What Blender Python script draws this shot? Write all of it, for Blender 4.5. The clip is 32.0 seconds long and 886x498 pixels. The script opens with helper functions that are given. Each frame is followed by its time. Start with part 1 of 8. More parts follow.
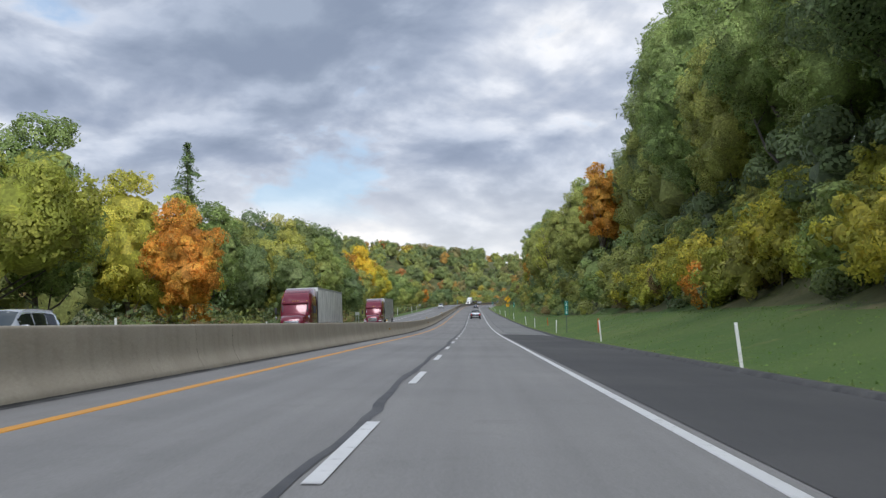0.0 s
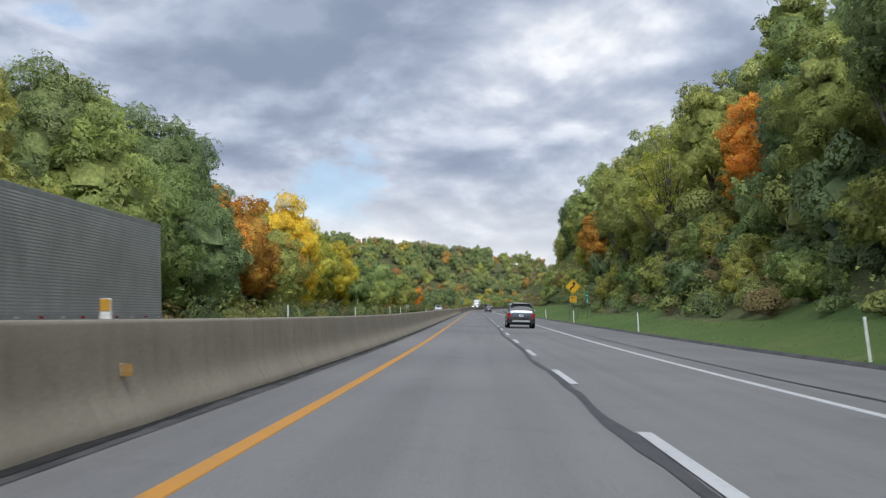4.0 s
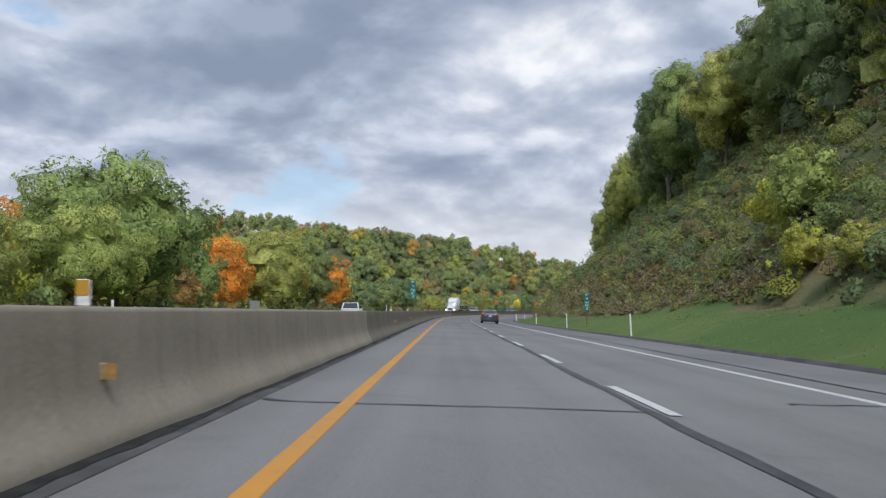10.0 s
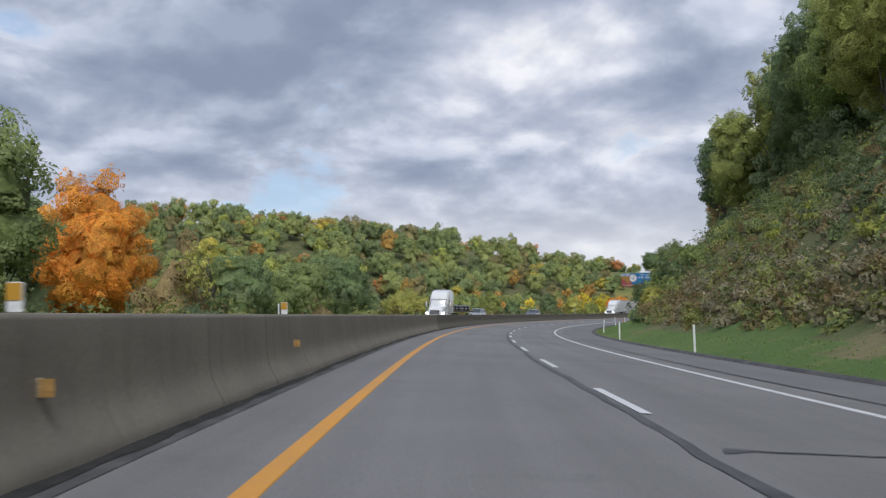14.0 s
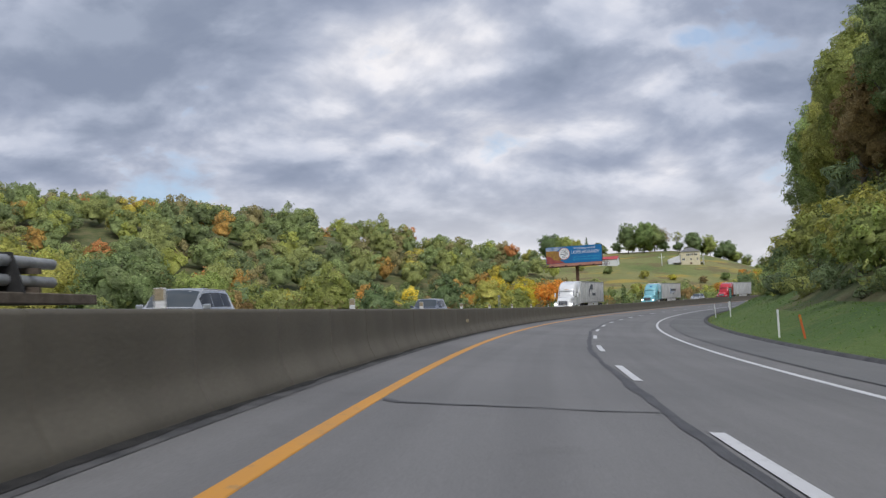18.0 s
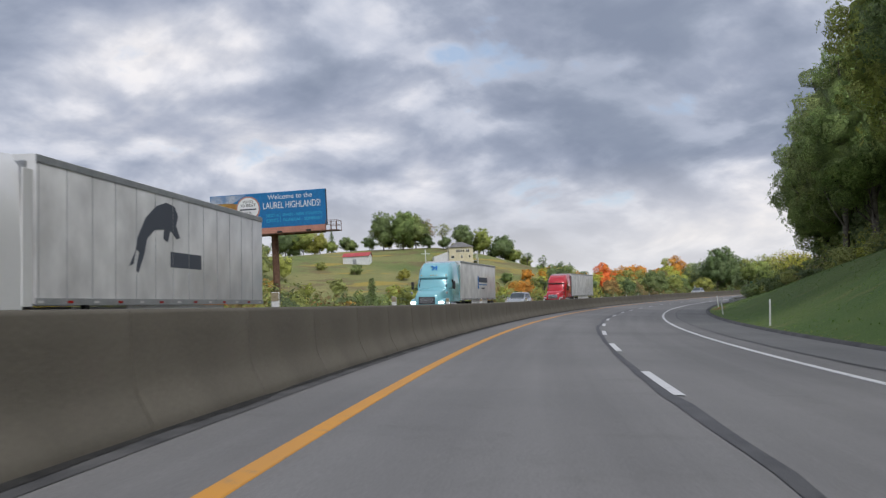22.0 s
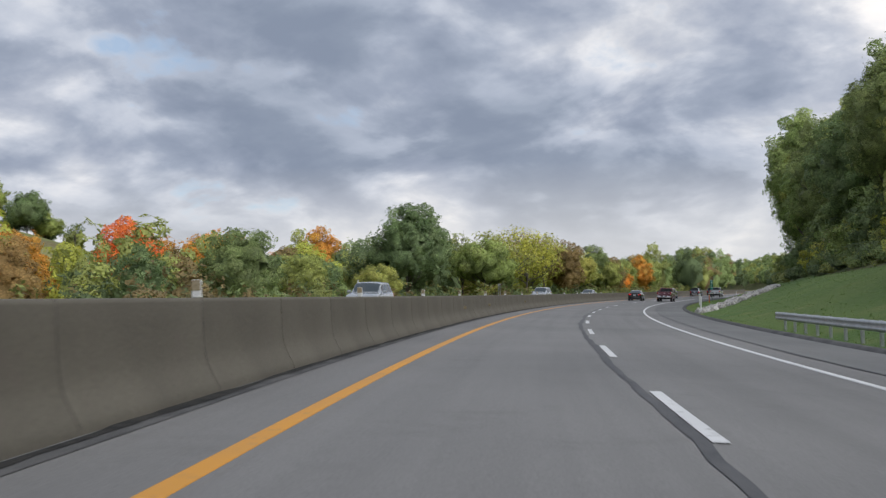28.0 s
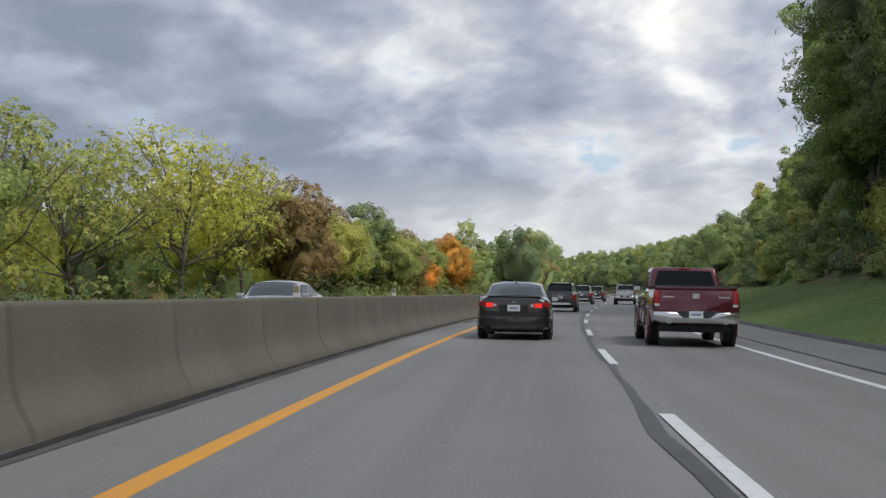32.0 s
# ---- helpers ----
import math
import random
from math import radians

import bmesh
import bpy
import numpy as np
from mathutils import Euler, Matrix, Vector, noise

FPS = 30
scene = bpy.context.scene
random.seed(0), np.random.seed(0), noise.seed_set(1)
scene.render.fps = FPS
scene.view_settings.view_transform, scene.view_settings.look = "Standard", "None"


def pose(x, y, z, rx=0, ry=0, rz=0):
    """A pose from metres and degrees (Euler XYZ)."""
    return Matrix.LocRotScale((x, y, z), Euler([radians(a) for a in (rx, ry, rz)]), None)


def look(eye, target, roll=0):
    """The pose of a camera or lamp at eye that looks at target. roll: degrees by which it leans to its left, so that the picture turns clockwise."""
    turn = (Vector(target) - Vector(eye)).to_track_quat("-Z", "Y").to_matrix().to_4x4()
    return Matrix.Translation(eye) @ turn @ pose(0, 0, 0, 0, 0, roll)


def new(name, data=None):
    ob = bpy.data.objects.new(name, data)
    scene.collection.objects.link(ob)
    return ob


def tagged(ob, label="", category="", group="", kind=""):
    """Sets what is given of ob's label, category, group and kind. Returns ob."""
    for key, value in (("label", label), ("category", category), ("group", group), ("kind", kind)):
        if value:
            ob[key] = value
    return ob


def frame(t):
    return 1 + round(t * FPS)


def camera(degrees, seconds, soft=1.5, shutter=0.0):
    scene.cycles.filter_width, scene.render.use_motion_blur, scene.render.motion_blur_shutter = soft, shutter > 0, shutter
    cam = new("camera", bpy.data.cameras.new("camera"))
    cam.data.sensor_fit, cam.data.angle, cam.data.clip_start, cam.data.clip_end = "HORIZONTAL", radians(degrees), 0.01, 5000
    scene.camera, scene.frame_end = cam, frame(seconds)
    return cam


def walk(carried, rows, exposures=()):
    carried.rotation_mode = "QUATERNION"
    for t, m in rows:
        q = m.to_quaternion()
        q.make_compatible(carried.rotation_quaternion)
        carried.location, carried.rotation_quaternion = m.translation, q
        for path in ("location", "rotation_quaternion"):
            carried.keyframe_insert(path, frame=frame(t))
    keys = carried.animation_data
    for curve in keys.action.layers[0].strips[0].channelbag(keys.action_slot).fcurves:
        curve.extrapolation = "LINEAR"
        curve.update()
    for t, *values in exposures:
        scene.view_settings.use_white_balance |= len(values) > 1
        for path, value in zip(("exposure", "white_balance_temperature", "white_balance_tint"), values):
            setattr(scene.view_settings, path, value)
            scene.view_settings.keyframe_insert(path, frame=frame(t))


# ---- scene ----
cam = camera(44.60, 32.0, 1.3, 0.1)
PATH = [
    (0.00, (1.161, 0.126, 1.116), (0.888, 10.111, 1.581), -1.18),
    (0.50, (0.883, 15.377, 0.807), (0.570, 25.362, 1.269), -1.21),
    (1.00, (0.605, 32.767, 0.453), (0.267, 42.750, 0.913), -1.24),
    (1.50, (0.145, 49.201, 0.100), (-0.189, 59.184, 0.567), -1.19),
    (2.00, (-0.315, 67.163, -0.285), (-0.631, 77.147, 0.192), -1.14),
    (2.50, (-0.730, 84.199, -0.620), (-1.059, 94.181, -0.122), -0.90),
    (3.00, (-1.146, 102.338, -0.936), (-1.487, 112.318, -0.400), -0.66),
    (3.50, (-1.387, 118.866, -1.180), (-1.715, 128.846, -0.641), -0.66),
    (4.50, (-1.869, 152.871, -1.518), (-2.133, 162.853, -0.970), -0.65),
    (5.50, (-2.004, 186.751, -1.648), (-2.241, 196.731, -1.070), -0.59),
    (6.00, (-2.072, 203.645, -1.654), (-2.284, 213.626, -1.080), -0.57),
    (7.00, (-2.201, 236.740, -1.654), (-2.325, 246.724, -1.104), -0.88),
    (8.00, (-2.303, 269.709, -1.654), (-2.408, 279.693, -1.098), -0.40),
    (9.00, (-2.354, 303.921, -1.669), (-2.435, 313.904, -1.097), -0.16),
    (10.00, (-2.474, 337.201, -1.686), (-2.520, 347.183, -1.104), -0.08),
    (11.00, (-2.427, 369.940, -1.657), (-2.512, 379.924, -1.092), -0.08),
    (12.00, (-2.501, 403.210, -1.674), (-2.518, 413.192, -1.076), -0.67),
    (13.00, (-2.352, 437.327, -1.618), (-2.355, 447.309, -1.025), -0.70),
    (14.00, (-2.020, 469.795, -1.591), (-1.931, 479.775, -0.963), -0.95),
    (14.50, (-1.685, 486.127, -1.581), (-1.561, 496.107, -0.955), -1.20),
    (15.50, (-0.526, 518.684, -1.563), (-0.300, 528.662, -0.943), -1.68),
    (16.50, (1.760, 551.047, -1.548), (2.178, 561.020, -0.934), -2.18),
    (17.00, (3.491, 567.128, -1.544), (4.123, 577.089, -0.932), -2.33),
    (17.50, (5.628, 583.164, -1.555), (6.574, 593.100, -0.951), -2.55),
    (18.00, (8.242, 599.090, -1.566), (9.500, 608.993, -0.969), -2.78),
    (19.00, (14.868, 630.558, -1.583), (16.706, 640.370, -1.002), -3.20),
    (20.00, (23.386, 661.304, -1.587), (25.766, 670.999, -1.010), -3.06),
    (21.00, (33.671, 691.345, -1.582), (36.586, 700.894, -1.003), -2.92),
    (22.00, (45.272, 719.969, -1.548), (48.703, 729.343, -0.969), -2.95),
    (23.00, (58.388, 747.790, -1.465), (62.329, 756.962, -0.888), -3.02),
    (24.00, (73.199, 775.236, -1.318), (77.623, 784.185, -0.730), -2.72),
    (25.00, (89.851, 802.401, -1.130), (94.743, 811.104, -0.558), -2.60),
    (26.00, (107.904, 828.579, -0.935), (113.266, 837.003, -0.402), -2.19),
    (26.50, (117.353, 840.994, -0.844), (122.898, 849.299, -0.314), -2.05),
    (27.50, (136.971, 865.239, -0.644), (142.899, 873.276, -0.124), -1.77),
    (28.50, (157.701, 888.567, -0.445), (164.003, 896.315, 0.065), -1.48),
    (29.00, (168.494, 899.868, -0.348), (174.933, 907.502, 0.169), -1.64),
    (30.00, (191.155, 922.363, -0.210), (198.049, 929.588, 0.312), -2.13),
    (31.00, (213.771, 942.301, 0.025), (220.928, 949.267, 0.540), -2.17),
    (32.00, (238.331, 962.362, 0.195), (245.838, 968.950, 0.694), -1.89),
]
EXPOSURES = [(0, 0.08, 5950, 7), (9, 0.1, 5950, 7), (11, -0.06, 5900, 8), (12, -0.08, 5900, 8), (14, 0.0, 5950, 9), (19, -0.05, 6100, 10), (26, -0.05, 6150, 9), (29, -0.05, 6150, 7), (32, 0.0, 6200, 6)]
walk(cam, [(t, look(eye, target, roll)) for t, eye, target, roll in PATH], EXPOSURES)


# ---------------------------------------------------------------- the road's line
# heading of the road (degrees to the right of +Y) by arclength, its grade and its cross slope
BEND_S = [-4000, 400, 420, 460, 500, 540, 580, 620, 660, 700, 740, 780, 820, 860, 900, 940, 980, 1020, 1060, 1100, 1140, 1200, 1300, 1500, 1700, 1900, 6000]
BEND_A = [0, 0, 0.15, 0.45, 1.45, 3.95, 7.9, 12.4, 16.7, 21.0, 25.2, 29.1, 33.1, 36.9, 40.4, 43.7, 46.9, 50.7, 54.5, 57.4, 59.4, 60.8, 59.0, 48.0, 38.0, 30.0, 30.0]
DIP_S, DIP_G = [-4000, 80, 190, 680, 800, 6000], [-0.021, -0.021, 0.0, 0.0, 0.006, 0.006]
TILT_S, TILT_C = [-4000, 380, 440, 560, 630, 700, 800, 870, 1040, 1200, 6000], [0.032, 0.032, 0.045, 0.078, 0.080, 0.068, 0.062, 0.058, 0.055, 0.04, 0.04]
_s = np.arange(-600.0, 2600.0, 1.0)
_a = np.radians(np.interp(_s, BEND_S, BEND_A))
_k = np.ones(31) / 31
_a = np.convolve(np.pad(_a, 15, mode="edge"), _k, mode="valid")
_g = np.convolve(np.pad(np.interp(_s, DIP_S, DIP_G), 15, mode="edge"), _k, mode="valid")
_x, _y, _z = np.cumsum(np.sin(_a)), np.cumsum(np.cos(_a)), np.cumsum(_g)
_x, _y, _z = _x - _x[600], _y - _y[600], _z - _z[600]


OPP_S, OPP_C = [-4000, 380, 560, 6000], [-0.022, -0.022, 0.035, 0.035]


def P(s, u, h=0.0):
    """World place at s metres along the road, u metres right of its lane line, h metres over the (banked) road."""
    a, c, o = np.interp(s, _s, _a), np.interp(s, TILT_S, TILT_C), np.interp(s, OPP_S, OPP_C)
    u = np.asarray(u, float)
    bank = -c * np.clip(u, -5.4, 8.0)
    bank = np.where(u < -5.4, (5.4 * c + o * np.clip(-5.4 - u, 0, 12.5)) * np.clip((u + 120.0) / 100.0, 0, 1), bank)
    return np.array([np.interp(s, _s, _x) + u * np.cos(a), np.interp(s, _s, _y) - u * np.sin(a), np.interp(s, _s, _z) + bank + h]).T

# ---------------------------------------------------------------- world, sun
SUN_AZ, SUN_EL = 170.0, 50.0          # degrees right of +Y, degrees over the horizon


def math_node(nt, op, a, b=None, clamp=False):
    n = nt.nodes.new("ShaderNodeMath")
    n.operation, n.use_clamp = op, clamp
    for i, v in enumerate((a, b)):
        if v is None:
            continue
        if isinstance(v, (int, float)):
            n.inputs[i].default_value = v
        else:
            nt.links.new(v, n.inputs[i])
    return n.outputs[0]


def mix_col(nt, fac, a, b, blend="MIX"):
    n = nt.nodes.new("ShaderNodeMix")
    n.data_type, n.blend_type = "RGBA", blend
    for sock, v in ((n.inputs[0], fac), (n.inputs[6], a), (n.inputs[7], b)):
        if isinstance(v, (int, float)):
            sock.default_value = v
        elif isinstance(v, tuple):
            sock.default_value = (*v[:3], 1)
        else:
            nt.links.new(v, sock)
    return n.outputs[2]


def ramp(nt, fac, stops):
    n = nt.nodes.new("ShaderNodeValToRGB")
    while len(n.color_ramp.elements) < len(stops):
        n.color_ramp.elements.new(0.5)
    for e, (p, c) in zip(n.color_ramp.elements, stops):
        e.position, e.color = p, ((c, c, c, 1) if isinstance(c, (int, float)) else (*c, 1))
    nt.links.new(fac, n.inputs[0])
    return n.outputs[0]


def noise_tex(nt, vec, scale, detail=4.0, rough=0.55, distort=0.0):
    n = nt.nodes.new("ShaderNodeTexNoise")
    n.inputs["Scale"].default_value, n.inputs["Detail"].default_value = scale, detail
    n.inputs["Roughness"].default_value, n.inputs["Distortion"].default_value = rough, distort
    if vec is not None:
        nt.links.new(vec, n.inputs["Vector"])
    return n.outputs["Fac"]


world = bpy.data.worlds.new("sky")
scene.world = world
world.use_nodes = True
wt = world.node_tree
wt.nodes.clear()
sky = wt.nodes.new("ShaderNodeTexSky")
sky.sky_type, sky.sun_disc = "NISHITA", False
sky.sun_elevation, sky.sun_rotation = radians(SUN_EL), radians(SUN_AZ)
clear = mix_col(wt, 1.0, sky.outputs[0], (0.105, 0.105, 0.105), "MULTIPLY")
tc = wt.nodes.new("ShaderNodeTexCoord")
sep = wt.nodes.new("ShaderNodeSeparateXYZ")
wt.links.new(tc.outputs["Generated"], sep.inputs[0])
# cloud deck: the direction laid out on a sheet overhead
zz = math_node(wt, "ADD", math_node(wt, "MAXIMUM", sep.outputs[2], 0.0), 0.36)
comb = wt.nodes.new("ShaderNodeCombineXYZ")
wt.links.new(math_node(wt, "DIVIDE", sep.outputs[0], zz), comb.inputs[0])
wt.links.new(math_node(wt, "DIVIDE", sep.outputs[1], zz), comb.inputs[1])
place = wt.nodes.new("ShaderNodeMapping")
place.inputs["Location"].default_value = (3.1, 0.7, 0.0)
place.inputs["Rotation"].default_value = (0, 0, radians(-24))
place.inputs["Scale"].default_value = (1.45, 1.35, 1.0)
wt.links.new(comb.outputs[0], place.inputs[0])
big = noise_tex(wt, place.outputs[0], 0.9, 3.0, 0.5, 0.15)
mid = noise_tex(wt, place.outputs[0], 2.6, 7.0, 0.51, 0.2)
fine = noise_tex(wt, place.outputs[0], 8.0, 5.0, 0.5, 0.3)
shift = wt.nodes.new("ShaderNodeVectorMath")
shift.operation = "ADD"
shift.inputs[1].default_value = (0.03, 0.085, 0.0)
wt.links.new(place.outputs[0], shift.inputs[0])
beside = noise_tex(wt, shift.outputs[0], 2.6, 7.0, 0.51, 0.2)
# undersides of the lumps darker, their lit edges lighter
relief = ramp(wt, math_node(wt, "ADD", math_node(wt, "SUBTRACT", mid, beside), 0.5), [(0.41, (1.30, 1.27, 1.22)), (0.5, 1.0), (0.60, (0.86, 0.87, 0.90))])
body = math_node(wt, "ADD", math_node(wt, "MULTIPLY", big, 0.45), math_node(wt, "MULTIPLY", mid, 0.55))
body = math_node(wt, "ADD", math_node(wt, "MULTIPLY", fine, 0.09), math_node(wt, "MULTIPLY", body, 0.91))
# brighter towards the veiled sun
sd = (math.sin(radians(SUN_AZ)) * math.cos(radians(SUN_EL)), math.cos(radians(SUN_AZ)) * math.cos(radians(SUN_EL)), math.sin(radians(SUN_EL)))
dotn = wt.nodes.new("ShaderNodeVectorMath")
dotn.operation = "DOT_PRODUCT"
wt.links.new(tc.outputs["Generated"], dotn.inputs[0])
dotn.inputs[1].default_value = sd
near_sun = math_node(wt, "POWER", math_node(wt, "MAXIMUM", dotn.outputs["Value"], 0.0), 9.0)


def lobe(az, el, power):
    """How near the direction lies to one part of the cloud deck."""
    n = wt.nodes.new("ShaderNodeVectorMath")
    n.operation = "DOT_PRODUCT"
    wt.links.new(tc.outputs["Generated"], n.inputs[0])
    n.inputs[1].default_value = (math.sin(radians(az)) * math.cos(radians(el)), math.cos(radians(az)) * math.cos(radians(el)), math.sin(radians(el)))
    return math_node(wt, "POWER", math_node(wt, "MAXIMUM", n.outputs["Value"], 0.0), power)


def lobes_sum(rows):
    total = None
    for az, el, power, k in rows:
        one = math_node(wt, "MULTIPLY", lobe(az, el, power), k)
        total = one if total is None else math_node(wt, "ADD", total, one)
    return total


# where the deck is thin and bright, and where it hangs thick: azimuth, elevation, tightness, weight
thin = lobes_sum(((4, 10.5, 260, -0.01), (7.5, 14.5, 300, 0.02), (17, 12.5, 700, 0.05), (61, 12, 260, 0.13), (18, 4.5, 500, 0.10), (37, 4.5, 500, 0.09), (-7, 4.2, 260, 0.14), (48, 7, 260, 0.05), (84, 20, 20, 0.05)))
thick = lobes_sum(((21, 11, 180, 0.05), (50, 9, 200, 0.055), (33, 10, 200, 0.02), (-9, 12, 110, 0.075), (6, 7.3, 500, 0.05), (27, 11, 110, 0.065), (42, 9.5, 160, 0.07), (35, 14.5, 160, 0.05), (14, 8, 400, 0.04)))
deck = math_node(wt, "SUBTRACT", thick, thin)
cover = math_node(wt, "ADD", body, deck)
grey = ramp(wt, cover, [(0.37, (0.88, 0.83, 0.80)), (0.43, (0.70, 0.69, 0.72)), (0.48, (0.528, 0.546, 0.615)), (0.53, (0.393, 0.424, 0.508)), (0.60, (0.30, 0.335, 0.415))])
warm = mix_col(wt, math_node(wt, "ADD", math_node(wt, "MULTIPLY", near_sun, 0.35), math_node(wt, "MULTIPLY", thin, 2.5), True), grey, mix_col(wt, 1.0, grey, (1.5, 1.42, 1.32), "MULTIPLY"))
warm = mix_col(wt, 0.75, warm, mix_col(wt, 1.0, warm, relief, "MULTIPLY"))
torn = math_node(wt, "ADD", mid, math_node(wt, "MULTIPLY", math_node(wt, "SUBTRACT", fine, 0.5), 0.30))
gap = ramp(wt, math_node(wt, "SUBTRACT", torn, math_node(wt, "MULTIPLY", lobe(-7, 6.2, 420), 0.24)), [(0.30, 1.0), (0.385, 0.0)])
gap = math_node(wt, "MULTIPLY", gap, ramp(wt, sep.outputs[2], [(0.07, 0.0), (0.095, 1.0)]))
low = ramp(wt, sep.outputs[2], [(0.0, 1.0), (0.05, 0.8), (0.13, 0.0)])
hazed = mix_col(wt, math_node(wt, "MULTIPLY", low, 0.72), warm, (0.90, 0.85, 0.80))
col = mix_col(wt, math_node(wt, "MULTIPLY", gap, 0.72), hazed, mix_col(wt, 0.35, clear, (0.52, 0.70, 0.95)))
bg = wt.nodes.new("ShaderNodeBackground")
wt.links.new(col, bg.inputs[0])
bg.inputs[1].default_value = 1.0
wo = wt.nodes.new("ShaderNodeOutputWorld")
wt.links.new(bg.outputs[0], wo.inputs[0])

sun_data = bpy.data.lights.new("sun", "SUN")
sun_data.energy, sun_data.angle, sun_data.color = 2.25, radians(30), (1.0, 0.96, 0.92)
sun = new("sun", sun_data)
sun.matrix_world = look(Vector(sd) * 100, (0, 0, 0))


# ---------------------------------------------------------------- materials
def material(name, build, rough=0.8, metal=0.0, spec=0.4):
    m = bpy.data.materials.new(name)
    m.use_nodes = True
    nt = m.node_tree
    b = nt.nodes["Principled BSDF"]
    b.inputs["Roughness"].default_value, b.inputs["Metallic"].default_value = rough, metal
    b.inputs["Specular IOR Level"].default_value = spec
    build(nt, b)
    return m


def coords(nt, kind="Object"):
    return nt.nodes.new("ShaderNodeTexCoord").outputs[kind]


def scaled(nt, vec, sx, sy, sz):
    n = nt.nodes.new("ShaderNodeMapping")
    n.inputs["Scale"].default_value = (sx, sy, sz)
    nt.links.new(vec, n.inputs[0])
    return n.outputs[0]


def bump(nt, b, h, strength=0.3, dist=0.02):
    n = nt.nodes.new("ShaderNodeBump")
    n.inputs["Strength"].default_value, n.inputs["Distance"].default_value = strength, dist
    nt.links.new(h, n.inputs["Height"])
    nt.links.new(n.outputs[0], b.inputs["Normal"])


def mottled(c1, c2, scale=1.0, detail=6.0, grain=30.0, bumpy=0.2, dist=0.01, lo=0.35, hi=0.65, c3=None, scale3=0.2, kind="Object", vary=0.0):
    """Two tones in patches, a fine grain over them, and fine relief."""
    def build(nt, b):
        v = coords(nt, kind)
        f = ramp(nt, noise_tex(nt, v, scale, detail), [(lo, 0.0), (hi, 1.0)])
        c = mix_col(nt, f, c1, c2)
        if c3:
            c = mix_col(nt, ramp(nt, noise_tex(nt, v, scale3, 5.0), [(0.5, 0.0), (0.68, 0.8)]), c, c3)
        g = noise_tex(nt, v, grain, 3.0)
        c = mix_col(nt, 0.35, c, mix_col(nt, 1.0, c, ramp(nt, g, [(0.3, 0.45), (0.7, 1.5)]), "MULTIPLY"))
        if vary:
            oi = nt.nodes.new("ShaderNodeObjectInfo")
            c = mix_col(nt, vary, c, mix_col(nt, 1.0, c, ramp(nt, oi.outputs["Random"], [(0.0, 0.72), (1.0, 1.2)]), "MULTIPLY"))
        nt.links.new(c, b.inputs["Base Color"])
        if bumpy:
            bump(nt, b, g, bumpy, dist)
    return build


def plain(c):
    def build(nt, b):
        b.inputs["Base Color"].default_value = (*c, 1)
    return build


def leaflets(nt, scale):
    """Cells that stand for the single leaves of a spray."""
    vo = nt.nodes.new("ShaderNodeTexVoronoi")
    vo.inputs["Scale"].default_value = scale
    nt.links.new(coords(nt), vo.inputs["Vector"])
    return vo


def sprays(nt, shader, vo, cut):
    """Breaks each spray into leaves with gaps between them."""
    hole = math_node(nt, "GREATER_THAN", vo.outputs["Distance"], cut)
    leafy = nt.nodes.new("ShaderNodeAttribute")            # 1 on leaves, 0 on the dense heart of a clump
    leafy.attribute_name = "leafy"
    hole = math_node(nt, "MULTIPLY", hole, leafy.outputs["Fac"])
    gapn = nt.nodes.new("ShaderNodeBsdfTransparent")
    mix = nt.nodes.new("ShaderNodeMixShader")
    nt.links.new(hole, mix.inputs[0])
    nt.links.new(shader, mix.inputs[1])
    nt.links.new(gapn.outputs[0], mix.inputs[2])
    nt.links.new(mix.outputs[0], nt.nodes["Material Output"].inputs[0])


def leaf_tone(nt, vo):
    """A spread of lighter and darker single leaves."""
    sp = nt.nodes.new("ShaderNodeSeparateColor")
    nt.links.new(vo.outputs["Color"], sp.inputs[0])
    return ramp(nt, sp.outputs[0], [(0.0, 0.74), (0.6, 1.06), (1.0, 1.40)])


def leaf_build(c1, c2, c3):
    """Leaves: three tones by leaf, lighter where light shines through."""
    def build(nt, b):
        geo = nt.nodes.new("ShaderNodeNewGeometry")
        oi = nt.nodes.new("ShaderNodeObjectInfo")
        r = geo.outputs["Random Per Island"]
        near = [tuple(a * 0.55 + m * 0.45 for a, m in zip(e, c2)) for e in (c1, c3)]
        c = ramp(nt, r, [(0.0, near[0]), (0.5, c2), (0.92, near[1])])
        big = ramp(nt, noise_tex(nt, coords(nt), 0.45, 3.0), [(0.35, 0.72), (0.65, 1.25)])
        c = mix_col(nt, 1.0, c, big, "MULTIPLY")
        c = mix_col(nt, 1.0, c, ramp(nt, oi.outputs["Random"], [(0.0, (0.8, 0.85, 0.85)), (0.5, (1.0, 1.0, 1.0)), (1.0, (1.25, 1.12, 0.95))]), "MULTIPLY")
        vo = leaflets(nt, 6.5)
        c = mix_col(nt, 1.0, c, leaf_tone(nt, vo), "MULTIPLY")
        nt.links.new(c, b.inputs["Base Color"])
        tr = nt.nodes.new("ShaderNodeBsdfTranslucent")
        nt.links.new(c, tr.inputs[0])
        mx = nt.nodes.new("ShaderNodeMixShader")
        mx.inputs[0].default_value = 0.42
        nt.links.new(b.outputs[0], mx.inputs[1])
        nt.links.new(tr.outputs[0], mx.inputs[2])
        sprays(nt, mx.outputs[0], vo, 0.54)
    return build


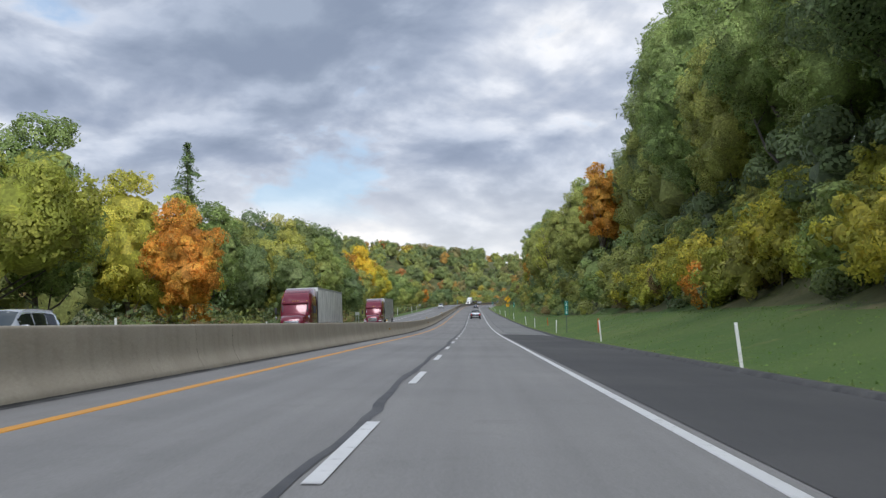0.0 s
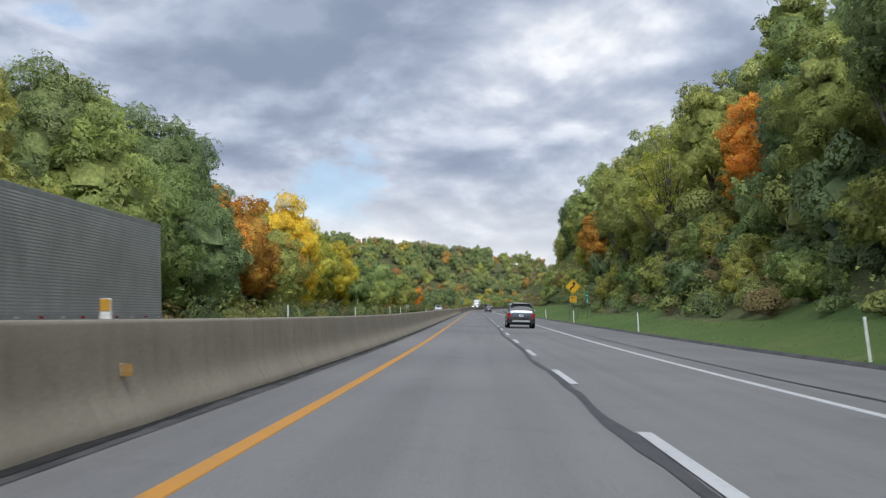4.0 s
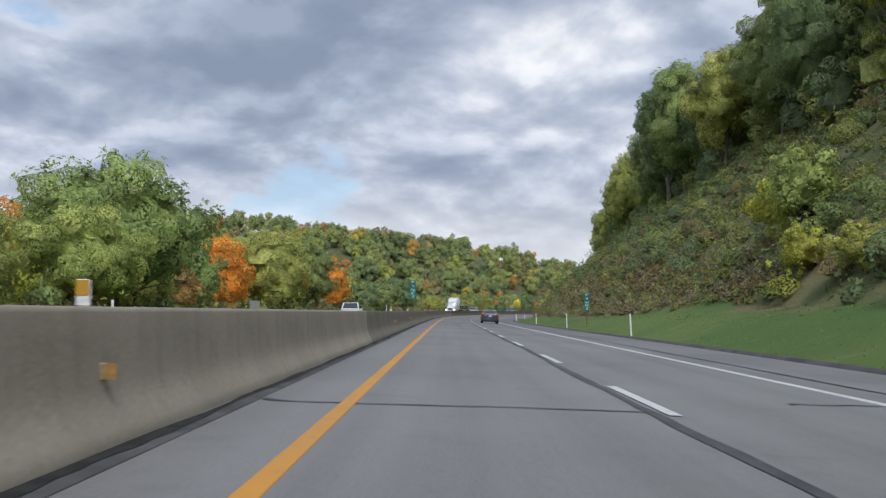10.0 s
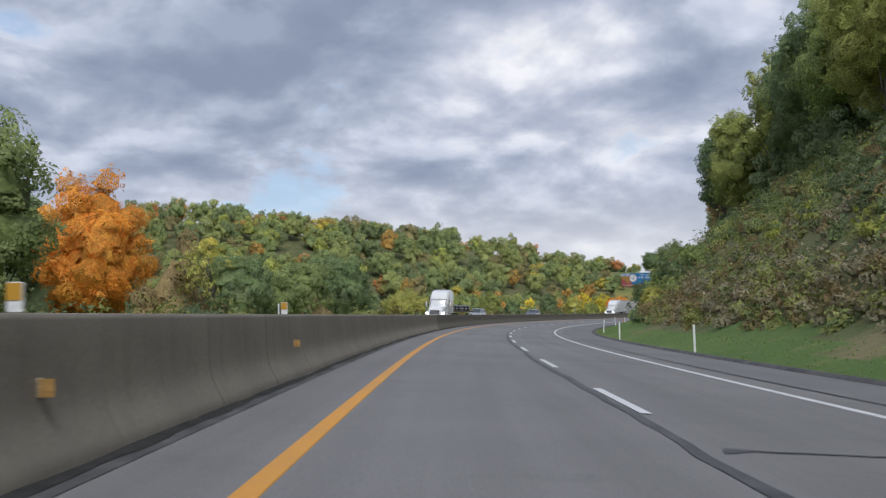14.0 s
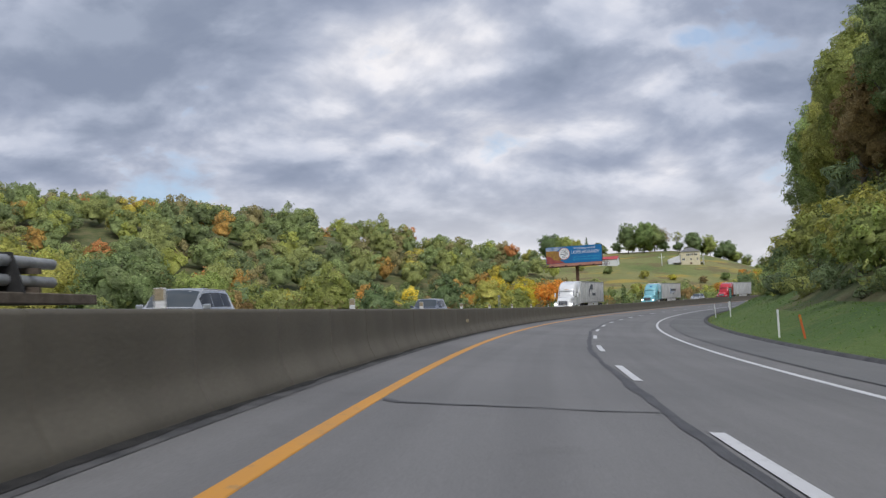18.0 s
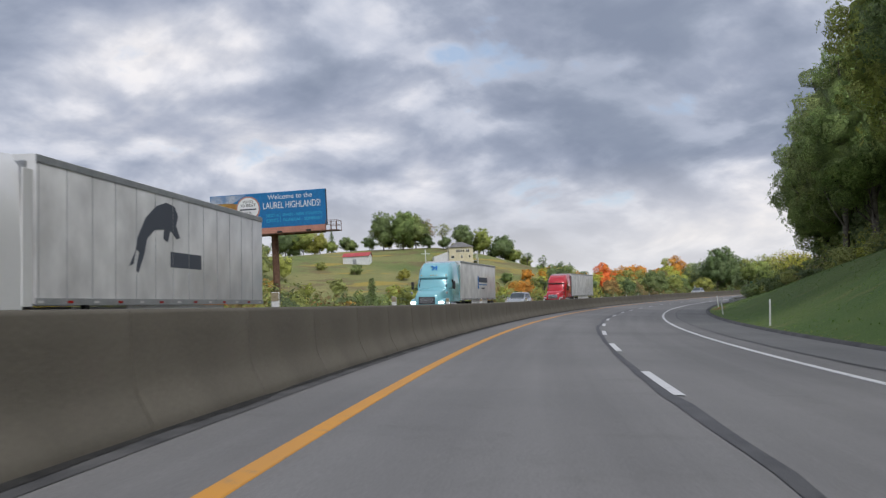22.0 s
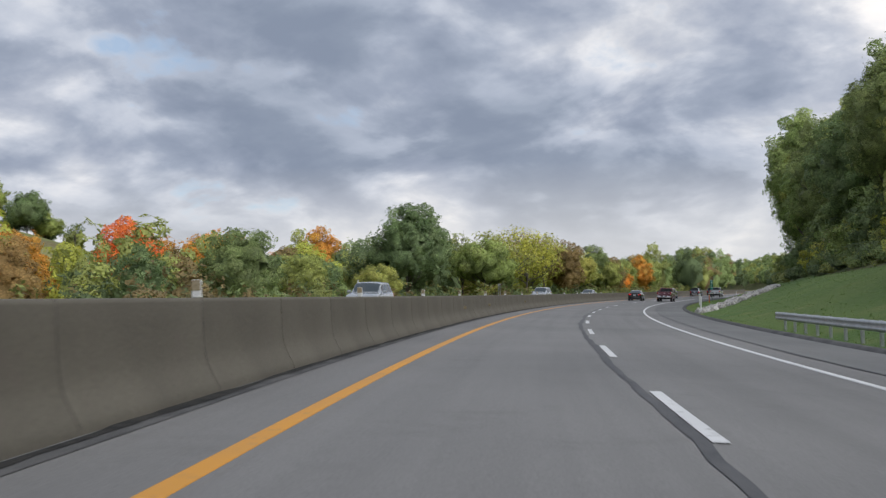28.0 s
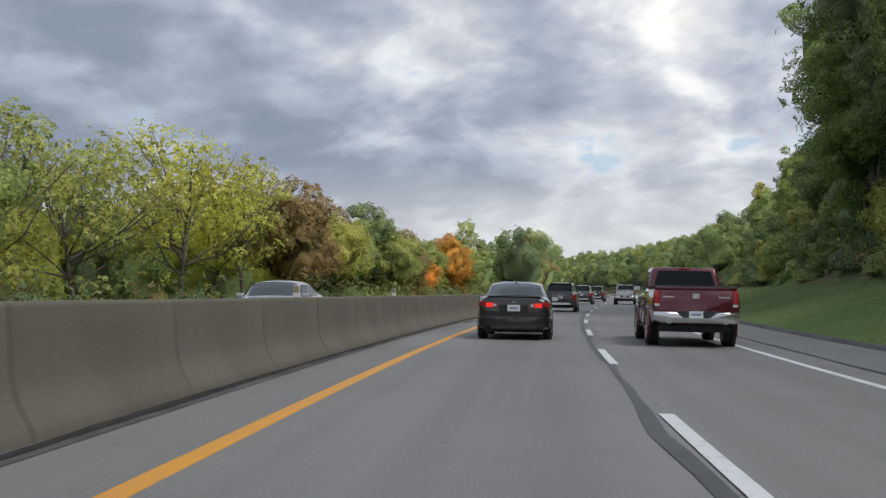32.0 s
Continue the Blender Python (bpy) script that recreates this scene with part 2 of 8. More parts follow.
LEAF = {
    "dark": material("leaf_dark_green", leaf_build((0.135, 0.195, 0.085), (0.225, 0.30, 0.115), (0.33, 0.40, 0.18)), 0.6),
    "green": material("leaf_green", leaf_build((0.20, 0.275, 0.085), (0.32, 0.41, 0.125), (0.46, 0.52, 0.19)), 0.6),
    "olive": material("leaf_olive", leaf_build((0.26, 0.285, 0.080), (0.41, 0.44, 0.115), (0.58, 0.57, 0.17)), 0.65),
    "yelgreen": material("leaf_yellow_green", leaf_build((0.34, 0.36, 0.064), (0.54, 0.54, 0.089), (0.74, 0.66, 0.128)), 0.65),
    "yellow": material("leaf_yellow", leaf_build((0.52, 0.39, 0.046), (0.80, 0.62, 0.058), (0.80, 0.74, 0.093)), 0.65),
    "orange": material("leaf_orange", leaf_build((0.50, 0.24, 0.046), (0.76, 0.36, 0.058), (0.80, 0.52, 0.093)), 0.65),
    "red": material("leaf_red", leaf_build((0.508, 0.150, 0.046), (0.800, 0.236, 0.070), (0.800, 0.429, 0.093)), 0.65),
    "brown": material("leaf_brown", leaf_build((0.22, 0.155, 0.065), (0.37, 0.26, 0.105), (0.48, 0.37, 0.155)), 0.7),
}


def wood_leaf(scale):
    return lambda nt, b: wood_nodes(nt, b, scale)


def wood_nodes(nt, b, scale):
    """Woods: each tree's own tone, kept in the mesh, and a spread by leaf."""
    at = nt.nodes.new("ShaderNodeAttribute")
    at.attribute_name = "tone"
    geo = nt.nodes.new("ShaderNodeNewGeometry")
    c = mix_col(nt, 1.0, at.outputs["Color"], ramp(nt, geo.outputs["Random Per Island"], [(0.0, 0.84), (1.0, 1.16)]), "MULTIPLY")
    vo = leaflets(nt, scale)
    c = mix_col(nt, 0.8, c, mix_col(nt, 1.0, c, leaf_tone(nt, vo), "MULTIPLY"))
    nt.links.new(c, b.inputs["Base Color"])
    tr = nt.nodes.new("ShaderNodeBsdfTranslucent")
    nt.links.new(c, tr.inputs[0])
    mx = nt.nodes.new("ShaderNodeMixShader")
    mx.inputs[0].default_value = 0.36
    nt.links.new(b.outputs[0], mx.inputs[1])
    nt.links.new(tr.outputs[0], mx.inputs[2])
    sprays(nt, mx.outputs[0], vo, 0.55)


WOOD_LEAF = material("woods_foliage", wood_leaf(4.6), 0.65)
WOOD_FAR = material("ridge_foliage", wood_leaf(2.2), 0.65)
WOOD_NEAR = material("brush_foliage", wood_leaf(8.0), 0.65)


def blade_nodes(nt, b):
    """Grass: each blade's own tone, kept in the mesh."""
    at = nt.nodes.new("ShaderNodeAttribute")
    at.attribute_name = "tone"
    nt.links.new(at.outputs["Color"], b.inputs["Base Color"])
    tr = nt.nodes.new("ShaderNodeBsdfTranslucent")
    nt.links.new(at.outputs["Color"], tr.inputs[0])
    mx = nt.nodes.new("ShaderNodeMixShader")
    mx.inputs[0].default_value = 0.15
    nt.links.new(b.outputs[0], mx.inputs[1])
    nt.links.new(tr.outputs[0], mx.inputs[2])
    nt.links.new(mx.outputs[0], nt.nodes["Material Output"].inputs[0])


BLADE = material("grass_blades", blade_nodes, 0.8)
BARK = material("bark", mottled((0.10, 0.085, 0.07), (0.2, 0.18, 0.155), 3.0, 6, 20, 0.5, 0.03), 0.9)


def road_build(c1, c2, streak, dark=0.8):
    def build(nt, b):
        v = coords(nt)
        f = noise_tex(nt, v, 0.12, 5.0)
        c = mix_col(nt, ramp(nt, f, [(0.35, 0.0), (0.65, 1.0)]), c1, c2)
        uvm = nt.nodes.new("ShaderNodeUVMap")
        uvm.uv_map = "along"
        su = scaled(nt, uvm.outputs[0], 0.02, 1.1, 1.0)          # wheel tracks run along the road
        c = mix_col(nt, ramp(nt, noise_tex(nt, su, 1.3, 3.0), [(0.4, 0.0), (0.65, streak)]), c, mix_col(nt, 1.0, c, (dark, dark, dark), "MULTIPLY"))
        blot = ramp(nt, noise_tex(nt, v, 0.9, 7.0, 0.65), [(0.58, 0.0), (0.75, 0.5)])
        c = mix_col(nt, blot, c, mix_col(nt, 1.0, c, (0.72, 0.71, 0.70), "MULTIPLY"))
        # brighter light on the first 400 m is put into the paving colour
        sx = nt.nodes.new("ShaderNodeSeparateXYZ")
        nt.links.new(uvm.outputs[0], sx.inputs[0])
        c = mix_col(nt, 1.0, c, ramp(nt, math_node(nt, "DIVIDE", sx.outputs[0], 1000.0), [(0.38, 1.2), (0.45, 1.0)]), "MULTIPLY")
        g = noise_tex(nt, v, 45.0, 2.0)
        c = mix_col(nt, 0.4, c, mix_col(nt, 1.0, c, ramp(nt, g, [(0.3, 0.6), (0.7, 1.4)]), "MULTIPLY"))
        nt.links.new(c, b.inputs["Base Color"])
        bump(nt, b, g, 0.25, 0.008)
    return build


ROAD = material("worn_concrete", road_build((0.160, 0.156, 0.153), (0.198, 0.192, 0.187), 0.8, 0.82), 0.75)
SHOULDER = material("shoulder_paving", road_build((0.142, 0.142, 0.142), (0.182, 0.180, 0.177), 0.4), 0.85)
BLACKTOP = material("new_asphalt", road_build((0.045, 0.045, 0.047), (0.07, 0.068, 0.068), 0.4), 0.85)
SEAL = material("crack_sealant", mottled((0.042, 0.042, 0.044), (0.082, 0.081, 0.082), 1.6, 6, 40, 0.3, 0.01, lo=0.3, hi=0.7), 0.6)
GUTTER = material("gutter_asphalt", mottled((0.048, 0.048, 0.050), (0.105, 0.103, 0.102), 1.2, 6, 30, 0.4, 0.01), 0.9)
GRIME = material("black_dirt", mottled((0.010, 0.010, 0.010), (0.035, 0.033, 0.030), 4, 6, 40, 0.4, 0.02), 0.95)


def worn_paint(c, under=(0.26, 0.26, 0.26), lo=0.60, hi=0.74):
    def build(nt, b):
        v = coords(nt)
        w = ramp(nt, noise_tex(nt, v, 5.0, 8.0, 0.7), [(lo, 0.0), (hi, 0.8)])
        t = mix_col(nt, ramp(nt, noise_tex(nt, v, 0.5, 3.0), [(0.35, 0.0), (0.7, 0.35)]), c, mix_col(nt, 0.5, c, under))
        nt.links.new(mix_col(nt, w, t, under), b.inputs["Base Color"])
    return build


PAINT_W = material("white_road_paint", worn_paint((0.62, 0.62, 0.62), (0.2, 0.2, 0.2), 0.56, 0.72), 0.6)
PAINT_Y = material("yellow_road_paint", worn_paint((0.60, 0.27, 0.02), (0.2, 0.18, 0.14), 0.57, 0.74), 0.6)


def barrier_build(c1, c2, dirt=1.0):
    return lambda nt, b: barrier_nodes(nt, b, c1, c2, dirt)


def barrier_nodes(nt, b, c1, c2, dirt):
    v = coords(nt)
    c = mix_col(nt, ramp(nt, noise_tex(nt, v, 0.5, 5.0), [(0.3, 0.0), (0.7, 1.0)]), c1, c2)
    drip = noise_tex(nt, scaled(nt, v, 2.2, 2.2, 0.25), 1.4, 6.0)
    c = mix_col(nt, ramp(nt, drip, [(0.54, 0.0), (0.76, 0.42 * dirt)]), c, (0.12, 0.105, 0.085))
    blot = noise_tex(nt, v, 1.3, 8.0, 0.6)
    c = mix_col(nt, ramp(nt, blot, [(0.6, 0.0), (0.78, 0.7 * dirt)]), c, (0.14, 0.115, 0.10))
    g = noise_tex(nt, v, 25.0, 4.0)
    c = mix_col(nt, 0.3, c, mix_col(nt, 1.0, c, ramp(nt, g, [(0.3, 0.6), (0.7, 1.4)]), "MULTIPLY"))
    oi = nt.nodes.new("ShaderNodeObjectInfo")
    c = mix_col(nt, 1.0, c, ramp(nt, oi.outputs["Random"], [(0.0, 0.975), (0.5, 1.0), (1.0, 1.025)]), "MULTIPLY")
    nt.links.new(c, b.inputs["Base Color"])
    bump(nt, b, g, 0.35, 0.01)


BARRIER = material("barrier_concrete", barrier_build((0.108, 0.097, 0.077), (0.145, 0.131, 0.104)), 0.9)
JOINT = material("dirty_joint", mottled((0.09, 0.08, 0.07), (0.15, 0.135, 0.115), 3, 5, 30, 0.3), 0.9)
BARRIER_NEW = material("newer_barrier_concrete", barrier_build((0.31, 0.272, 0.216), (0.365, 0.325, 0.26), 0.6), 0.9)
BARRIER_MID = material("greying_barrier_concrete", barrier_build((0.185, 0.166, 0.136), (0.23, 0.207, 0.168), 0.9), 0.9)


def ground_build(nt, b):
    v = coords(nt)
    f = noise_tex(nt, v, 0.08, 6.0)
    c = mix_col(nt, ramp(nt, f, [(0.38, 0.0), (0.62, 1.0)]), (0.075, 0.135, 0.028), (0.115, 0.17, 0.04))
    c = mix_col(nt, ramp(nt, noise_tex(nt, v, 0.35, 7.0, 0.65), [(0.56, 0.0), (0.75, 0.7)]), c, (0.22, 0.21, 0.08))
    sy = nt.nodes.new("ShaderNodeSeparateXYZ")              # the hill meadow is drier than the verges
    nt.links.new(v, sy.inputs[0])
    dry = math_node(nt, "MULTIPLY", ramp(nt, math_node(nt, "DIVIDE", sy.outputs[1], 2000.0), [(0.50, 0.0), (0.53, 1.0)]), ramp(nt, noise_tex(nt, v, 0.03, 5.0), [(0.35, 0.25), (0.6, 0.95)]))
    c = mix_col(nt, dry, c, (0.24, 0.225, 0.085))
    far = ramp(nt, math_node(nt, "DIVIDE", sy.outputs[1], 2000.0), [(0.50, 0.0), (0.53, 1.0)])
    weeds = math_node(nt, "MULTIPLY", far, ramp(nt, noise_tex(nt, v, 0.05, 6.0, 0.65), [(0.52, 0.0), (0.60, 0.85)]))
    c = mix_col(nt, weeds, c, (0.16, 0.125, 0.055))
    gold = math_node(nt, "MULTIPLY", far, ramp(nt, noise_tex(nt, scaled(nt, v, 1.0, 2.2, 1.0), 0.037, 6.0, 0.6), [(0.57, 0.0), (0.64, 0.9)]))
    c = mix_col(nt, gold, c, (0.34, 0.26, 0.05))
    g = noise_tex(nt, v, 14.0, 5.0, 0.7)
    c = mix_col(nt, 0.55, c, mix_col(nt, 1.0, c, ramp(nt, g, [(0.3, 0.4), (0.7, 1.6)]), "MULTIPLY"))
    nt.links.new(c, b.inputs["Base Color"])
    bump(nt, b, g, 0.8, 0.08)


GRASS = material("mown_grass", ground_build, 0.9)
FLOORG = material("brush_ground", mottled((0.07, 0.095, 0.03), (0.14, 0.14, 0.055), 0.3, 6, 6, 0.8, 0.1, c3=(0.19, 0.16, 0.08)), 0.95)
STEEL = material("galvanised_steel", mottled((0.42, 0.43, 0.44), (0.55, 0.56, 0.57), 3, 4, 40, 0.1), 0.45, 0.85)
WHITE = material("white_plastic", mottled((0.7, 0.7, 0.68), (0.78, 0.78, 0.76), 3, 4, 30, 0.05), 0.5)
AMBER = material("amber_reflector", plain((0.50, 0.27, 0.03)), 0.4)
AMBER_OLD = material("scuffed_amber_reflector", mottled((0.30, 0.17, 0.05), (0.40, 0.24, 0.08), 25, 4, 60, 0.1), 0.6)
DULL = material("weathered_reflector", mottled((0.24, 0.19, 0.11), (0.34, 0.29, 0.19), 20, 4, 60, 0.1), 0.7)
ORANGE = material("orange_plastic", plain((0.55, 0.12, 0.03)), 0.5)


# ---------------------------------------------------------------- mesh helpers
def soft_normals(me, normals):
    """Shading normals of leaves that follow the round of their clump."""
    me.shade_smooth()
    a = me.attributes.new("custom_normal", "FLOAT_VECTOR", "POINT")
    a.data.foreach_set("vector", np.asarray(normals, np.float32).ravel())


def leafy_mask(me, mask):
    a = me.attributes.new("leafy", "FLOAT", "POINT")
    a.data.foreach_set("value", np.asarray(mask, np.float32))


def raw(name, verts, faces, mat, parent=None, attr=None, uv=None, smooth=False, normals=None, mask=None):
    """One mesh object from arrays; faces all of one size or a plain list."""
    me = bpy.data.meshes.new(name)
    me.from_pydata(np.asarray(verts, float).tolist(), [], faces if isinstance(faces, list) else faces.tolist())
    if attr is not None:
        a = me.color_attributes.new("tone", "FLOAT_COLOR", "POINT")
        a.data.foreach_set("color", np.asarray(attr, np.float32).ravel())
    if uv is not None:
        lay = me.uv_layers.new(name="along")
        idx = np.zeros(len(me.loops), int)
        me.loops.foreach_get("vertex_index", idx)
        lay.data.foreach_set("uv", np.asarray(uv, np.float32)[idx].ravel())
    if smooth:
        me.shade_smooth()
    if normals is not None:
        soft_normals(me, normals)
    if mask is not None:
        leafy_mask(me, mask)
    for m in (mat if isinstance(mat, (list, tuple)) else [mat]):
        me.materials.append(m)
    ob = new(name, me)
    if parent:
        ob.parent = parent
    return ob


def grid_faces(n, m):
    i = np.arange(n - 1)[:, None] * m + np.arange(m - 1)[None, :]
    i = i.ravel()
    return np.stack([i, i + m, i + m + 1, i + 1], 1)


def ribbon(name, s, us, hs, mat, wob=None, parent=None):
    """A strip along the road: for every s the points (u, h) across it."""
    s = np.asarray(s, float)
    us, hs = np.asarray(us, float), np.asarray(hs, float)
    n, m = len(s), us.shape[-1]
    if us.ndim == 1:
        us = np.tile(us, (n, 1))
    if hs.ndim == 1:
        hs = np.tile(hs, (n, 1))
    S2 = np.repeat(s, m)
    v = P(S2, us.ravel(), hs.ravel())
    uv = np.stack([S2, us.ravel()], 1)
    return raw(name, v, grid_faces(n, m), mat, parent, uv=uv, smooth=True)


def smooth01(x):
    x = np.clip(x, 0, 1)
    return x * x * (3 - 2 * x)


# ---------------------------------------------------------------- the land
# right bank by s: width of the grass, its rise, slope of the brush bank, how far up it goes
BANK_S = [-600, 0, 120, 200, 290, 340, 400, 460, 540, 620, 690, 740, 770, 800, 850, 880, 900, 940, 1000, 1060, 1200, 2600]
BANK_W = [9, 9, 9, 7, 7, 9, 6, 4.5, 4.5, 5.5, 6, 6.5, 9, 15, 11, 3, 4, 15, 13, 11, 9, 7]
BANK_R = [2.0, 2.0, 2.0, 0.9, 0.9, 2.2, 1.6, 1.0, 0.8, 1.4, 2.0, 2.4, 3.5, 5.0, 2.5, 0.6, 0.4, 3.8, 3.0, 2.0, 1.4, 1.0]
BANK_K = [0.85, 0.85, 0.8, 0.8, 0.8, 0.8, 0.95, 1.0, 0.95, 0.85, 0.8, 0.75, 0.5, 0.3, 0.3, 0.3, 0.3, 0.3, 0.45, 0.6, 0.5, 0.5]
BANK_T = [30, 30, 28, 26, 28, 30, 30, 30, 26, 22, 18, 15, 12, 9, 6, 4, 4, 6, 10, 16, 20, 20]
# left side by s: how far the land drops behind the far shoulder
FALL_S = [-600, 300, 420, 520, 700, 900, 1000, 1200, 2600]
FALL_D = [0.5, 0.5, 2.0, 5.0, 7.0, 5.0, 3.0, 2.0, 2.0]


def hills(x, y):
    """The wooded ridge ahead and the pasture hill beside it (heights over the valley)."""
    ridge = 54 * np.exp(-(((x + 140) / 165) ** 2 + ((y - 1120) / 130) ** 2)) + 19 * np.exp(-(((x - 15) / 85) ** 2 + ((y - 1170) / 90) ** 2))
    ridge = ridge + 37 * np.exp(-(((x + 420) / 260) ** 2 + ((y - 980) / 220) ** 2))
    past = 29.5 * np.exp(-(((x - 200) / np.where(x > 200, 60, 135)) ** 2 + ((y - 1175) / 105) ** 2)) + 9 * np.exp(-(((x - 420) / 170) ** 2 + ((y - 1290) / 90) ** 2))
    return ridge + past


def land(s, u):
    """Height of the ground over the plane of the road at s, u."""
    s, u = np.asarray(s, float), np.asarray(u, float)
    z = np.zeros(np.broadcast(s, u).shape)
    r = u - EDGE(s)
    w, up, k, top = (np.interp(s, BANK_S, t) for t in (BANK_W, BANK_R, BANK_K, BANK_T))
    grass = up * smooth01(np.clip(r / w, 0, 1)) * 0.75 + 0.25 * up * np.clip(r / w, 0, 1)
    bank = np.clip((r - w) * k, 0, None)
    bank = top * (1 - np.exp(-bank / top * 1.25))
    z = np.where(r > 0, grass + bank - 0.06 * smooth01(r / 0.4), z)
    p0 = P(s, u)
    z = z + np.where(r > 0, 0.45 * np.sin(p0[..., 0] / 4.1 + 1.3 * np.sin(p0[..., 1] / 6.3)) * smooth01((r - w) / 6), 0)
    l = -17.8 - u
    fall = np.interp(s, FALL_S, FALL_D)
    p = P(s, u)
    left = -fall * smooth01(l / 24) + hills(p[..., 0], p[..., 1]) * smooth01((l - 25) / 90)
    left = left + 1.2 * np.sin(p[..., 0] / 37) * np.sin(p[..., 1] / 29) * smooth01((l - 10) / 40)
    z = np.where(l > 0, left - 0.05, z)
    z = np.where((r <= 0) & (l <= 0), -0.12, z)
    return z + 0.0


def EDGE(s):
    """Outer edge of the right shoulder, wider at the start."""
    return np.interp(s, [-600, 85, 110, 170, 250, 330, 560, 660, 790, 880, 975, 1030, 2600], [7.6, 7.6, 8.2, 8.2, 7.4, 7.0, 6.95, 7.1, 6.8, 6.8, 6.7, 6.55, 6.7])


def GP(s, u, h=0.0):
    """A place on the ground."""
    return P(s, u, land(s, u) + h)


road_s = np.concatenate([np.arange(-200, 1300, 4.0), np.arange(1300, 2000, 25.0)])
gs = np.concatenate([np.arange(-600, -200, 40.0), np.arange(-200, 1300, 5.0), np.arange(1300, 2600, 25.0)])
gu = np.concatenate([-np.geomspace(110, 3000, 26)[::-1], np.arange(-105, -17, 4.0), [-17.8, -17.2, -5.5, 3.0]])
gr_ = np.concatenate([[0.0, 0.02, 0.5, 1.0], np.arange(2, 38, 1.5), np.arange(40, 120, 6.0), np.arange(130, 400, 30.0)])
SS = np.repeat(gs[:, None], len(gu) + len(gr_), axis=1)
UU = np.concatenate([np.tile(gu, (len(gs), 1)), EDGE(gs)[:, None] + gr_[None, :]], axis=1)
gu = UU[0]
gv = P(SS.ravel(), UU.ravel(), land(SS.ravel(), UU.ravel()))
rr = UU.ravel() - EDGE(SS.ravel())
wig = 1.5 * np.sin(SS.ravel() / 9.0) + 0.8 * np.sin(SS.ravel() / 3.7)
px, py = gv[:, 0], gv[:, 1]
past = np.exp(-(((px - 215) / 150) ** 2 + ((py - 1140) / 135) ** 2)) > 0.35
mown = ((rr > -0.5) & (rr < np.interp(SS.ravel(), BANK_S, BANK_W) + wig)) | ((UU.ravel() < -16) & (UU.ravel() > -24)) | past
gf = grid_faces(len(gs), len(gu))
ground = raw("ground", gv, gf, [FLOORG, GRASS], smooth=True)
tagged(ground, "mown grass verges and brushy hillsides along the highway", "ground", kind="structure")
ground.data.polygons.foreach_set("material_index", (mown[gf].mean(1) > 0.5).astype(np.int32))

# carriageways
road = ribbon("road", road_s, [-4.95, -3.5, 0.0, 3.2, 4.3], [0, 0, 0, 0, 0], ROAD)
tagged(road, "worn grey concrete highway lanes with sealed cracks", "road", kind="structure")
e1 = np.append(road_s[road_s <= 92], 95.8)
e2 = road_s[road_s >= 84]
sh1 = ribbon("shoulder", e1, np.stack([np.full(len(e1), 3.55), np.full(len(e1), 5.5), EDGE(e1) + 0.02 - 0.9 * np.clip((e1 - 86) / 10, 0, 1)], 1), [0.007, 0.007, 0.002], BLACKTOP)
tagged(sh1, "newly paved black asphalt shoulder", "shoulder", kind="structure")
sh2 = ribbon("shoulder", e2, np.stack([np.full(len(e2), 4.22), np.full(len(e2), 5.6), EDGE(e2) + 0.02], 1), [0.003, 0.003, 0.0], SHOULDER)
tagged(sh2, "weathered grey paved shoulder", "shoulder", kind="structure")
far_road = ribbon("road_opposite", road_s, [-17.4, -14.4, -10.8, -7.2, -5.48], [0.0] * 5, ROAD)
tagged(far_road, "grey concrete lanes of the opposite carriageway", "road", kind="structure")
# low dark kerb of asphalt along the shoulder
kerb_u = np.stack([EDGE(road_s) - 0.16, EDGE(road_s) - 0.08, EDGE(road_s) + 0.12, EDGE(road_s) + 0.3], 1)
kerb = ribbon("kerb", road_s, kerb_u, [0.0, 0.09, 0.10, -0.1], GUTTER)
tagged(kerb, "low black asphalt kerb at the shoulder's edge", "kerb", kind="structure")

near_s = np.arange(-60, 1250, 1.0)
rng = np.random.default_rng(5)


def wander(n, step, amp):
    k = np.convolve(rng.normal(size=n + 40), np.ones(step) / step, mode="same")[20:20 + n]
    return amp * k / (k.std() + 1e-9)


def stripe(name, s, u, width, mat, h, label, cat, wob=0.0, wvar=0.0):
    c = u + (wander(len(s), 9, wob) if wob else 0)
    w = width / 2 * (1 + (wander(len(s), 4, wvar) if wvar else 0))
    us = np.stack([c - w, c + w], 1) if np.ndim(c) else np.tile([u - width / 2, u + width / 2], (len(s), 1))
    if cat == "road marking":                            # a thick coat with sloping edges
        a, b = us[:, 0], us[:, 1]
        us = np.stack([a - 0.006, a, a + 0.012, b - 0.012, b, b + 0.006], 1)
        return tagged(ribbon(name, s, us, [0.0005, h, h, h, h, 0.0005], mat), label, cat, kind="structure")
    return tagged(ribbon(name, s, us, [h, h], mat), label, cat, kind="structure")


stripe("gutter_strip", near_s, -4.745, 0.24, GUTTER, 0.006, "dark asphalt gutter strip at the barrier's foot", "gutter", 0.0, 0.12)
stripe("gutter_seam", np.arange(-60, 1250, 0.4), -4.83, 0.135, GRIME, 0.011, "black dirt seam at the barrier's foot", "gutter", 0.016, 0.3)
stripe("edge_line_yellow", near_s, -3.60, 0.16, PAINT_Y, 0.010, "worn yellow edge line beside the median", "road marking")
stripe("edge_line_white", near_s, 3.335, 0.14, PAINT_W, 0.010, "worn white edge line beside the shoulder", "road marking")
stripe("lane_joint_seal", near_s, -0.20, 0.145, SEAL, 0.008, "black tar sealing along the lane joint", "crack sealing", 0.05, 0.18)
stripe("shoulder_joint_seal", near_s[near_s > 96], 4.25, 0.08, SEAL, 0.011, "black tar sealing along the shoulder joint", "crack sealing", 0.03, 0.3)
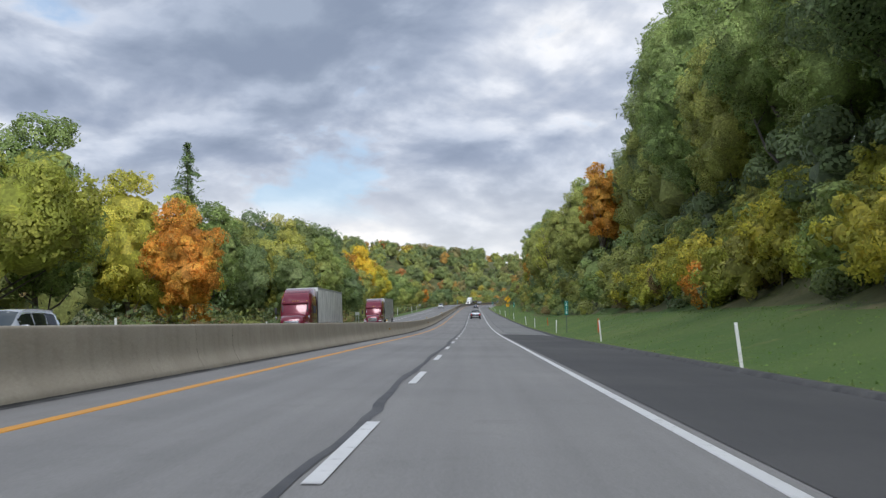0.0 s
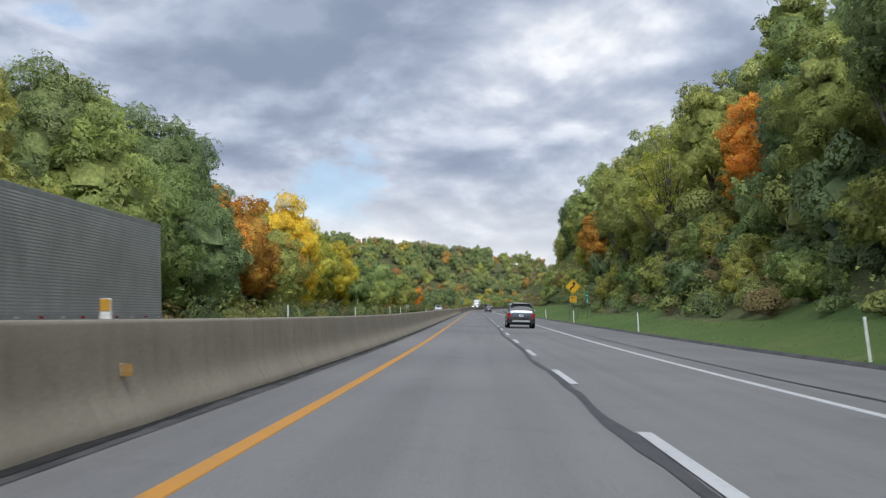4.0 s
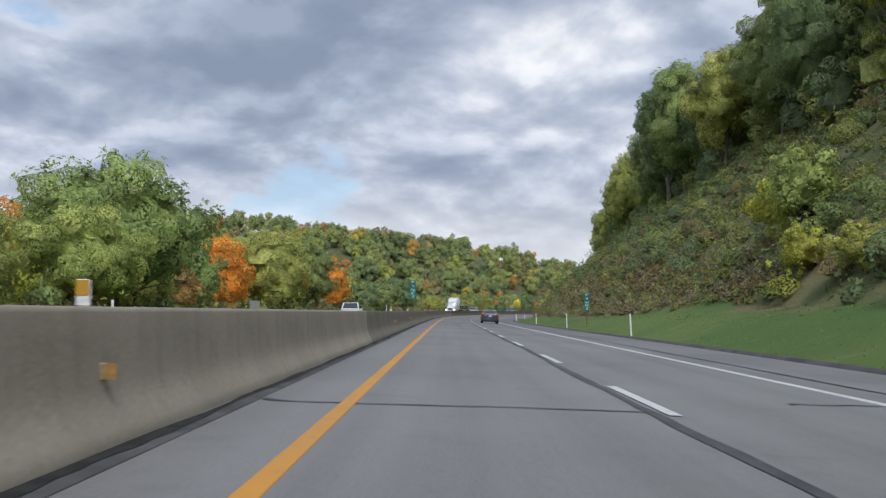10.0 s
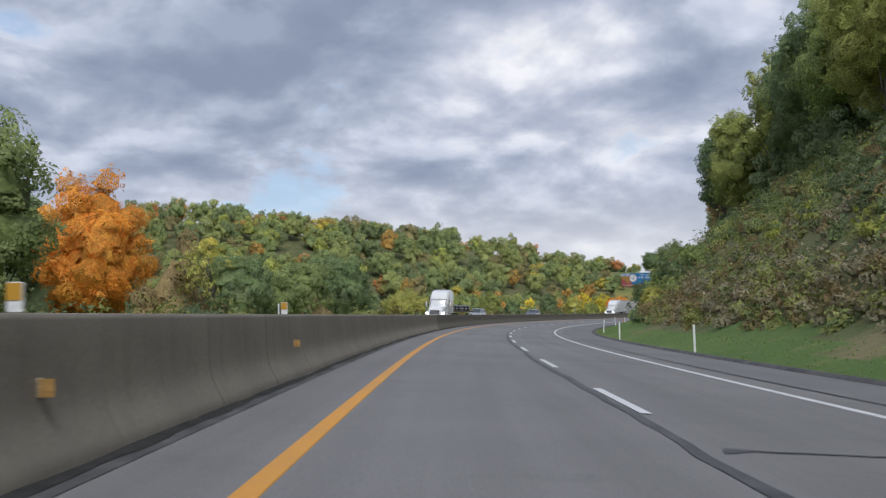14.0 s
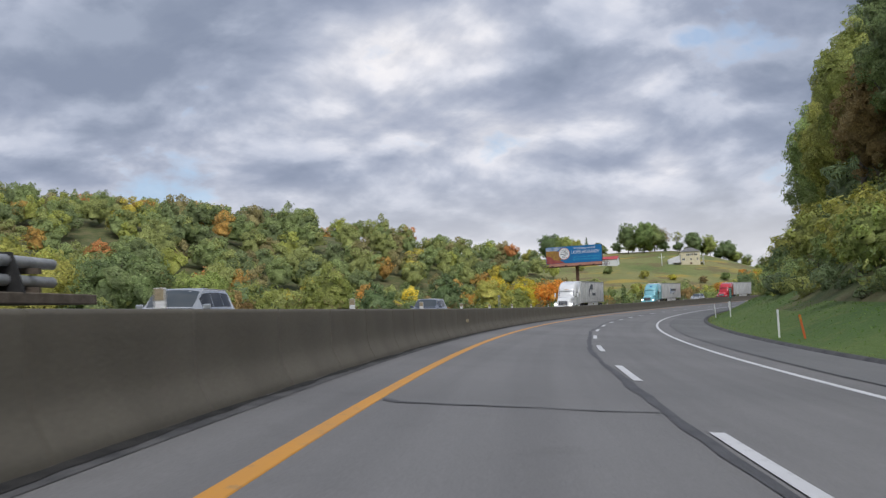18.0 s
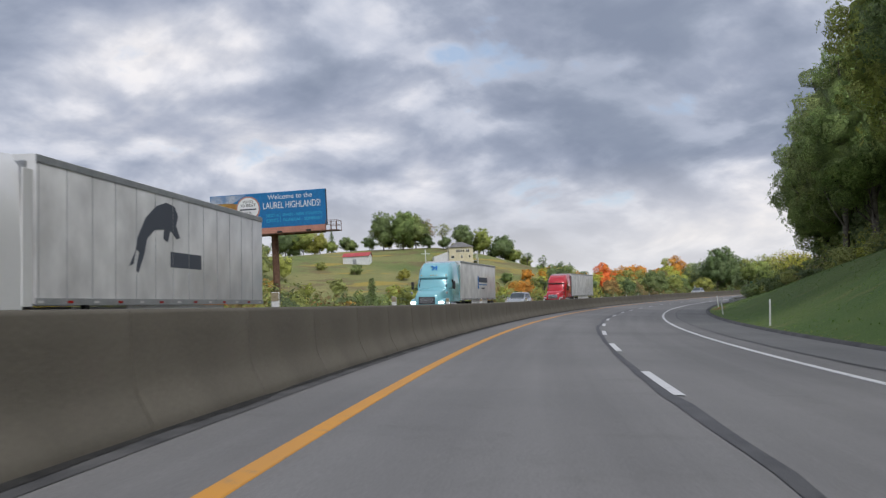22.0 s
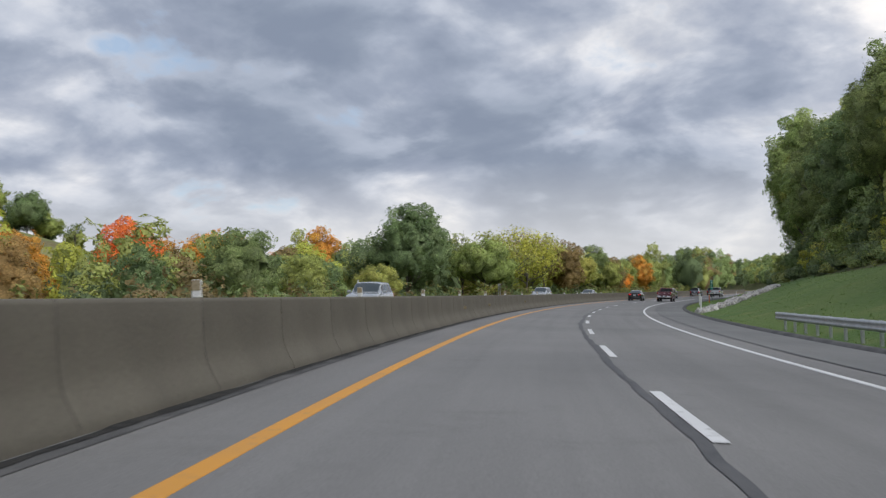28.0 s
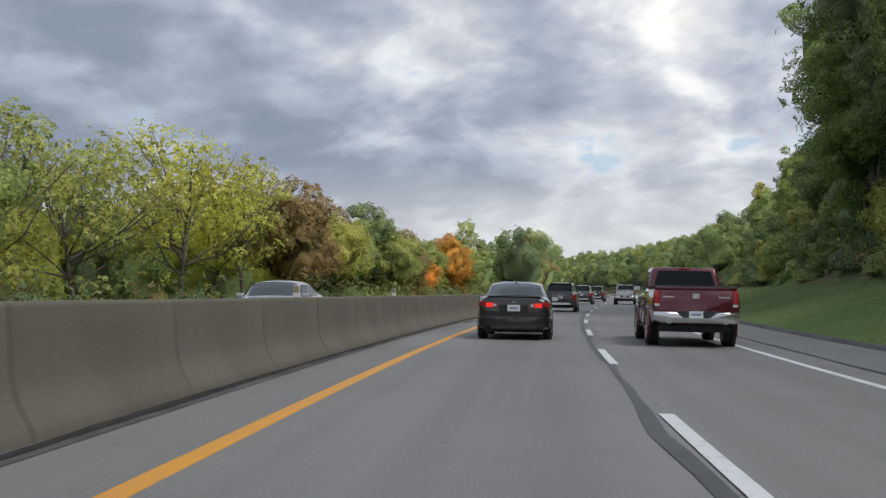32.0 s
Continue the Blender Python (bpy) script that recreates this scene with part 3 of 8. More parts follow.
stripe("edge_line_yellow_opposite", near_s, -7.3, 0.16, PAINT_Y, 0.010, "yellow edge line of the opposite carriageway", "road marking")
stripe("edge_line_white_opposite", near_s, -14.5, 0.14, PAINT_W, 0.010, "white edge line of the opposite carriageway", "road marking")

# lane dashes
DASH0, DASH_P, DASH_L = 7.7, 12.19, 4.7
dashes = tagged(new("lane_dashes"), "white dashes between the two lanes", "road marking", kind="structure")
for lane_u, first, last in ((0.0, -3, 105), (-10.9, 0, 90)):
    for i in range(first, last):
        s0 = DASH0 + i * DASH_P
        ribbon("dash", np.linspace(s0, s0 + DASH_L, 4), [lane_u - 0.075, lane_u + 0.075], [0.013, 0.013], PAINT_W, parent=dashes)

# median barrier, in cast pieces with open joints
BAR = [(-4.895, 0.0), (-4.905, 0.06), (-4.935, 0.12), (-4.985, 0.20), (-5.03, 0.285), (-5.06, 0.36), (-5.08, 0.45), (-5.095, 0.56), (-5.115, 0.78), (-5.128, 0.975), (-5.135, 1.0), (-5.155, 1.018)]
BAR = BAR + [(-10.42 - u, h) for u, h in BAR[::-1]]
SEG = 3.66


def barrier_piece(length, gap):
    """One cast piece; its ends are set back by the gap and keep dirt."""
    us = np.array([b[0] + 5.21 for b in BAR])
    hs = np.array([b[1] for b in BAR])
    n, v, f = len(BAR), [], []
    for (y0, k0), (y1, k1) in (((-length / 2, 1 - gap), (-length / 2 + 0.008, 1.0)), ((-length / 2 + 0.008, 1.0), (length / 2 - 0.008, 1.0)), ((length / 2 - 0.008, 1.0), (length / 2, 1 - gap))):
        f += (grid_faces(2, n) + len(v)).tolist()
        for y, k in ((y0, k0), (y1, k1)):
            v += [(u * k, y, h - (0.6 * gap if k < 1 and h > 0.9 else 0)) for u, h in zip(us, hs)]
    f.append(list(range(n)))
    f.append(list(range(5 * n, 6 * n))[::-1])
    me = bpy.data.meshes.new("barrier_piece")
    me.from_pydata(v, [], f)
    me.materials.append(BARRIER)
    me.materials.append(JOINT)
    me.shade_smooth()
    for pl in me.polygons:                               # the recessed ends are dark with dirt
        pl.material_index = 1 if gap > 0.01 and abs(pl.center.y) > length / 2 - 0.007 else 0
    me.set_sharp_from_angle(angle=radians(35))
    return me


barrier = tagged(new("median_barrier"), "weathered tan concrete median barrier with stained joints", "barrier", kind="structure")
piece, tight, piece_far = barrier_piece(SEG, 0.035), barrier_piece(SEG, 0.003), barrier_piece(2 * SEG, 0.02)
spans = [(-10.5 + k * SEG, SEG, piece if k % 5 in (0, 1) and k % 7 else tight) for k in range(300)]
spans += [(spans[-1][0] + 1.5 * SEG + (2 * k) * SEG, 2 * SEG, piece_far) for k in range(22)]
for s0, length, me in spans:
    p0, p1 = P(s0 - length / 2, -5.21), P(s0 + length / 2, -5.21)
    ob = new("barrier_piece", me)
    ob.parent = barrier
    if s0 < 545:
        ob.material_slots[0].link = "OBJECT"
        ob.material_slots[0].material = BARRIER_NEW if s0 < 372 else BARRIER_MID
    d = Vector(p1 - p0)
    c = np.interp(s0, TILT_S, TILT_C)
    ob.matrix_basis = Matrix.Translation(Vector((p0 + p1) / 2)) @ d.to_track_quat("Y", "Z").to_matrix().to_4x4() @ Matrix.Rotation(math.atan(c), 4, "Y")


# ---------------------------------------------------------------- trees
def leaf_quads(centre, size, rg, out=None, up=0.35):
    """Leaf sprays: one bent four-cornered leaf at each centre."""
    n = len(centre)
    nrm = rg.normal(size=(n, 3))
    if out is not None:
        nrm = nrm * 0.75 + out
    nrm[:, 2] += up
    nrm /= np.linalg.norm(nrm, axis=1)[:, None] + 1e-9
    a = np.cross(nrm, rg.normal(size=(n, 3)))
    a /= np.linalg.norm(a, axis=1)[:, None] + 1e-9
    b = np.cross(nrm, a)
    sz = (np.asarray(size) * rg.uniform(0.6, 1.35, n))[:, None]
    w = sz * rg.uniform(0.45, 0.8, n)[:, None]
    v = np.stack([centre - a * sz, centre - b * w + nrm * w * 0.25, centre + a * sz, centre + b * w + nrm * w * 0.25], 1).reshape(-1, 3)
    f = np.arange(4 * n).reshape(-1, 4)
    soft = nrm * 0.3 + (0 if out is None else out)
    soft[:, 2] += 0.25
    soft /= np.linalg.norm(soft, axis=1)[:, None] + 1e-9
    return v, f, np.repeat(soft, 4, axis=0)


def ball():
    bm = bmesh.new()
    bmesh.ops.create_icosphere(bm, subdivisions=1, radius=1.0)
    v = np.array([q.co for q in bm.verts])
    f = np.array([[q.index for q in t.verts] for t in bm.faces])
    bm.free()
    return v, f


BALL_V, BALL_F = ball()


def hearts(centre, radius, rg, flat=0.85, away=None):
    """The leafy mass of each clump: a small uneven lump, shaded with the round of the whole crown."""
    n, m = len(centre), len(BALL_V)
    k = np.asarray(radius)[:, None, None] * rg.uniform(0.62, 1.28, (n, m, 1))
    v = np.asarray(centre)[:, None, :] + BALL_V[None] * k * np.array([1, 1, flat])
    f = BALL_F[None] + (np.arange(n) * m)[:, None, None]
    nrm = np.tile(BALL_V, (n, 1, 1))
    if away is not None:
        nrm = 0.5 * nrm + 0.8 * np.asarray(away)[:, None, :] + np.array([0, 0, 0.25]) + rg.normal(0, 0.25, (n, m, 3))
        nrm = nrm / (np.linalg.norm(nrm, axis=2)[:, :, None] + 1e-9)
    return v.reshape(-1, 3), f.reshape(-1, 3), nrm.reshape(-1, 3)


def unit(v):
    return v / (np.linalg.norm(v, axis=-1, keepdims=True) + 1e-9)


def tube(path, radii, sides=6):
    v, f = [], []
    path = [Vector(p) for p in path]
    for i, p in enumerate(path):
        d = (path[min(i + 1, len(path) - 1)] - path[max(i - 1, 0)]).normalized()
        a = d.orthogonal().normalized()
        b = d.cross(a)
        for k in range(sides):
            t = 2 * math.pi * k / sides
            v.append(p + (a * math.cos(t) + b * math.sin(t)) * radii[i])
    for i in range(len(path) - 1):
        for k in range(sides):
            f.append([i * sides + k, i * sides + (k + 1) % sides, (i + 1) * sides + (k + 1) % sides, (i + 1) * sides + k])
    f.append(list(range((len(path) - 1) * sides, len(path) * sides)))
    return v, f


def lobes_of(rg, h, base, rad, n, shape):
    """Clumps that make up a crown between base and top of a tree h high: most on its dome, some inside."""
    k = np.arange(n) + 0.5
    z = 1 - (1.75 if shape == "tall" else 1.93) * k / n     # from the top down to the skirt of the crown
    ang = k * 2.39996 + rg.uniform(-0.35, 0.35, n)
    ring = np.sqrt(np.clip(1 - z * z, 0, 1))
    if shape == "tall":
        ring = 0.55 * ring + 0.45 * np.clip(ring * 1.25, 0, 1) * rg.uniform(0.6, 1.1, n)
    out = rg.uniform(0.55, 0.86, n) * np.where(np.arange(n) % 5 == 4, 0.5, 1.0)
    half = h * (1 - base) / 2
    mid = h * base + half
    lr = rad * rg.uniform(0.20, 0.36, n) * {"round": 1.0, "tall": 0.95, "spread": 0.9}[shape]
    squash = 0.72 if shape == "spread" else 1.0
    zc = mid + half * squash * z * out - (0.0 if shape != "spread" else -0.22 * half)
    zc = np.minimum(zc, h - lr * 0.8)
    r = rad * ring * out * (1.15 if shape == "spread" else 1.0)
    return np.stack([r * np.cos(ang), r * np.sin(ang), zc], 1), lr


def tree_meshes(seed, h=14.0, base=0.16, rad=4.2, lobes=22, leaves=1500, leaf=0.34, shape="round", lean=0.3, dense=True):
    """Mesh data of one tree's trunk with its limbs, and of its crown."""
    rg = np.random.default_rng(seed)
    c, lr = lobes_of(rg, h, base, rad, lobes, shape)
    per = np.maximum(8, (leaves * lr ** 2 / (lr ** 2).sum()).astype(int))
    pts, outs = [], []
    ax = np.array([0, 0, h * (base + 0.45 * (1 - base))])
    for ci, ri, k in zip(c, lr, per):
        d = rg.normal(size=(k, 3))
        d[:, 2] += 0.25
        d /= np.linalg.norm(d, axis=1)[:, None]
        away = ci - ax
        d = d + 0.55 * away / (np.linalg.norm(away) + 1e-6) * rg.uniform(0, 1, (k, 1))   # the outer side carries most leaves
        d /= np.linalg.norm(d, axis=1)[:, None]
        q = ci + d * (ri * (rg.uniform(0.72, 1.06, k) if dense else rg.uniform(0.3, 1.15, k)))[:, None] * np.array([1.05, 1.05, 0.88])
        pts.append(q)
        away = q - ax
        outs.append(d * 1.0 + 0.45 * away / (np.linalg.norm(away, axis=1)[:, None] + 1e-6))
    v, f, sn = leaf_quads(np.concatenate(pts), leaf, rg, np.concatenate(outs))
    mask = np.ones(len(v))
    faces = f.tolist()
    if dense:
        core = np.array([0, 0, h * (base + 0.47 * (1 - base))])
        for cc, rr2, fl, m in ((c, lr * 0.88, 0.85, 1.0), (c * 0.62 + core * 0.38, lr * 1.05, 0.95, 0.0)):
            hv, hf, hn = hearts(cc, rr2, rg, fl, unit(c - ax))
            faces += (hf + len(v)).tolist()
            v, sn, mask = np.concatenate([v, hv]), np.concatenate([sn, hn]), np.concatenate([mask, np.full(len(hv), m)])
    crown = bpy.data.meshes.new("crown")
    crown.from_pydata(v.tolist(), [], faces)
    soft_normals(crown, sn)
    leafy_mask(crown, mask)
    crown.materials.append(LEAF["green"])
    tv, tf = [], []

    def add(path, radii, sides):
        vv, ff = tube(path, radii, sides)
        o = len(tv)
        tv.extend(vv)
        tf.extend([[i + o for i in q] for q in ff])
    lx, ly = rg.uniform(-lean, lean, 2)
    top = 0.66 if dense else 0.84
    axis = [(lx * t * h * 0.12, ly * t * h * 0.12, h * t * top - 0.4) for t in (0, 0.12, 0.35, 0.6, 0.82, 1.0)]
    r0 = 0.015 * h
    add(axis, [r0 * 1.35, r0, r0 * 0.8, r0 * 0.55, r0 * 0.3, r0 * 0.08], 7)
    for j in np.linspace(0, len(c) - 1, min(11 if dense else 20, len(c))).astype(int):
        t0 = np.clip(c[j][2] / h * 0.72, 0.10, 0.8)
        st = Vector((lx * t0 * h * 0.12, ly * t0 * h * 0.12, h * t0 * top))
        en = Vector(c[j])
        mid = st.lerp(en, 0.5) + Vector((rg.uniform(-0.4, 0.4), rg.uniform(-0.4, 0.4), -0.05 * h * rg.uniform(0, 1)))
        add([st, mid, en] + ([] if dense else [en + (en - mid) * 0.4]), [r0 * 0.42, r0 * 0.28, r0 * 0.14, r0 * 0.04], 5)
        for _ in range(1 if dense else 3):
            tip = en + Vector(rg.normal(size=3)) * lr[j] * 0.6
            add([mid.lerp(en, 0.6), tip], [r0 * 0.14, r0 * 0.03], 4)
    trunk = bpy.data.meshes.new("trunk")
    trunk.from_pydata([tuple(p) for p in tv], [], tf)
    trunk.materials.append(BARK)
    trunk.shade_smooth()
    return trunk, crown


def conifer_meshes(seed, h=17.0, rad=4.4):
    rg = np.random.default_rng(seed)
    pts, outs = [], []
    for tier in range(28):
        t = tier / 27
        z = h * (0.1 + 0.88 * t)
        r = rad * (1 - t) ** 0.85 + 0.15
        for k in range(9):
            a = rg.uniform(0, 2 * math.pi)
            n = int(3 + 7 * (1 - t))
            q = np.linspace(0.15, 1, n)
            pts.append(np.stack([np.cos(a) * r * q, np.sin(a) * r * q, z - 0.42 * r * q ** 1.4 + 0.08 * rg.normal(size=n)], 1))
            outs.append(np.tile([np.cos(a) * 0.3, np.sin(a) * 0.3, 0.5], (n, 1)))
    v, f, sn = leaf_quads(np.concatenate(pts), 0.42, rg, np.concatenate(outs), 0.5)
    crown = bpy.data.meshes.new("crown")
    crown.from_pydata(v.tolist(), [], f.tolist())
    soft_normals(crown, sn)
    leafy_mask(crown, np.ones(len(v)))
    crown.materials.append(LEAF["dark"])
    tv, tf = tube([(0, 0, -0.4), (0, 0, h * 0.5), (0, 0, h * 0.99)], [0.22, 0.14, 0.02], 7)
    trunk = bpy.data.meshes.new("trunk")
    trunk.from_pydata([tuple(p) for p in tv], [], tf)
    trunk.materials.append(BARK)
    return trunk, crown


KINDS = {
    "round1": tree_meshes(11, 13, 0.04, 4.5, 44, 1150, 0.38),
    "round2": tree_meshes(12, 14, 0.06, 4.2, 44, 1150, 0.38),
    "round3": tree_meshes(13, 12, 0.03, 4.8, 44, 1150, 0.38),
    "round4": tree_meshes(14, 15, 0.08, 4.5, 46, 1150, 0.38),
    "tall1": tree_meshes(21, 18, 0.24, 3.5, 44, 1300, 0.34, "tall"),
    "tall2": tree_meshes(22, 19, 0.40, 3.0, 38, 1000, 0.33, "tall", 0.5),
    "tall3": tree_meshes(23, 17, 0.16, 3.7, 44, 1300, 0.34, "tall"),
    "spread": tree_meshes(31, 11, 0.08, 5.4, 46, 1500, 0.34, "spread"),
    "sparse1": tree_meshes(41, 14, 0.2, 3.4, 30, 750, 0.33, "tall", 0.8, False),
    "sparse2": tree_meshes(42, 13, 0.2, 4.0, 32, 800, 0.33, "spread", 0.9, False),
    "airy": tree_meshes(44, 11, 0.03, 5.2, 56, 2300, 0.25, "spread", 0.9, False),
    "bare": tree_meshes(43, 11, 0.3, 3.6, 40, 50, 0.14, "spread", 0.6, False),
    "big1": tree_meshes(81, 25, 0.06, 6.6, 64, 1900, 0.44),
    "big2": tree_meshes(82, 27, 0.10, 6.0, 64, 1900, 0.44),
    "big3": tree_meshes(83, 24, 0.05, 7.0, 64, 1900, 0.44),
    "low1": tree_meshes(71, 10, 0.02, 5.2, 34, 800, 0.42),
    "low2": tree_meshes(72, 12, 0.02, 4.6, 34, 800, 0.42),
    "spruce": conifer_meshes(51),
    "bush1": tree_meshes(61, 3.6, 0.0, 2.2, 14, 420, 0.27),
    "bush2": tree_meshes(62, 4.4, 0.0, 2.3, 16, 460, 0.27),
}
TREE_WORDS = {"dark": "dark green", "green": "green", "olive": "olive green", "yelgreen": "yellow-green", "yellow": "golden yellow", "orange": "orange autumn", "red": "red autumn", "brown": "brownish"}


def tree(s, u, kind, hue, scale=1.0, spin=0.0, zs=1.0, sink=0.0):
    """One roadside tree standing on the ground at s, u."""
    trunk, crown = KINDS[kind]
    what = "bush" if kind.startswith("bush") else "tree"
    top = new({"bush": "bush", "tree": "tree"}[what] if kind != "spruce" else "spruce_tree")
    p = GP(np.float64(s), np.float64(u))
    top.matrix_basis = Matrix.Translation(Vector(p) - Vector((0, 0, sink))) @ Matrix.Rotation(spin, 4, "Z") @ Matrix.Diagonal((scale, scale, scale * zs, 1))
    for nm, me in (("trunk", trunk), ("crown", crown)):
        ob = new(nm, me)
        ob.parent = top
        if nm == "crown":
            ob.material_slots[0].link = "OBJECT"
            ob.material_slots[0].material = LEAF[hue]
    side = "on the wooded hillside" if u > 0 else "beyond the opposite carriageway"
    if kind == "spruce":
        tagged(top, "dark green spruce tree " + side, "spruce", "roadside trees")
    elif kind == "bare":
        tagged(top, "bare leafless grey tree " + side, "tree", "roadside trees")
    elif what == "bush":
        tagged(top, TREE_WORDS[hue] + " leafy bush " + side, "bush", "roadside bushes")
    else:
        tagged(top, TREE_WORDS[hue] + (" thin-leaved" if "sparse" in kind or kind == "airy" else " leafy") + " tree " + side, "tree", "roadside trees")
    return top


def cloud_mesh(name, label, cat, items, mat, cored=True):
    """Many far crowns or shrubs in one mesh: (place, radius, height, tone, leaves, leaf size)."""
    rg = np.random.default_rng(len(items) + 7)
    V, F, H, C, N, M, o = [], [], [], [], [], [], 0
    for pl, r, h, tone, n, leaf in items:
        k = (7 if mat is WOOD_FAR else 6) if r > 3 else 5
        j = np.arange(k) + 0.5
        z = 1 - 1.5 * j / k
        a = j * 2.39996 + rg.uniform(0, 6.28)
        ring = np.sqrt(np.clip(1 - z * z, 0, 1)) * rg.uniform(0.5, 0.75, k)
        lc = np.stack([r * ring * np.cos(a), r * ring * np.sin(a), h * (0.52 + 0.34 * z * rg.uniform(0.8, 1.1, k))], 1)
        lr = r * rg.uniform(0.34, 0.48, k)
        which = rg.integers(0, k, n)
        d = rg.normal(size=(n, 3))
        d[:, 2] += 0.35
        d /= np.linalg.norm(d, axis=1)[:, None]
        q = np.asarray(pl) + lc[which] + d * (lr[which] * rg.uniform(0.8, 1.08, n))[:, None] * np.array([1, 1, 0.85])
        v, f, sn = leaf_quads(q, leaf, rg, d * 1.1 + (q - np.asarray(pl) - np.array([0, 0, 0.45 * h])) / max(r, 1.0) * 0.5, 0.4)
        N.append(sn)
        V.append(v)
        F.append(f + o)
        lt = np.asarray(tone)[None, :] * rg.uniform(0.86, 1.14, (k, 1))
        C.append(np.repeat(np.concatenate([lt[which], np.ones((n, 1))], 1), 4, axis=0))
        M.append(np.ones(len(v)))
        o += len(v)
        if cored:
            mid = np.array([0, 0, (0.42 if r > 3 else 0.35) * h])
            out = unit((lc - mid) / np.array([r, r, 0.5 * h]))
            lumps = ((lc, lr * 0.9, lt, out, 1.0), (mid[None], np.array([r * 0.62]), lt[:1], np.array([[0, 0, 1.0]]), 0.0))
            for cc, rr2, tt, uu, m in lumps if r > 3 else ((mid[None], np.array([r * 0.6]), lt[:1], np.array([[0, 0, 1.0]]), 1.0),):
                hv, hf, hn = hearts(np.asarray(pl) + cc, rr2, rg, 0.85 if m and r > 3 else 0.45 * h / r, uu)
                V.append(hv)
                H.append(hf + o)
                C.append(np.repeat(np.concatenate([tt, np.ones((len(tt), 1))], 1), len(BALL_V), axis=0))
                N.append(hn)
                M.append(np.full(len(hv), m))
                o += len(hv)
    faces = np.concatenate(F).tolist() + (np.concatenate(H).tolist() if H else [])
    return tagged(raw(name, np.concatenate(V), faces, mat, attr=np.concatenate(C), normals=np.concatenate(N), mask=np.concatenate(M)), label, cat, kind="stuff")


TONE = {"dark": (0.19, 0.25, 0.105), "green": (0.29, 0.37, 0.125), "olive": (0.39, 0.42, 0.12), "yelgreen": (0.52, 0.54, 0.09), "yellow": (0.80, 0.62, 0.065), "orange": (0.76, 0.37, 0.065), "red": (0.80, 0.236, 0.070), "brown": (0.35, 0.26, 0.11), "dry": (0.45, 0.40, 0.24)}


# ---------------------------------------------------------------- woods along the road
rt = np.random.default_rng(77)


def pick(weights):
    k = list(weights)
    p = np.array([weights[a] for a in k], float)
    return k[rt.choice(len(k), p=p / p.sum())]


MIX_L = [(-100, dict(olive=5, green=1.5, yelgreen=2.2)), (120, dict(green=3, dark=2, olive=3, yelgreen=1)), (240, dict(olive=4, green=2, dark=1.5, yelgreen=1.2, yellow=0.3)), (290, dict(yelgreen=1.6, yellow=6, olive=0.6, orange=0.8)), (365, dict(green=3, olive=3, yelgreen=1, orange=0.6)), (420, dict(olive=3, green=2, orange=0.8, brown=0.7)), (520, dict(olive=3, green=1.2, dark=2.6, brown=1.6)), (775, dict(yellow=0.4, orange=1.6, olive=3.5, brown=1.5, yelgreen=0.5)), (858, dict(olive=3, green=1.2, dark=2.6, brown=1.6)), (900, dict(green=2, dark=2.4, olive=3, yelgreen=0.5, brown=1.1))]
MIX_R = [(-100, dict(green=5, dark=1.5, olive=1.8, yelgreen=0.3)), (150, dict(olive=3, green=3, dark=1.5, yelgreen=1.2, orange=0.4)), (300, dict(green=3, olive=3, dark=1)), (420, dict(dark=3, olive=2, green=2, brown=0.2)), (700, dict(dark=6, green=2, olive=0.6)), (1000, dict(dark=2, green=3, olive=2))]


def mix_at(table, s):
    w = table[0][1]
    for s0, m in table:
        if s >= s0:
            w = m
    return w


def treeline(s):
    """Where the trees begin on the right bank."""
    return EDGE(s) + np.interp(s, [-600, 0, 150, 280, 330, 370, 405, 450, 560, 620, 690, 740, 770, 800, 850, 880, 930, 1000, 1060, 2600], [12, 12, 10, 11, 12, 16, 22, 25, 22, 16, 15, 13, 17, 24, 21, 13, 23, 19, 15, 10])


def scale_l(s):
    """How high the trees stand beyond the opposite carriageway."""
    return np.interp(s, [0, 130, 190, 260, 330, 375, 388, 420, 450, 500, 550, 600, 650, 820, 860, 950, 990, 1035, 1065, 1200], [1.05, 1.1, 1.15, 1.1, 1.0, 1.0, 0.78, 0.85, 1.0, 1.1, 1.0, 0.75, 0.68, 0.62, 0.5, 0.52, 0.64, 0.58, 0.9, 0.85])


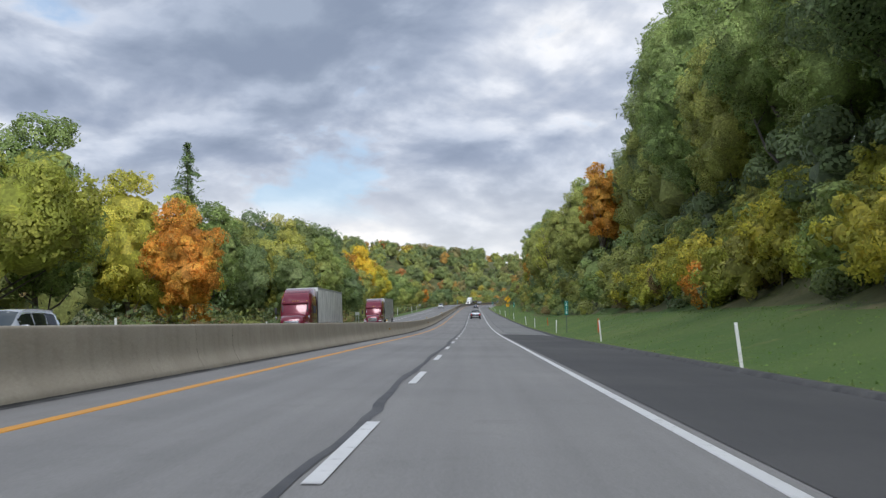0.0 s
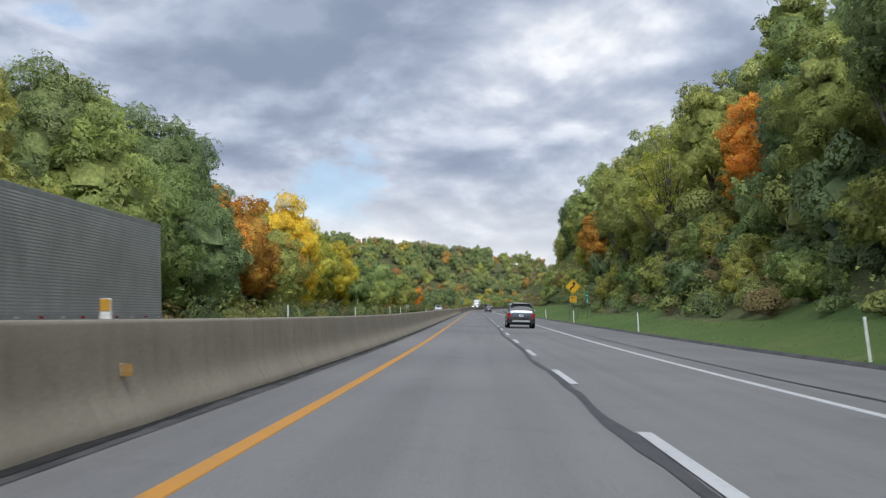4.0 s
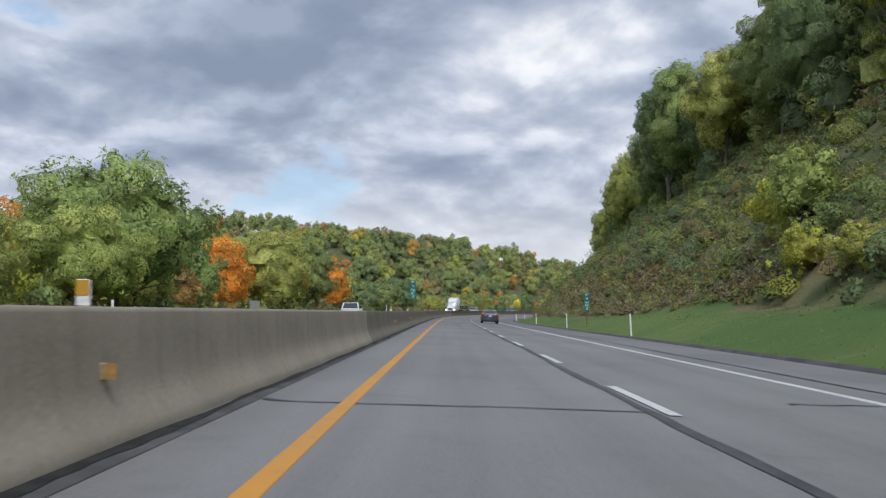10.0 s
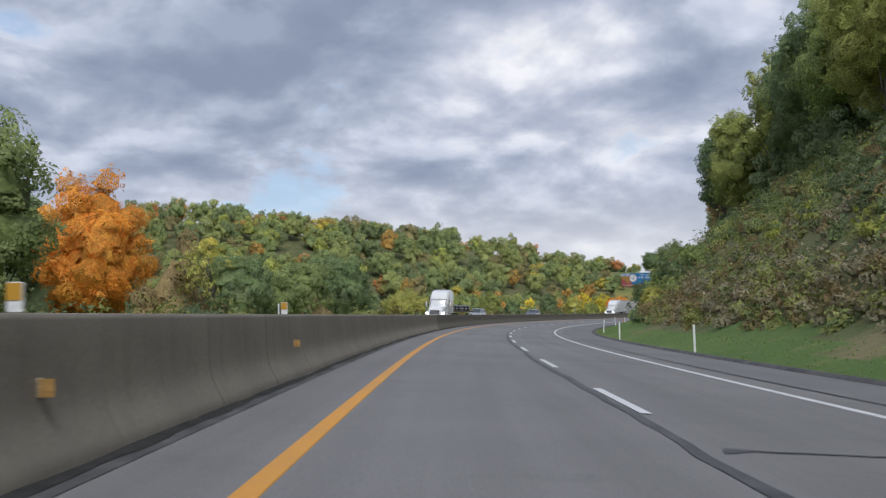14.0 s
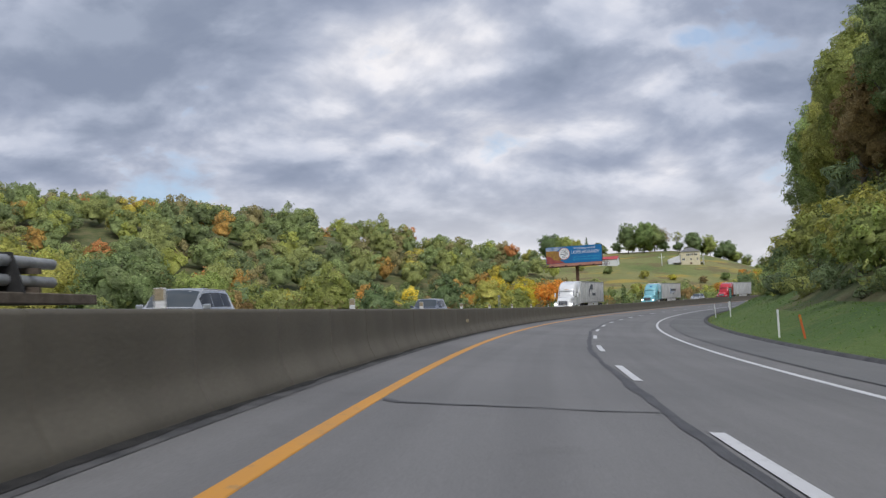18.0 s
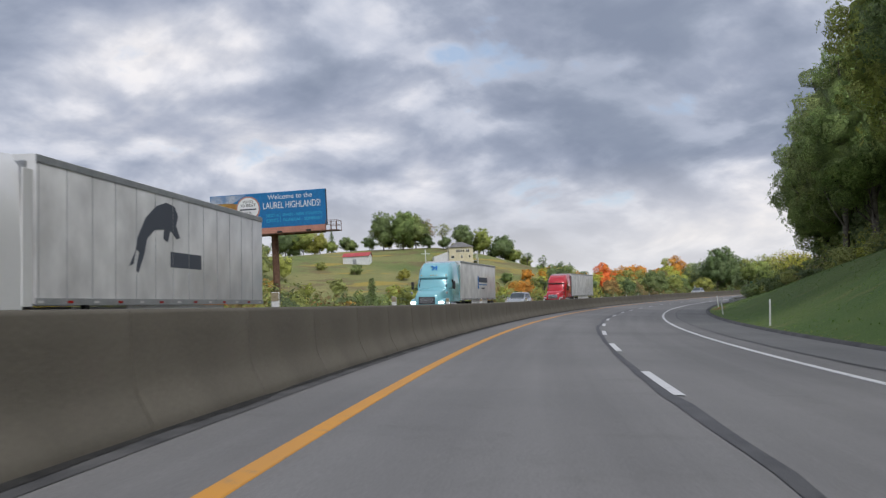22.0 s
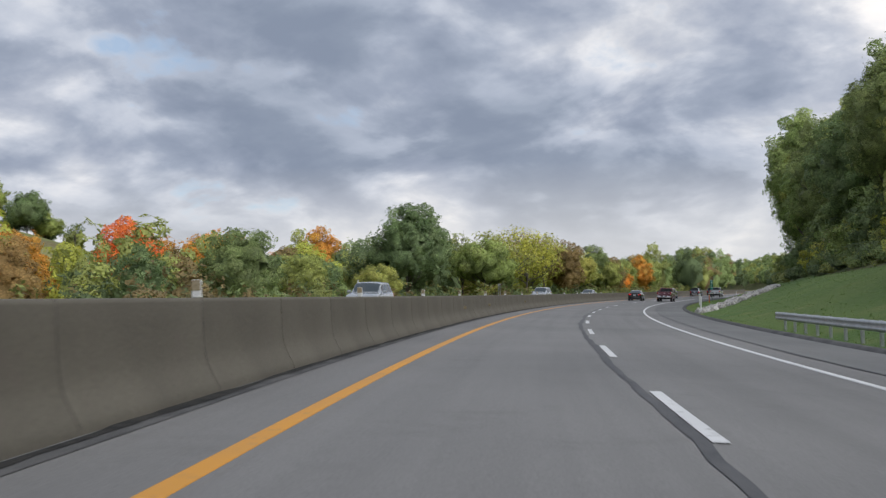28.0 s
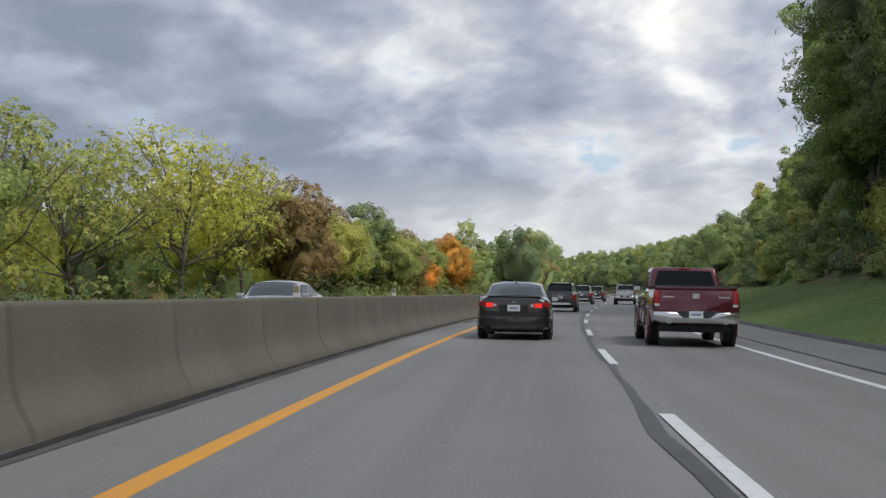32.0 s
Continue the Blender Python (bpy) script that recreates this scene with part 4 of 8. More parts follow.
SPECIAL = [(262, -33, "round2", "orange", 1.2), (274, -31, "round4", "orange", 1.15), (281, -29, "round3", "olive", 1.1), (135, -34.6, "spruce", "dark", 1.45), (98.5, -25.4, "round2", "orange", 0.95), (162, 20.5, "tall1", "orange", 1.08), (303, -31, "big3", "yellow", 0.86), (313.5, -32, "big1", "yellow", 0.76), (325, -31, "round4", "yelgreen", 1.18), (345, -33, "round4", "yelgreen", 1.2), (366, -31.5, "round2", "yellow", 1.22), (328, -39.5, "round4", "yellow", 1.3), (356, -40, "round4", "yellow", 1.25), (374, -34, "round2", "yellow", 1.25), (352, -37, "round3", "yellow", 1.5), (368, -38, "round1", "yellow", 1.45),
           (312, -37, "round2", "yellow", 1.4), (296, -38, "round1", "orange", 1.3), (110, 25, "big2", "green", 1.1), (121, 27, "big1", "green", 1.15), (131, 28, "big2", "green", 1.15), (141, 29, "big3", "dark", 1.15), (151, 30, "big1", "green", 1.1), (335, 20, "round4", "yelgreen", 0.95), (325, 20, "round2", "orange", 0.9), (272, 21, "tall3", "yelgreen", 0.95), (262, 20.5, "round4", "olive", 0.9), (288, 24, "round2", "orange", 0.8),
           (176, -38, "big1", "olive", 0.8), (188, -36, "big3", "dark", 0.9), (201, -35, "big2", "olive", 0.85), (214, -34, "big1", "dark", 0.92), (226, -36, "big3", "olive", 0.95), (238, -33, "big2", "dark", 0.88), (250, -34, "big1", "dark", 0.95), (262, -36, "big3", "dark", 0.95),
           (506, -45, "round1", "orange", 1.2), (521, -45, "round3", "orange", 1.25), (535, -45, "round2", "orange", 1.15), (519, -33, "tall3", "olive", 1.0), (522, -30, "sparse1", "olive", 1.2), (514, -32, "sparse1", "brown", 1.2), (571, -30, "sparse2", "olive", 0.9), (502, -30, "sparse1", "brown", 1.15), (541.5, -28.5, "big3", "orange", 0.58), (494, -27, "round2", "orange", 0.82), (526, -29, "round4", "dark", 1.08), (790, 22.5, "big1", "green", 1.2), (801, 24, "big2", "dark", 1.25), (779, 21.5, "big3", "green", 1.05), (813, 24, "big2", "green", 1.2),
           (674, -31, "bush2", "orange", 1.3), (809, -40, "round1", "yellow", 1.0), (820, -44, "round3", "orange", 1.0), (798, -42, "round2", "yellow", 0.95), (842, -30, "spruce", "dark", 0.42), (867, -40, "spruce", "dark", 0.62), (876, -36, "spruce", "dark", 0.55), (888, -36, "spruce", "dark", 0.5), (905, -40, "low1", "dark", 0.8),
           (950, -45, "round3", "orange", 0.85), (978, -48, "round1", "orange", 1.05), (995, -50, "round3", "orange", 1.0), (1020, -52, "round2", "red", 1.0), (1030, -56, "round1", "orange", 1.05), (1036, -50, "round3", "orange", 1.1), (1046, -58, "round1", "orange", 1.0), (1074, -58, "round3", "orange", 1.05), (1084, -58, "round2", "orange", 1.2), (1030, -44, "round3", "dark", 0.85),
           (1052, -31, "round4", "dark", 1.06), (1061.5, -32, "round2", "dark", 1.16), (1098, 21, "big2", "green", 1.05), (1110, 22, "big1", "dark", 1.1), (1122, 21, "big3", "green", 1.0), (933, -31, "round1", "dark", 0.85), (940, -32.5, "round3", "olive", 0.9), (616, -29, "round3", "dark", 1.05), (609, -31, "round1", "dark", 1.0), (1112, -30, "airy", "yelgreen", 1.4), (1102, -32, "airy", "olive", 1.25), (1124, -32, "airy", "yelgreen", 1.15), (1133, -37, "airy", "brown", 1.5), (420, -28, "spread", "green", 1.3), (427, -29, "airy", "green", 1.15), (1124, -29, "sparse2", "olive", 1.15), (1092, -31, "sparse2", "olive", 1.1), (1076, -30, "sparse1", "olive", 0.9), (1150, -30, "spread", "olive", 0.95), (1160, -28, "round4", "dark", 0.9), (1185, -28, "round3", "orange", 0.7), (1210, -28, "round2", "orange", 0.85),
           (769, 13.5, "bare", "brown", 0.62), (697, 22, "round2", "brown", 0.9), (688, 24, "big2", "dark", 0.85), (846, 24, "big1", "green", 1.05), (861, 22, "big2", "dark", 1.0), (873, 20, "big3", "green", 0.9)]
for s, u, kind, hue, sc in SPECIAL:
    tree(s, u, kind, hue, sc, rt.uniform(0, 6.28))
# left: front row of things
s = -10.0
while s < 1220:
    u = -26 - rt.uniform(0, 9)
    if 255 < s < 285 or 486 < s < 570 or 84 < s < 107 or 413 < s < 431 or 1040 < s < 1072 or 1095 < s < 1128:
        s += 6
        continue
    if 285 < s < 365:
        u = -rt.uniform(33, 40)
    sc = scale_l(s) * (1.2 if 285 < s < 365 else 1.0) * rt.uniform(0.8, 1.15)
    kind = pick(dict(round1=3, round2=3, round3=3, round4=2, spread=1.5, sparse1=0.8, tall3=1) if s < 150 else dict(round1=3, round3=3, spread=2.5, round2=1))
    if sc < 0.65:
        kind = pick(dict(round1=1, round3=2, spread=1, bush2=1))
    tree(s, u, kind, pick(mix_at(MIX_L, s)), sc, rt.uniform(0, 6.28))
    s += rt.uniform(7.5, 11) if s < 500 else rt.uniform(9, 14)
# right: front row
s = 20.0
while s < 1230:
    u = treeline(s) + (9 if 100 < s < 172 else rt.uniform(0, 6))
    sc = rt.uniform(0.8, 1.15) * np.interp(s, [0, 90, 150, 200, 400, 480, 560, 620, 700, 740, 790, 812, 832, 850, 920, 1000, 1105, 1150, 1230], [1.55, 1.55, 1.35, 1.0, 1.15, 1.45, 1.45, 1.15, 1.2, 1.55, 1.5, 1.9, 1.5, 1.0, 1.1, 1.35, 1.35, 0.95, 0.8])
    kind = pick(dict(round1=2, round2=3, round4=3, tall1=2, tall3=2, sparse1=0.6) if not 290 < s < 440 else dict(tall1=3, tall2=1, tall3=3, round4=2, sparse1=0.8))
    if sc > 1.22:
        kind, sc = pick(dict(big1=1, big2=1, big3=1)), sc * 0.56
    sc = sc * np.interp(s, [860, 900, 960, 1000], [1.0, 1.22, 1.22, 1.0])
    tree(s, u, kind, pick(mix_at(MIX_R, s)), sc, rt.uniform(0, 6.28))
    s += rt.uniform(6.8, 10)

# woods behind, and the far ridge
items = {"l": [], "r": [], "far": []}
for s in np.arange(-30, 1260, 6.5):
    for k in range(4):
        u = -37 - 8 * k - rt.uniform(-3, 3)
        ss = s + rt.uniform(-3, 3)
        f = scale_l(ss)
        if f < 0.6 and rt.random() < 0.35:
            continue
        items["l"].append((GP(ss, u), rt.uniform(3.6, 5.2) * f ** 0.6, rt.uniform(13, 19) * f, TONE[pick(mix_at(MIX_L, ss))], 80, 0.62))
    items["r"].append((GP(s, treeline(s) + rt.uniform(1, 6), -0.8), rt.uniform(3.1, 3.8), rt.uniform(5.5, 8.5), TONE[pick(dict(dark=4, green=2, olive=2))], 80, 0.42))
    for k in range(4):
        ss = s + rt.uniform(-3, 3)
        kk = np.interp(ss, [0, 100, 200, 600, 780, 1100, 1160], [1.3, 1.3, 1.1, 1.05, 1.35, 1.3, 0.85])
        u = treeline(ss) + 8 + 6.5 * k + rt.uniform(-2, 2)
        items["r"].append((GP(ss, u), rt.uniform(3.4, 4.8) * kk, rt.uniform(12, 17) * kk, TONE[pick(mix_at(MIX_R, ss))], 80, 0.62))
for ss in np.arange(1255, 1900, 9.0):
    for k in range(4):
        items["l"].append((GP(ss, -24 - 9 * k - rt.uniform(-3, 3)), rt.uniform(3.6, 5.2), rt.uniform(14, 20), TONE[pick(mix_at(MIX_L, 1000))], 90, 0.75))
        items["r"].append((GP(ss, 17 + 8 * k + rt.uniform(-3, 3)), rt.uniform(3.8, 5.4), rt.uniform(11, 15), TONE[pick(mix_at(MIX_R, 1000))], 80, 0.7))
RIDGE = dict(olive=4.5, green=4, yelgreen=1.5, yellow=0.7, orange=1.1, red=0.15, dark=2.2, brown=1.2)
n = 0
while n < 1400:
    x, y = rt.uniform(-340, 330), rt.uniform(760, 1215)
    hh = hills(x, y)
    # place on the road's grid by nearest station
    d2 = (_x - x) ** 2 + (_y - y) ** 2
    i = int(d2.argmin())
    side = (x - _x[i]) * math.cos(_a[i]) - (y - _y[i]) * math.sin(_a[i])
    if side > -62 or i < 5:
        continue
    if math.exp(-(((x - 240) / 122) ** 2 + ((y - 1140) / 135) ** 2)) > 0.35:
        continue
    n += 1
    f = (1.18 if n % 5 == 0 else 0.95) * (1.0 if hh > 12 else 0.62) * np.interp(x, [20, 90], [1.0, 0.72])
    items["far"].append((GP(_s[i], side), rt.uniform(4.8, 7.0) * f, rt.uniform(11, 16) * f, tuple(0.63 * q + 0.47 * o for q, o in zip(TONE[pick(RIDGE)], (0.23, 0.26, 0.10))), *((120, 0.62) if side > -170 else (70, 0.85))))
for k, lab in (("l", "mixed autumn woods beyond the opposite carriageway"), ("r", "dense green woods on the steep hillside"), ("far", "wooded ridge in green, yellow and orange autumn colours")):
    cloud_mesh("woods", lab, "woods", items[k], WOOD_FAR if k == "far" else WOOD_LEAF)

# bushes at the foot of the right bank
for s in np.arange(30, 1200, 5.2):
    if 290 < s < 315 or 400 < s < 570 or 765 < s < 1000:
        continue
    r = np.interp(s, BANK_S, BANK_W) + rt.uniform(0.5, 5.0)
    tree(s + rt.uniform(-2, 2), float(EDGE(s)) + r, pick(dict(bush1=1, bush2=1)), pick(dict(green=3, olive=2, yelgreen=1.2 if s < 400 else 0.2, dark=1.5, brown=0.2)), rt.uniform(0.6, 1.15), rt.uniform(0, 6.28))
# a belt of bright shrubs on the first stretch of the bank
for s in np.arange(34, 118, 3.4):
    for k in range(2):
        tree(s + rt.uniform(-1.5, 1.5), float(EDGE(s)) + 9.6 + 3.4 * k + rt.uniform(-0.8, 0.8), pick(dict(bush1=1, bush2=1)), pick(dict(green=2, yelgreen=3, olive=1.5, orange=0.12)), rt.uniform(0.85, 1.25), rt.uniform(0, 6.28))
# brush on the banks
brush = []
for s in np.arange(-20, 1240, 2.3):
    e, w = EDGE(s), np.interp(s, BANK_S, BANK_W)
    t1 = treeline(s) - e + 5
    for k in range(int(max(1, (t1 - w) / 1.7))):
        u = e + w + rt.uniform(-0.5, max(0.5, t1 - w))
        big = 0.8 + 1.5 * rt.random() ** 1.6
        steep = 395 < s < 570
        foot = u - e - w < 1.2 + 4.0 * rt.random()
        tone = pick(dict(dry=3, brown=2, olive=2.5) if steep and foot else dict(olive=4, green=3, dark=4, brown=1.2, yelgreen=0.5) if steep else dict(green=3, dark=3.5, olive=3, brown=0.4, dry=0.12, yelgreen=0.5))
        if steep:
            big *= 0.55 if foot else 0.8
        brush.append((GP(s, u, -0.25), 1.15 * big, 1.6 * big, tuple((0.70 if steep else 0.86) * q for q in TONE[tone]), 44 if steep else 38, 0.17 if steep else 0.2))
for s in np.arange(392, 572, 1.1):                       # tall dry weeds under the steep cut
    for k in range(6):
        u = EDGE(s) + np.interp(s, BANK_S, BANK_W) + rt.uniform(-0.6, 9.0) * rt.random() ** 0.6
        big = rt.uniform(0.42, 0.8)
        brush.append((GP(s + rt.uniform(-0.6, 0.6), u, -0.15), 1.2 * big, 1.9 * big, tuple(0.66 * q for q in TONE[pick(dict(dry=3.2, brown=2.5, olive=2.6, green=0.8))]), 30, 0.13))
cloud_mesh("brush", "tangled brush and tall weeds on the bank", "brush", brush, WOOD_NEAR)
brush = []
for s in np.arange(-20, 1240, 2.8):
    for k in range(3):
        u = -rt.uniform(21.5, 31)
        big = 0.8 + 1.1 * rt.random()
        brush.append((GP(s, u, -0.2), 1.2 * big, 2.0 * big, tuple(0.72 * q for q in TONE[pick(dict(green=1.6, dark=3.4, olive=3, brown=2))]), 44, 0.24))
cloud_mesh("brush", "bushes along the far side of the highway", "brush", brush, WOOD_NEAR)

# trees on the crest of the pasture, in clumps with gaps between
for x, y, kind, hue, sc, zs in ((124, 1200, "low1", "dark", 1.0, 0.9), (133, 1194, "low1", "olive", 0.8, 0.9), (143, 1188, "low1", "dark", 1.4, 0.95), (150, 1184, "low1", "green", 1.25, 0.9), (157, 1182, "low2", "olive", 0.85, 0.9), (162, 1180, "spruce", "dark", 0.55, 1.0), (168, 1178, "low1", "dark", 0.7, 0.9),
                                (179, 1158, "round1", "dark", 1.2, 1.0), (187, 1156, "round3", "green", 1.3, 1.0), (194, 1160, "low2", "dark", 1.25, 1.0), (200, 1160, "sparse1", "brown", 0.85, 1.0), (206, 1158, "sparse2", "olive", 0.8, 1.0),
                                (213, 1152, "round3", "dark", 0.95, 0.95), (221, 1150, "round1", "green", 0.95, 0.9), (229, 1148, "low1", "dark", 1.1, 0.9), (234, 1150, "low1", "green", 0.8, 0.9), (241, 1148, "sparse2", "dark", 0.6, 0.9), (248, 1148, "sparse1", "dark", 0.62, 0.9),
                                (258, 1150, "low1", "dark", 0.8, 0.8), (268, 1150, "low2", "dark", 0.7, 0.8), (281, 1150, "low1", "olive", 0.75, 0.8), (296, 1142, "low1", "green", 0.8, 0.9), (316, 1136, "low1", "dark", 0.8, 0.9),
                                *((146 + 7.5 * k, 1186 - 4.0 * k if k < 8 else 1156, ("bush1", "bush2", "low1")[k % 3], ("dark", "olive", "green", "dark")[k % 4], (1.6, 1.5, 0.55)[k % 3], 0.9) for k in range(17)), (160, 1075, "bush2", "olive", 1.2, 0.8), (171, 1068, "bush1", "yelgreen", 1.1, 0.8), (183, 1062, "bush2", "brown", 1.0, 0.8), (148, 1092, "bush1", "dark", 1.3, 0.9), (197, 1070, "bush2", "green", 1.2, 0.8), (208, 1078, "bush1", "orange", 1.3, 1.0), (216, 1080, "bush2", "yelgreen", 1.4, 0.9), (138, 1104, "bush2", "olive", 1.1, 0.7)):
    sc = sc if y < 1120 else 1.12 * sc
    i = int(((_x - x) ** 2 + (_y - y) ** 2).argmin())
    tree(_s[i] + (x - _x[i]) * math.sin(_a[i]) + (y - _y[i]) * math.cos(_a[i]), (x - _x[i]) * math.cos(_a[i]) - (y - _y[i]) * math.sin(_a[i]), kind, hue, sc, rt.uniform(0, 6.28), zs, 0.3)

# tufts of grass on the verge, drier towards the kerb
n = 36000
gs_ = rt.uniform(-15, 1215, n)
gw = np.interp(gs_, BANK_S, BANK_W) + 1.0
off = gw * rt.uniform(0, 1, n) ** 1.4 + 0.22
gp = GP(gs_, EDGE(gs_) + off)
ht = rt.uniform(0.035, 0.085, n) * (1 + 0.6 * (rt.random(n) < 0.06))
tri_v = np.zeros((n, 3, 3, 3))
for b in range(3):
    ang = rt.uniform(0, 2 * np.pi, n)
    side = np.stack([np.cos(ang), np.sin(ang), np.zeros(n)], 1)
    bend = np.stack([np.sin(ang * 1.7), np.cos(ang * 1.7), np.zeros(n)], 1) * (ht * rt.uniform(0.2, 0.8, n))[:, None]
    foot = gp + side * rt.uniform(-0.07, 0.07, n)[:, None] - np.array([0, 0, 0.015])
    half = side * (0.022 + 0.08 * ht)[:, None]
    tri_v[:, b, 0], tri_v[:, b, 1] = foot - half, foot + half
    tri_v[:, b, 2] = foot + bend + np.array([0, 0, 1.0]) * (ht * rt.uniform(0.7, 1.1, n))[:, None]
dryness = np.clip(1.0 - off / 1.1, 0, 1) * 0.8 + 0.25 * (rt.random(n) < 0.15)
gtone = np.array([0.13, 0.205, 0.05])[None] * (1 - dryness)[:, None] + np.array([0.30, 0.245, 0.12])[None] * dryness[:, None]
gtone = gtone * rt.uniform(1.15, 1.6, (n, 1))
gtone = np.repeat(np.concatenate([gtone, np.ones((n, 1))], 1), 9, axis=0)
blades = raw("grass", tri_v.reshape(-1, 3), np.arange(9 * n).reshape(-1, 3), BLADE, attr=gtone)
tagged(blades, "short green verge grass with dry tufts by the kerb", "grass", kind="stuff")


# ---------------------------------------------------------------- vehicles
def paint(name, c, metal=0.45, rough=0.26):
    def build(nt, b):
        v = coords(nt)
        dirt = ramp(nt, noise_tex(nt, v, 2.2, 5.0), [(0.5, 0.0), (0.85, 0.22)])
        nt.links.new(mix_col(nt, dirt, c, mix_col(nt, 0.5, c, (0.2, 0.19, 0.17))), b.inputs["Base Color"])
        b.inputs["Coat Weight"].default_value, b.inputs["Coat Roughness"].default_value = 1.0, 0.05
    return material(name, build, rough, metal)


def pane_build(c, ior):
    def build(nt, b):
        b.inputs["Base Color"].default_value, b.inputs["IOR"].default_value = (*c, 1), ior
    return build


GLASS = material("tinted_glass", pane_build((0.010, 0.012, 0.014), 1.30), 0.04, 0.0, 0.5)
CLEARG = material("car_glass", pane_build((0.05, 0.062, 0.07), 1.45), 0.04, 0.0, 0.5)
RUBBER = material("tyre_rubber", mottled((0.018, 0.018, 0.018), (0.035, 0.034, 0.033), 8, 4, 60, 0.3, 0.004), 0.85)
ALLOY = material("alloy", mottled((0.66, 0.66, 0.67), (0.76, 0.76, 0.77), 6, 4, 40, 0.1), 0.32, 0.8)
CHROME = material("chrome", plain((0.66, 0.66, 0.67)), 0.24, 1.0)
BLACKP = material("black_plastic", mottled((0.022, 0.022, 0.023), (0.04, 0.04, 0.041), 6, 4, 60, 0.2, 0.002), 0.6)
LAMPR = material("red_lamp", plain((0.36, 0.02, 0.022)), 0.15, 0.0, 0.7)
LAMPW = material("clear_lamp", plain((0.62, 0.63, 0.65)), 0.12, 0.3, 0.7)
PLATE = material("number_plate", plain((0.62, 0.64, 0.66)), 0.5)
PLATEBAR = material("plate_marks", plain((0.22, 0.25, 0.36)), 0.6)


def lit(name, c, power):
    def build(nt, b):
        b.inputs["Base Color"].default_value = (*c, 1)
        b.inputs["Emission Color"].default_value = (*c, 1)
        b.inputs["Emission Strength"].default_value = power
    return material(name, build, 0.3)


BRAKE = lit("lit_tail_lamp", (0.85, 0.03, 0.02), 0.55)
HEADL = lit("lit_headlamp", (1.0, 0.95, 0.85), 3.0)


def part(name, bm, mat, parent=None, label="", smooth=None):
    """One bmesh as one mesh object under a thing or a part."""
    me = bpy.data.meshes.new(name)
    bmesh.ops.recalc_face_normals(bm, faces=bm.faces)
    bm.to_mesh(me)
    bm.free()
    me.materials.append(mat)
    if smooth is not None:
        me.shade_smooth()
        if smooth < 180:
            me.set_sharp_from_angle(angle=radians(smooth))
    ob = new(name, me)
    if parent:
        ob.parent = parent
    if label:
        ob["label"] = label
    return ob


def solid(verts, faces, bevel=0.0, seg=2):
    bm = bmesh.new()
    vs = [bm.verts.new(v) for v in verts]
    for f in faces:
        bm.faces.new([vs[i] for i in f])
    if bevel:
        bmesh.ops.recalc_face_normals(bm, faces=bm.faces)
        bmesh.ops.bevel(bm, geom=list(bm.edges), offset=bevel, segments=seg, profile=0.6, affect="EDGES", clamp_overlap=True)
    return bm


def box(x0, x1, y0, y1, z0, z1, bevel=0.0, seg=2):
    v = [(x, y, z) for z in (z0, z1) for y in (y0, y1) for x in (x0, x1)]
    return solid(v, [(0, 2, 3, 1), (4, 5, 7, 6), (0, 1, 5, 4), (2, 6, 7, 3), (0, 4, 6, 2), (1, 3, 7, 5)], bevel, seg)


def hexa(p, bevel=0.0, seg=2):
    """Eight corners: bottom four, then the top four above them."""
    return solid(p, [(3, 2, 1, 0), (4, 5, 6, 7), (0, 1, 5, 4), (1, 2, 6, 5), (2, 3, 7, 6), (3, 0, 4, 7)], bevel, seg)


def loft(sections, bevel=0.0, close=True):
    """Closed rings of points, one after another, with end caps."""
    bm = bmesh.new()
    rings = [[bm.verts.new(p) for p in ring] for ring in sections]
    n = len(rings[0])
    for a, b in zip(rings, rings[1:]):
        for i in range(n):
            bm.faces.new((a[i], a[(i + 1) % n], b[(i + 1) % n], b[i]))
    if close:
        bm.faces.new(rings[0][::-1])
        bm.faces.new(rings[-1])
    return bm


def disc(r0, r1, x0, x1, n=24):
    """A ring round the x axis from radius r0 to r1, between x0 and x1."""
    bm = bmesh.new()
    prof = [(x0, r0), (x0, r1 * 0.96), (x0 + 0.15 * (x1 - x0), r1), (x1 - 0.15 * (x1 - x0), r1), (x1, r1 * 0.96), (x1, r0)]
    rows_ = [[bm.verts.new((x, r * math.cos(2 * math.pi * k / n), r * math.sin(2 * math.pi * k / n))) for x, r in prof] for k in range(n)]
    for k in range(n):
        a, b = rows_[k], rows_[(k + 1) % n]
        for i in range(len(prof) - 1):
            bm.faces.new((a[i], a[i + 1], b[i + 1], b[i]))
        if r0 > 0:
            bm.faces.new((a[-1], a[0], b[0], b[-1]))
    return bm


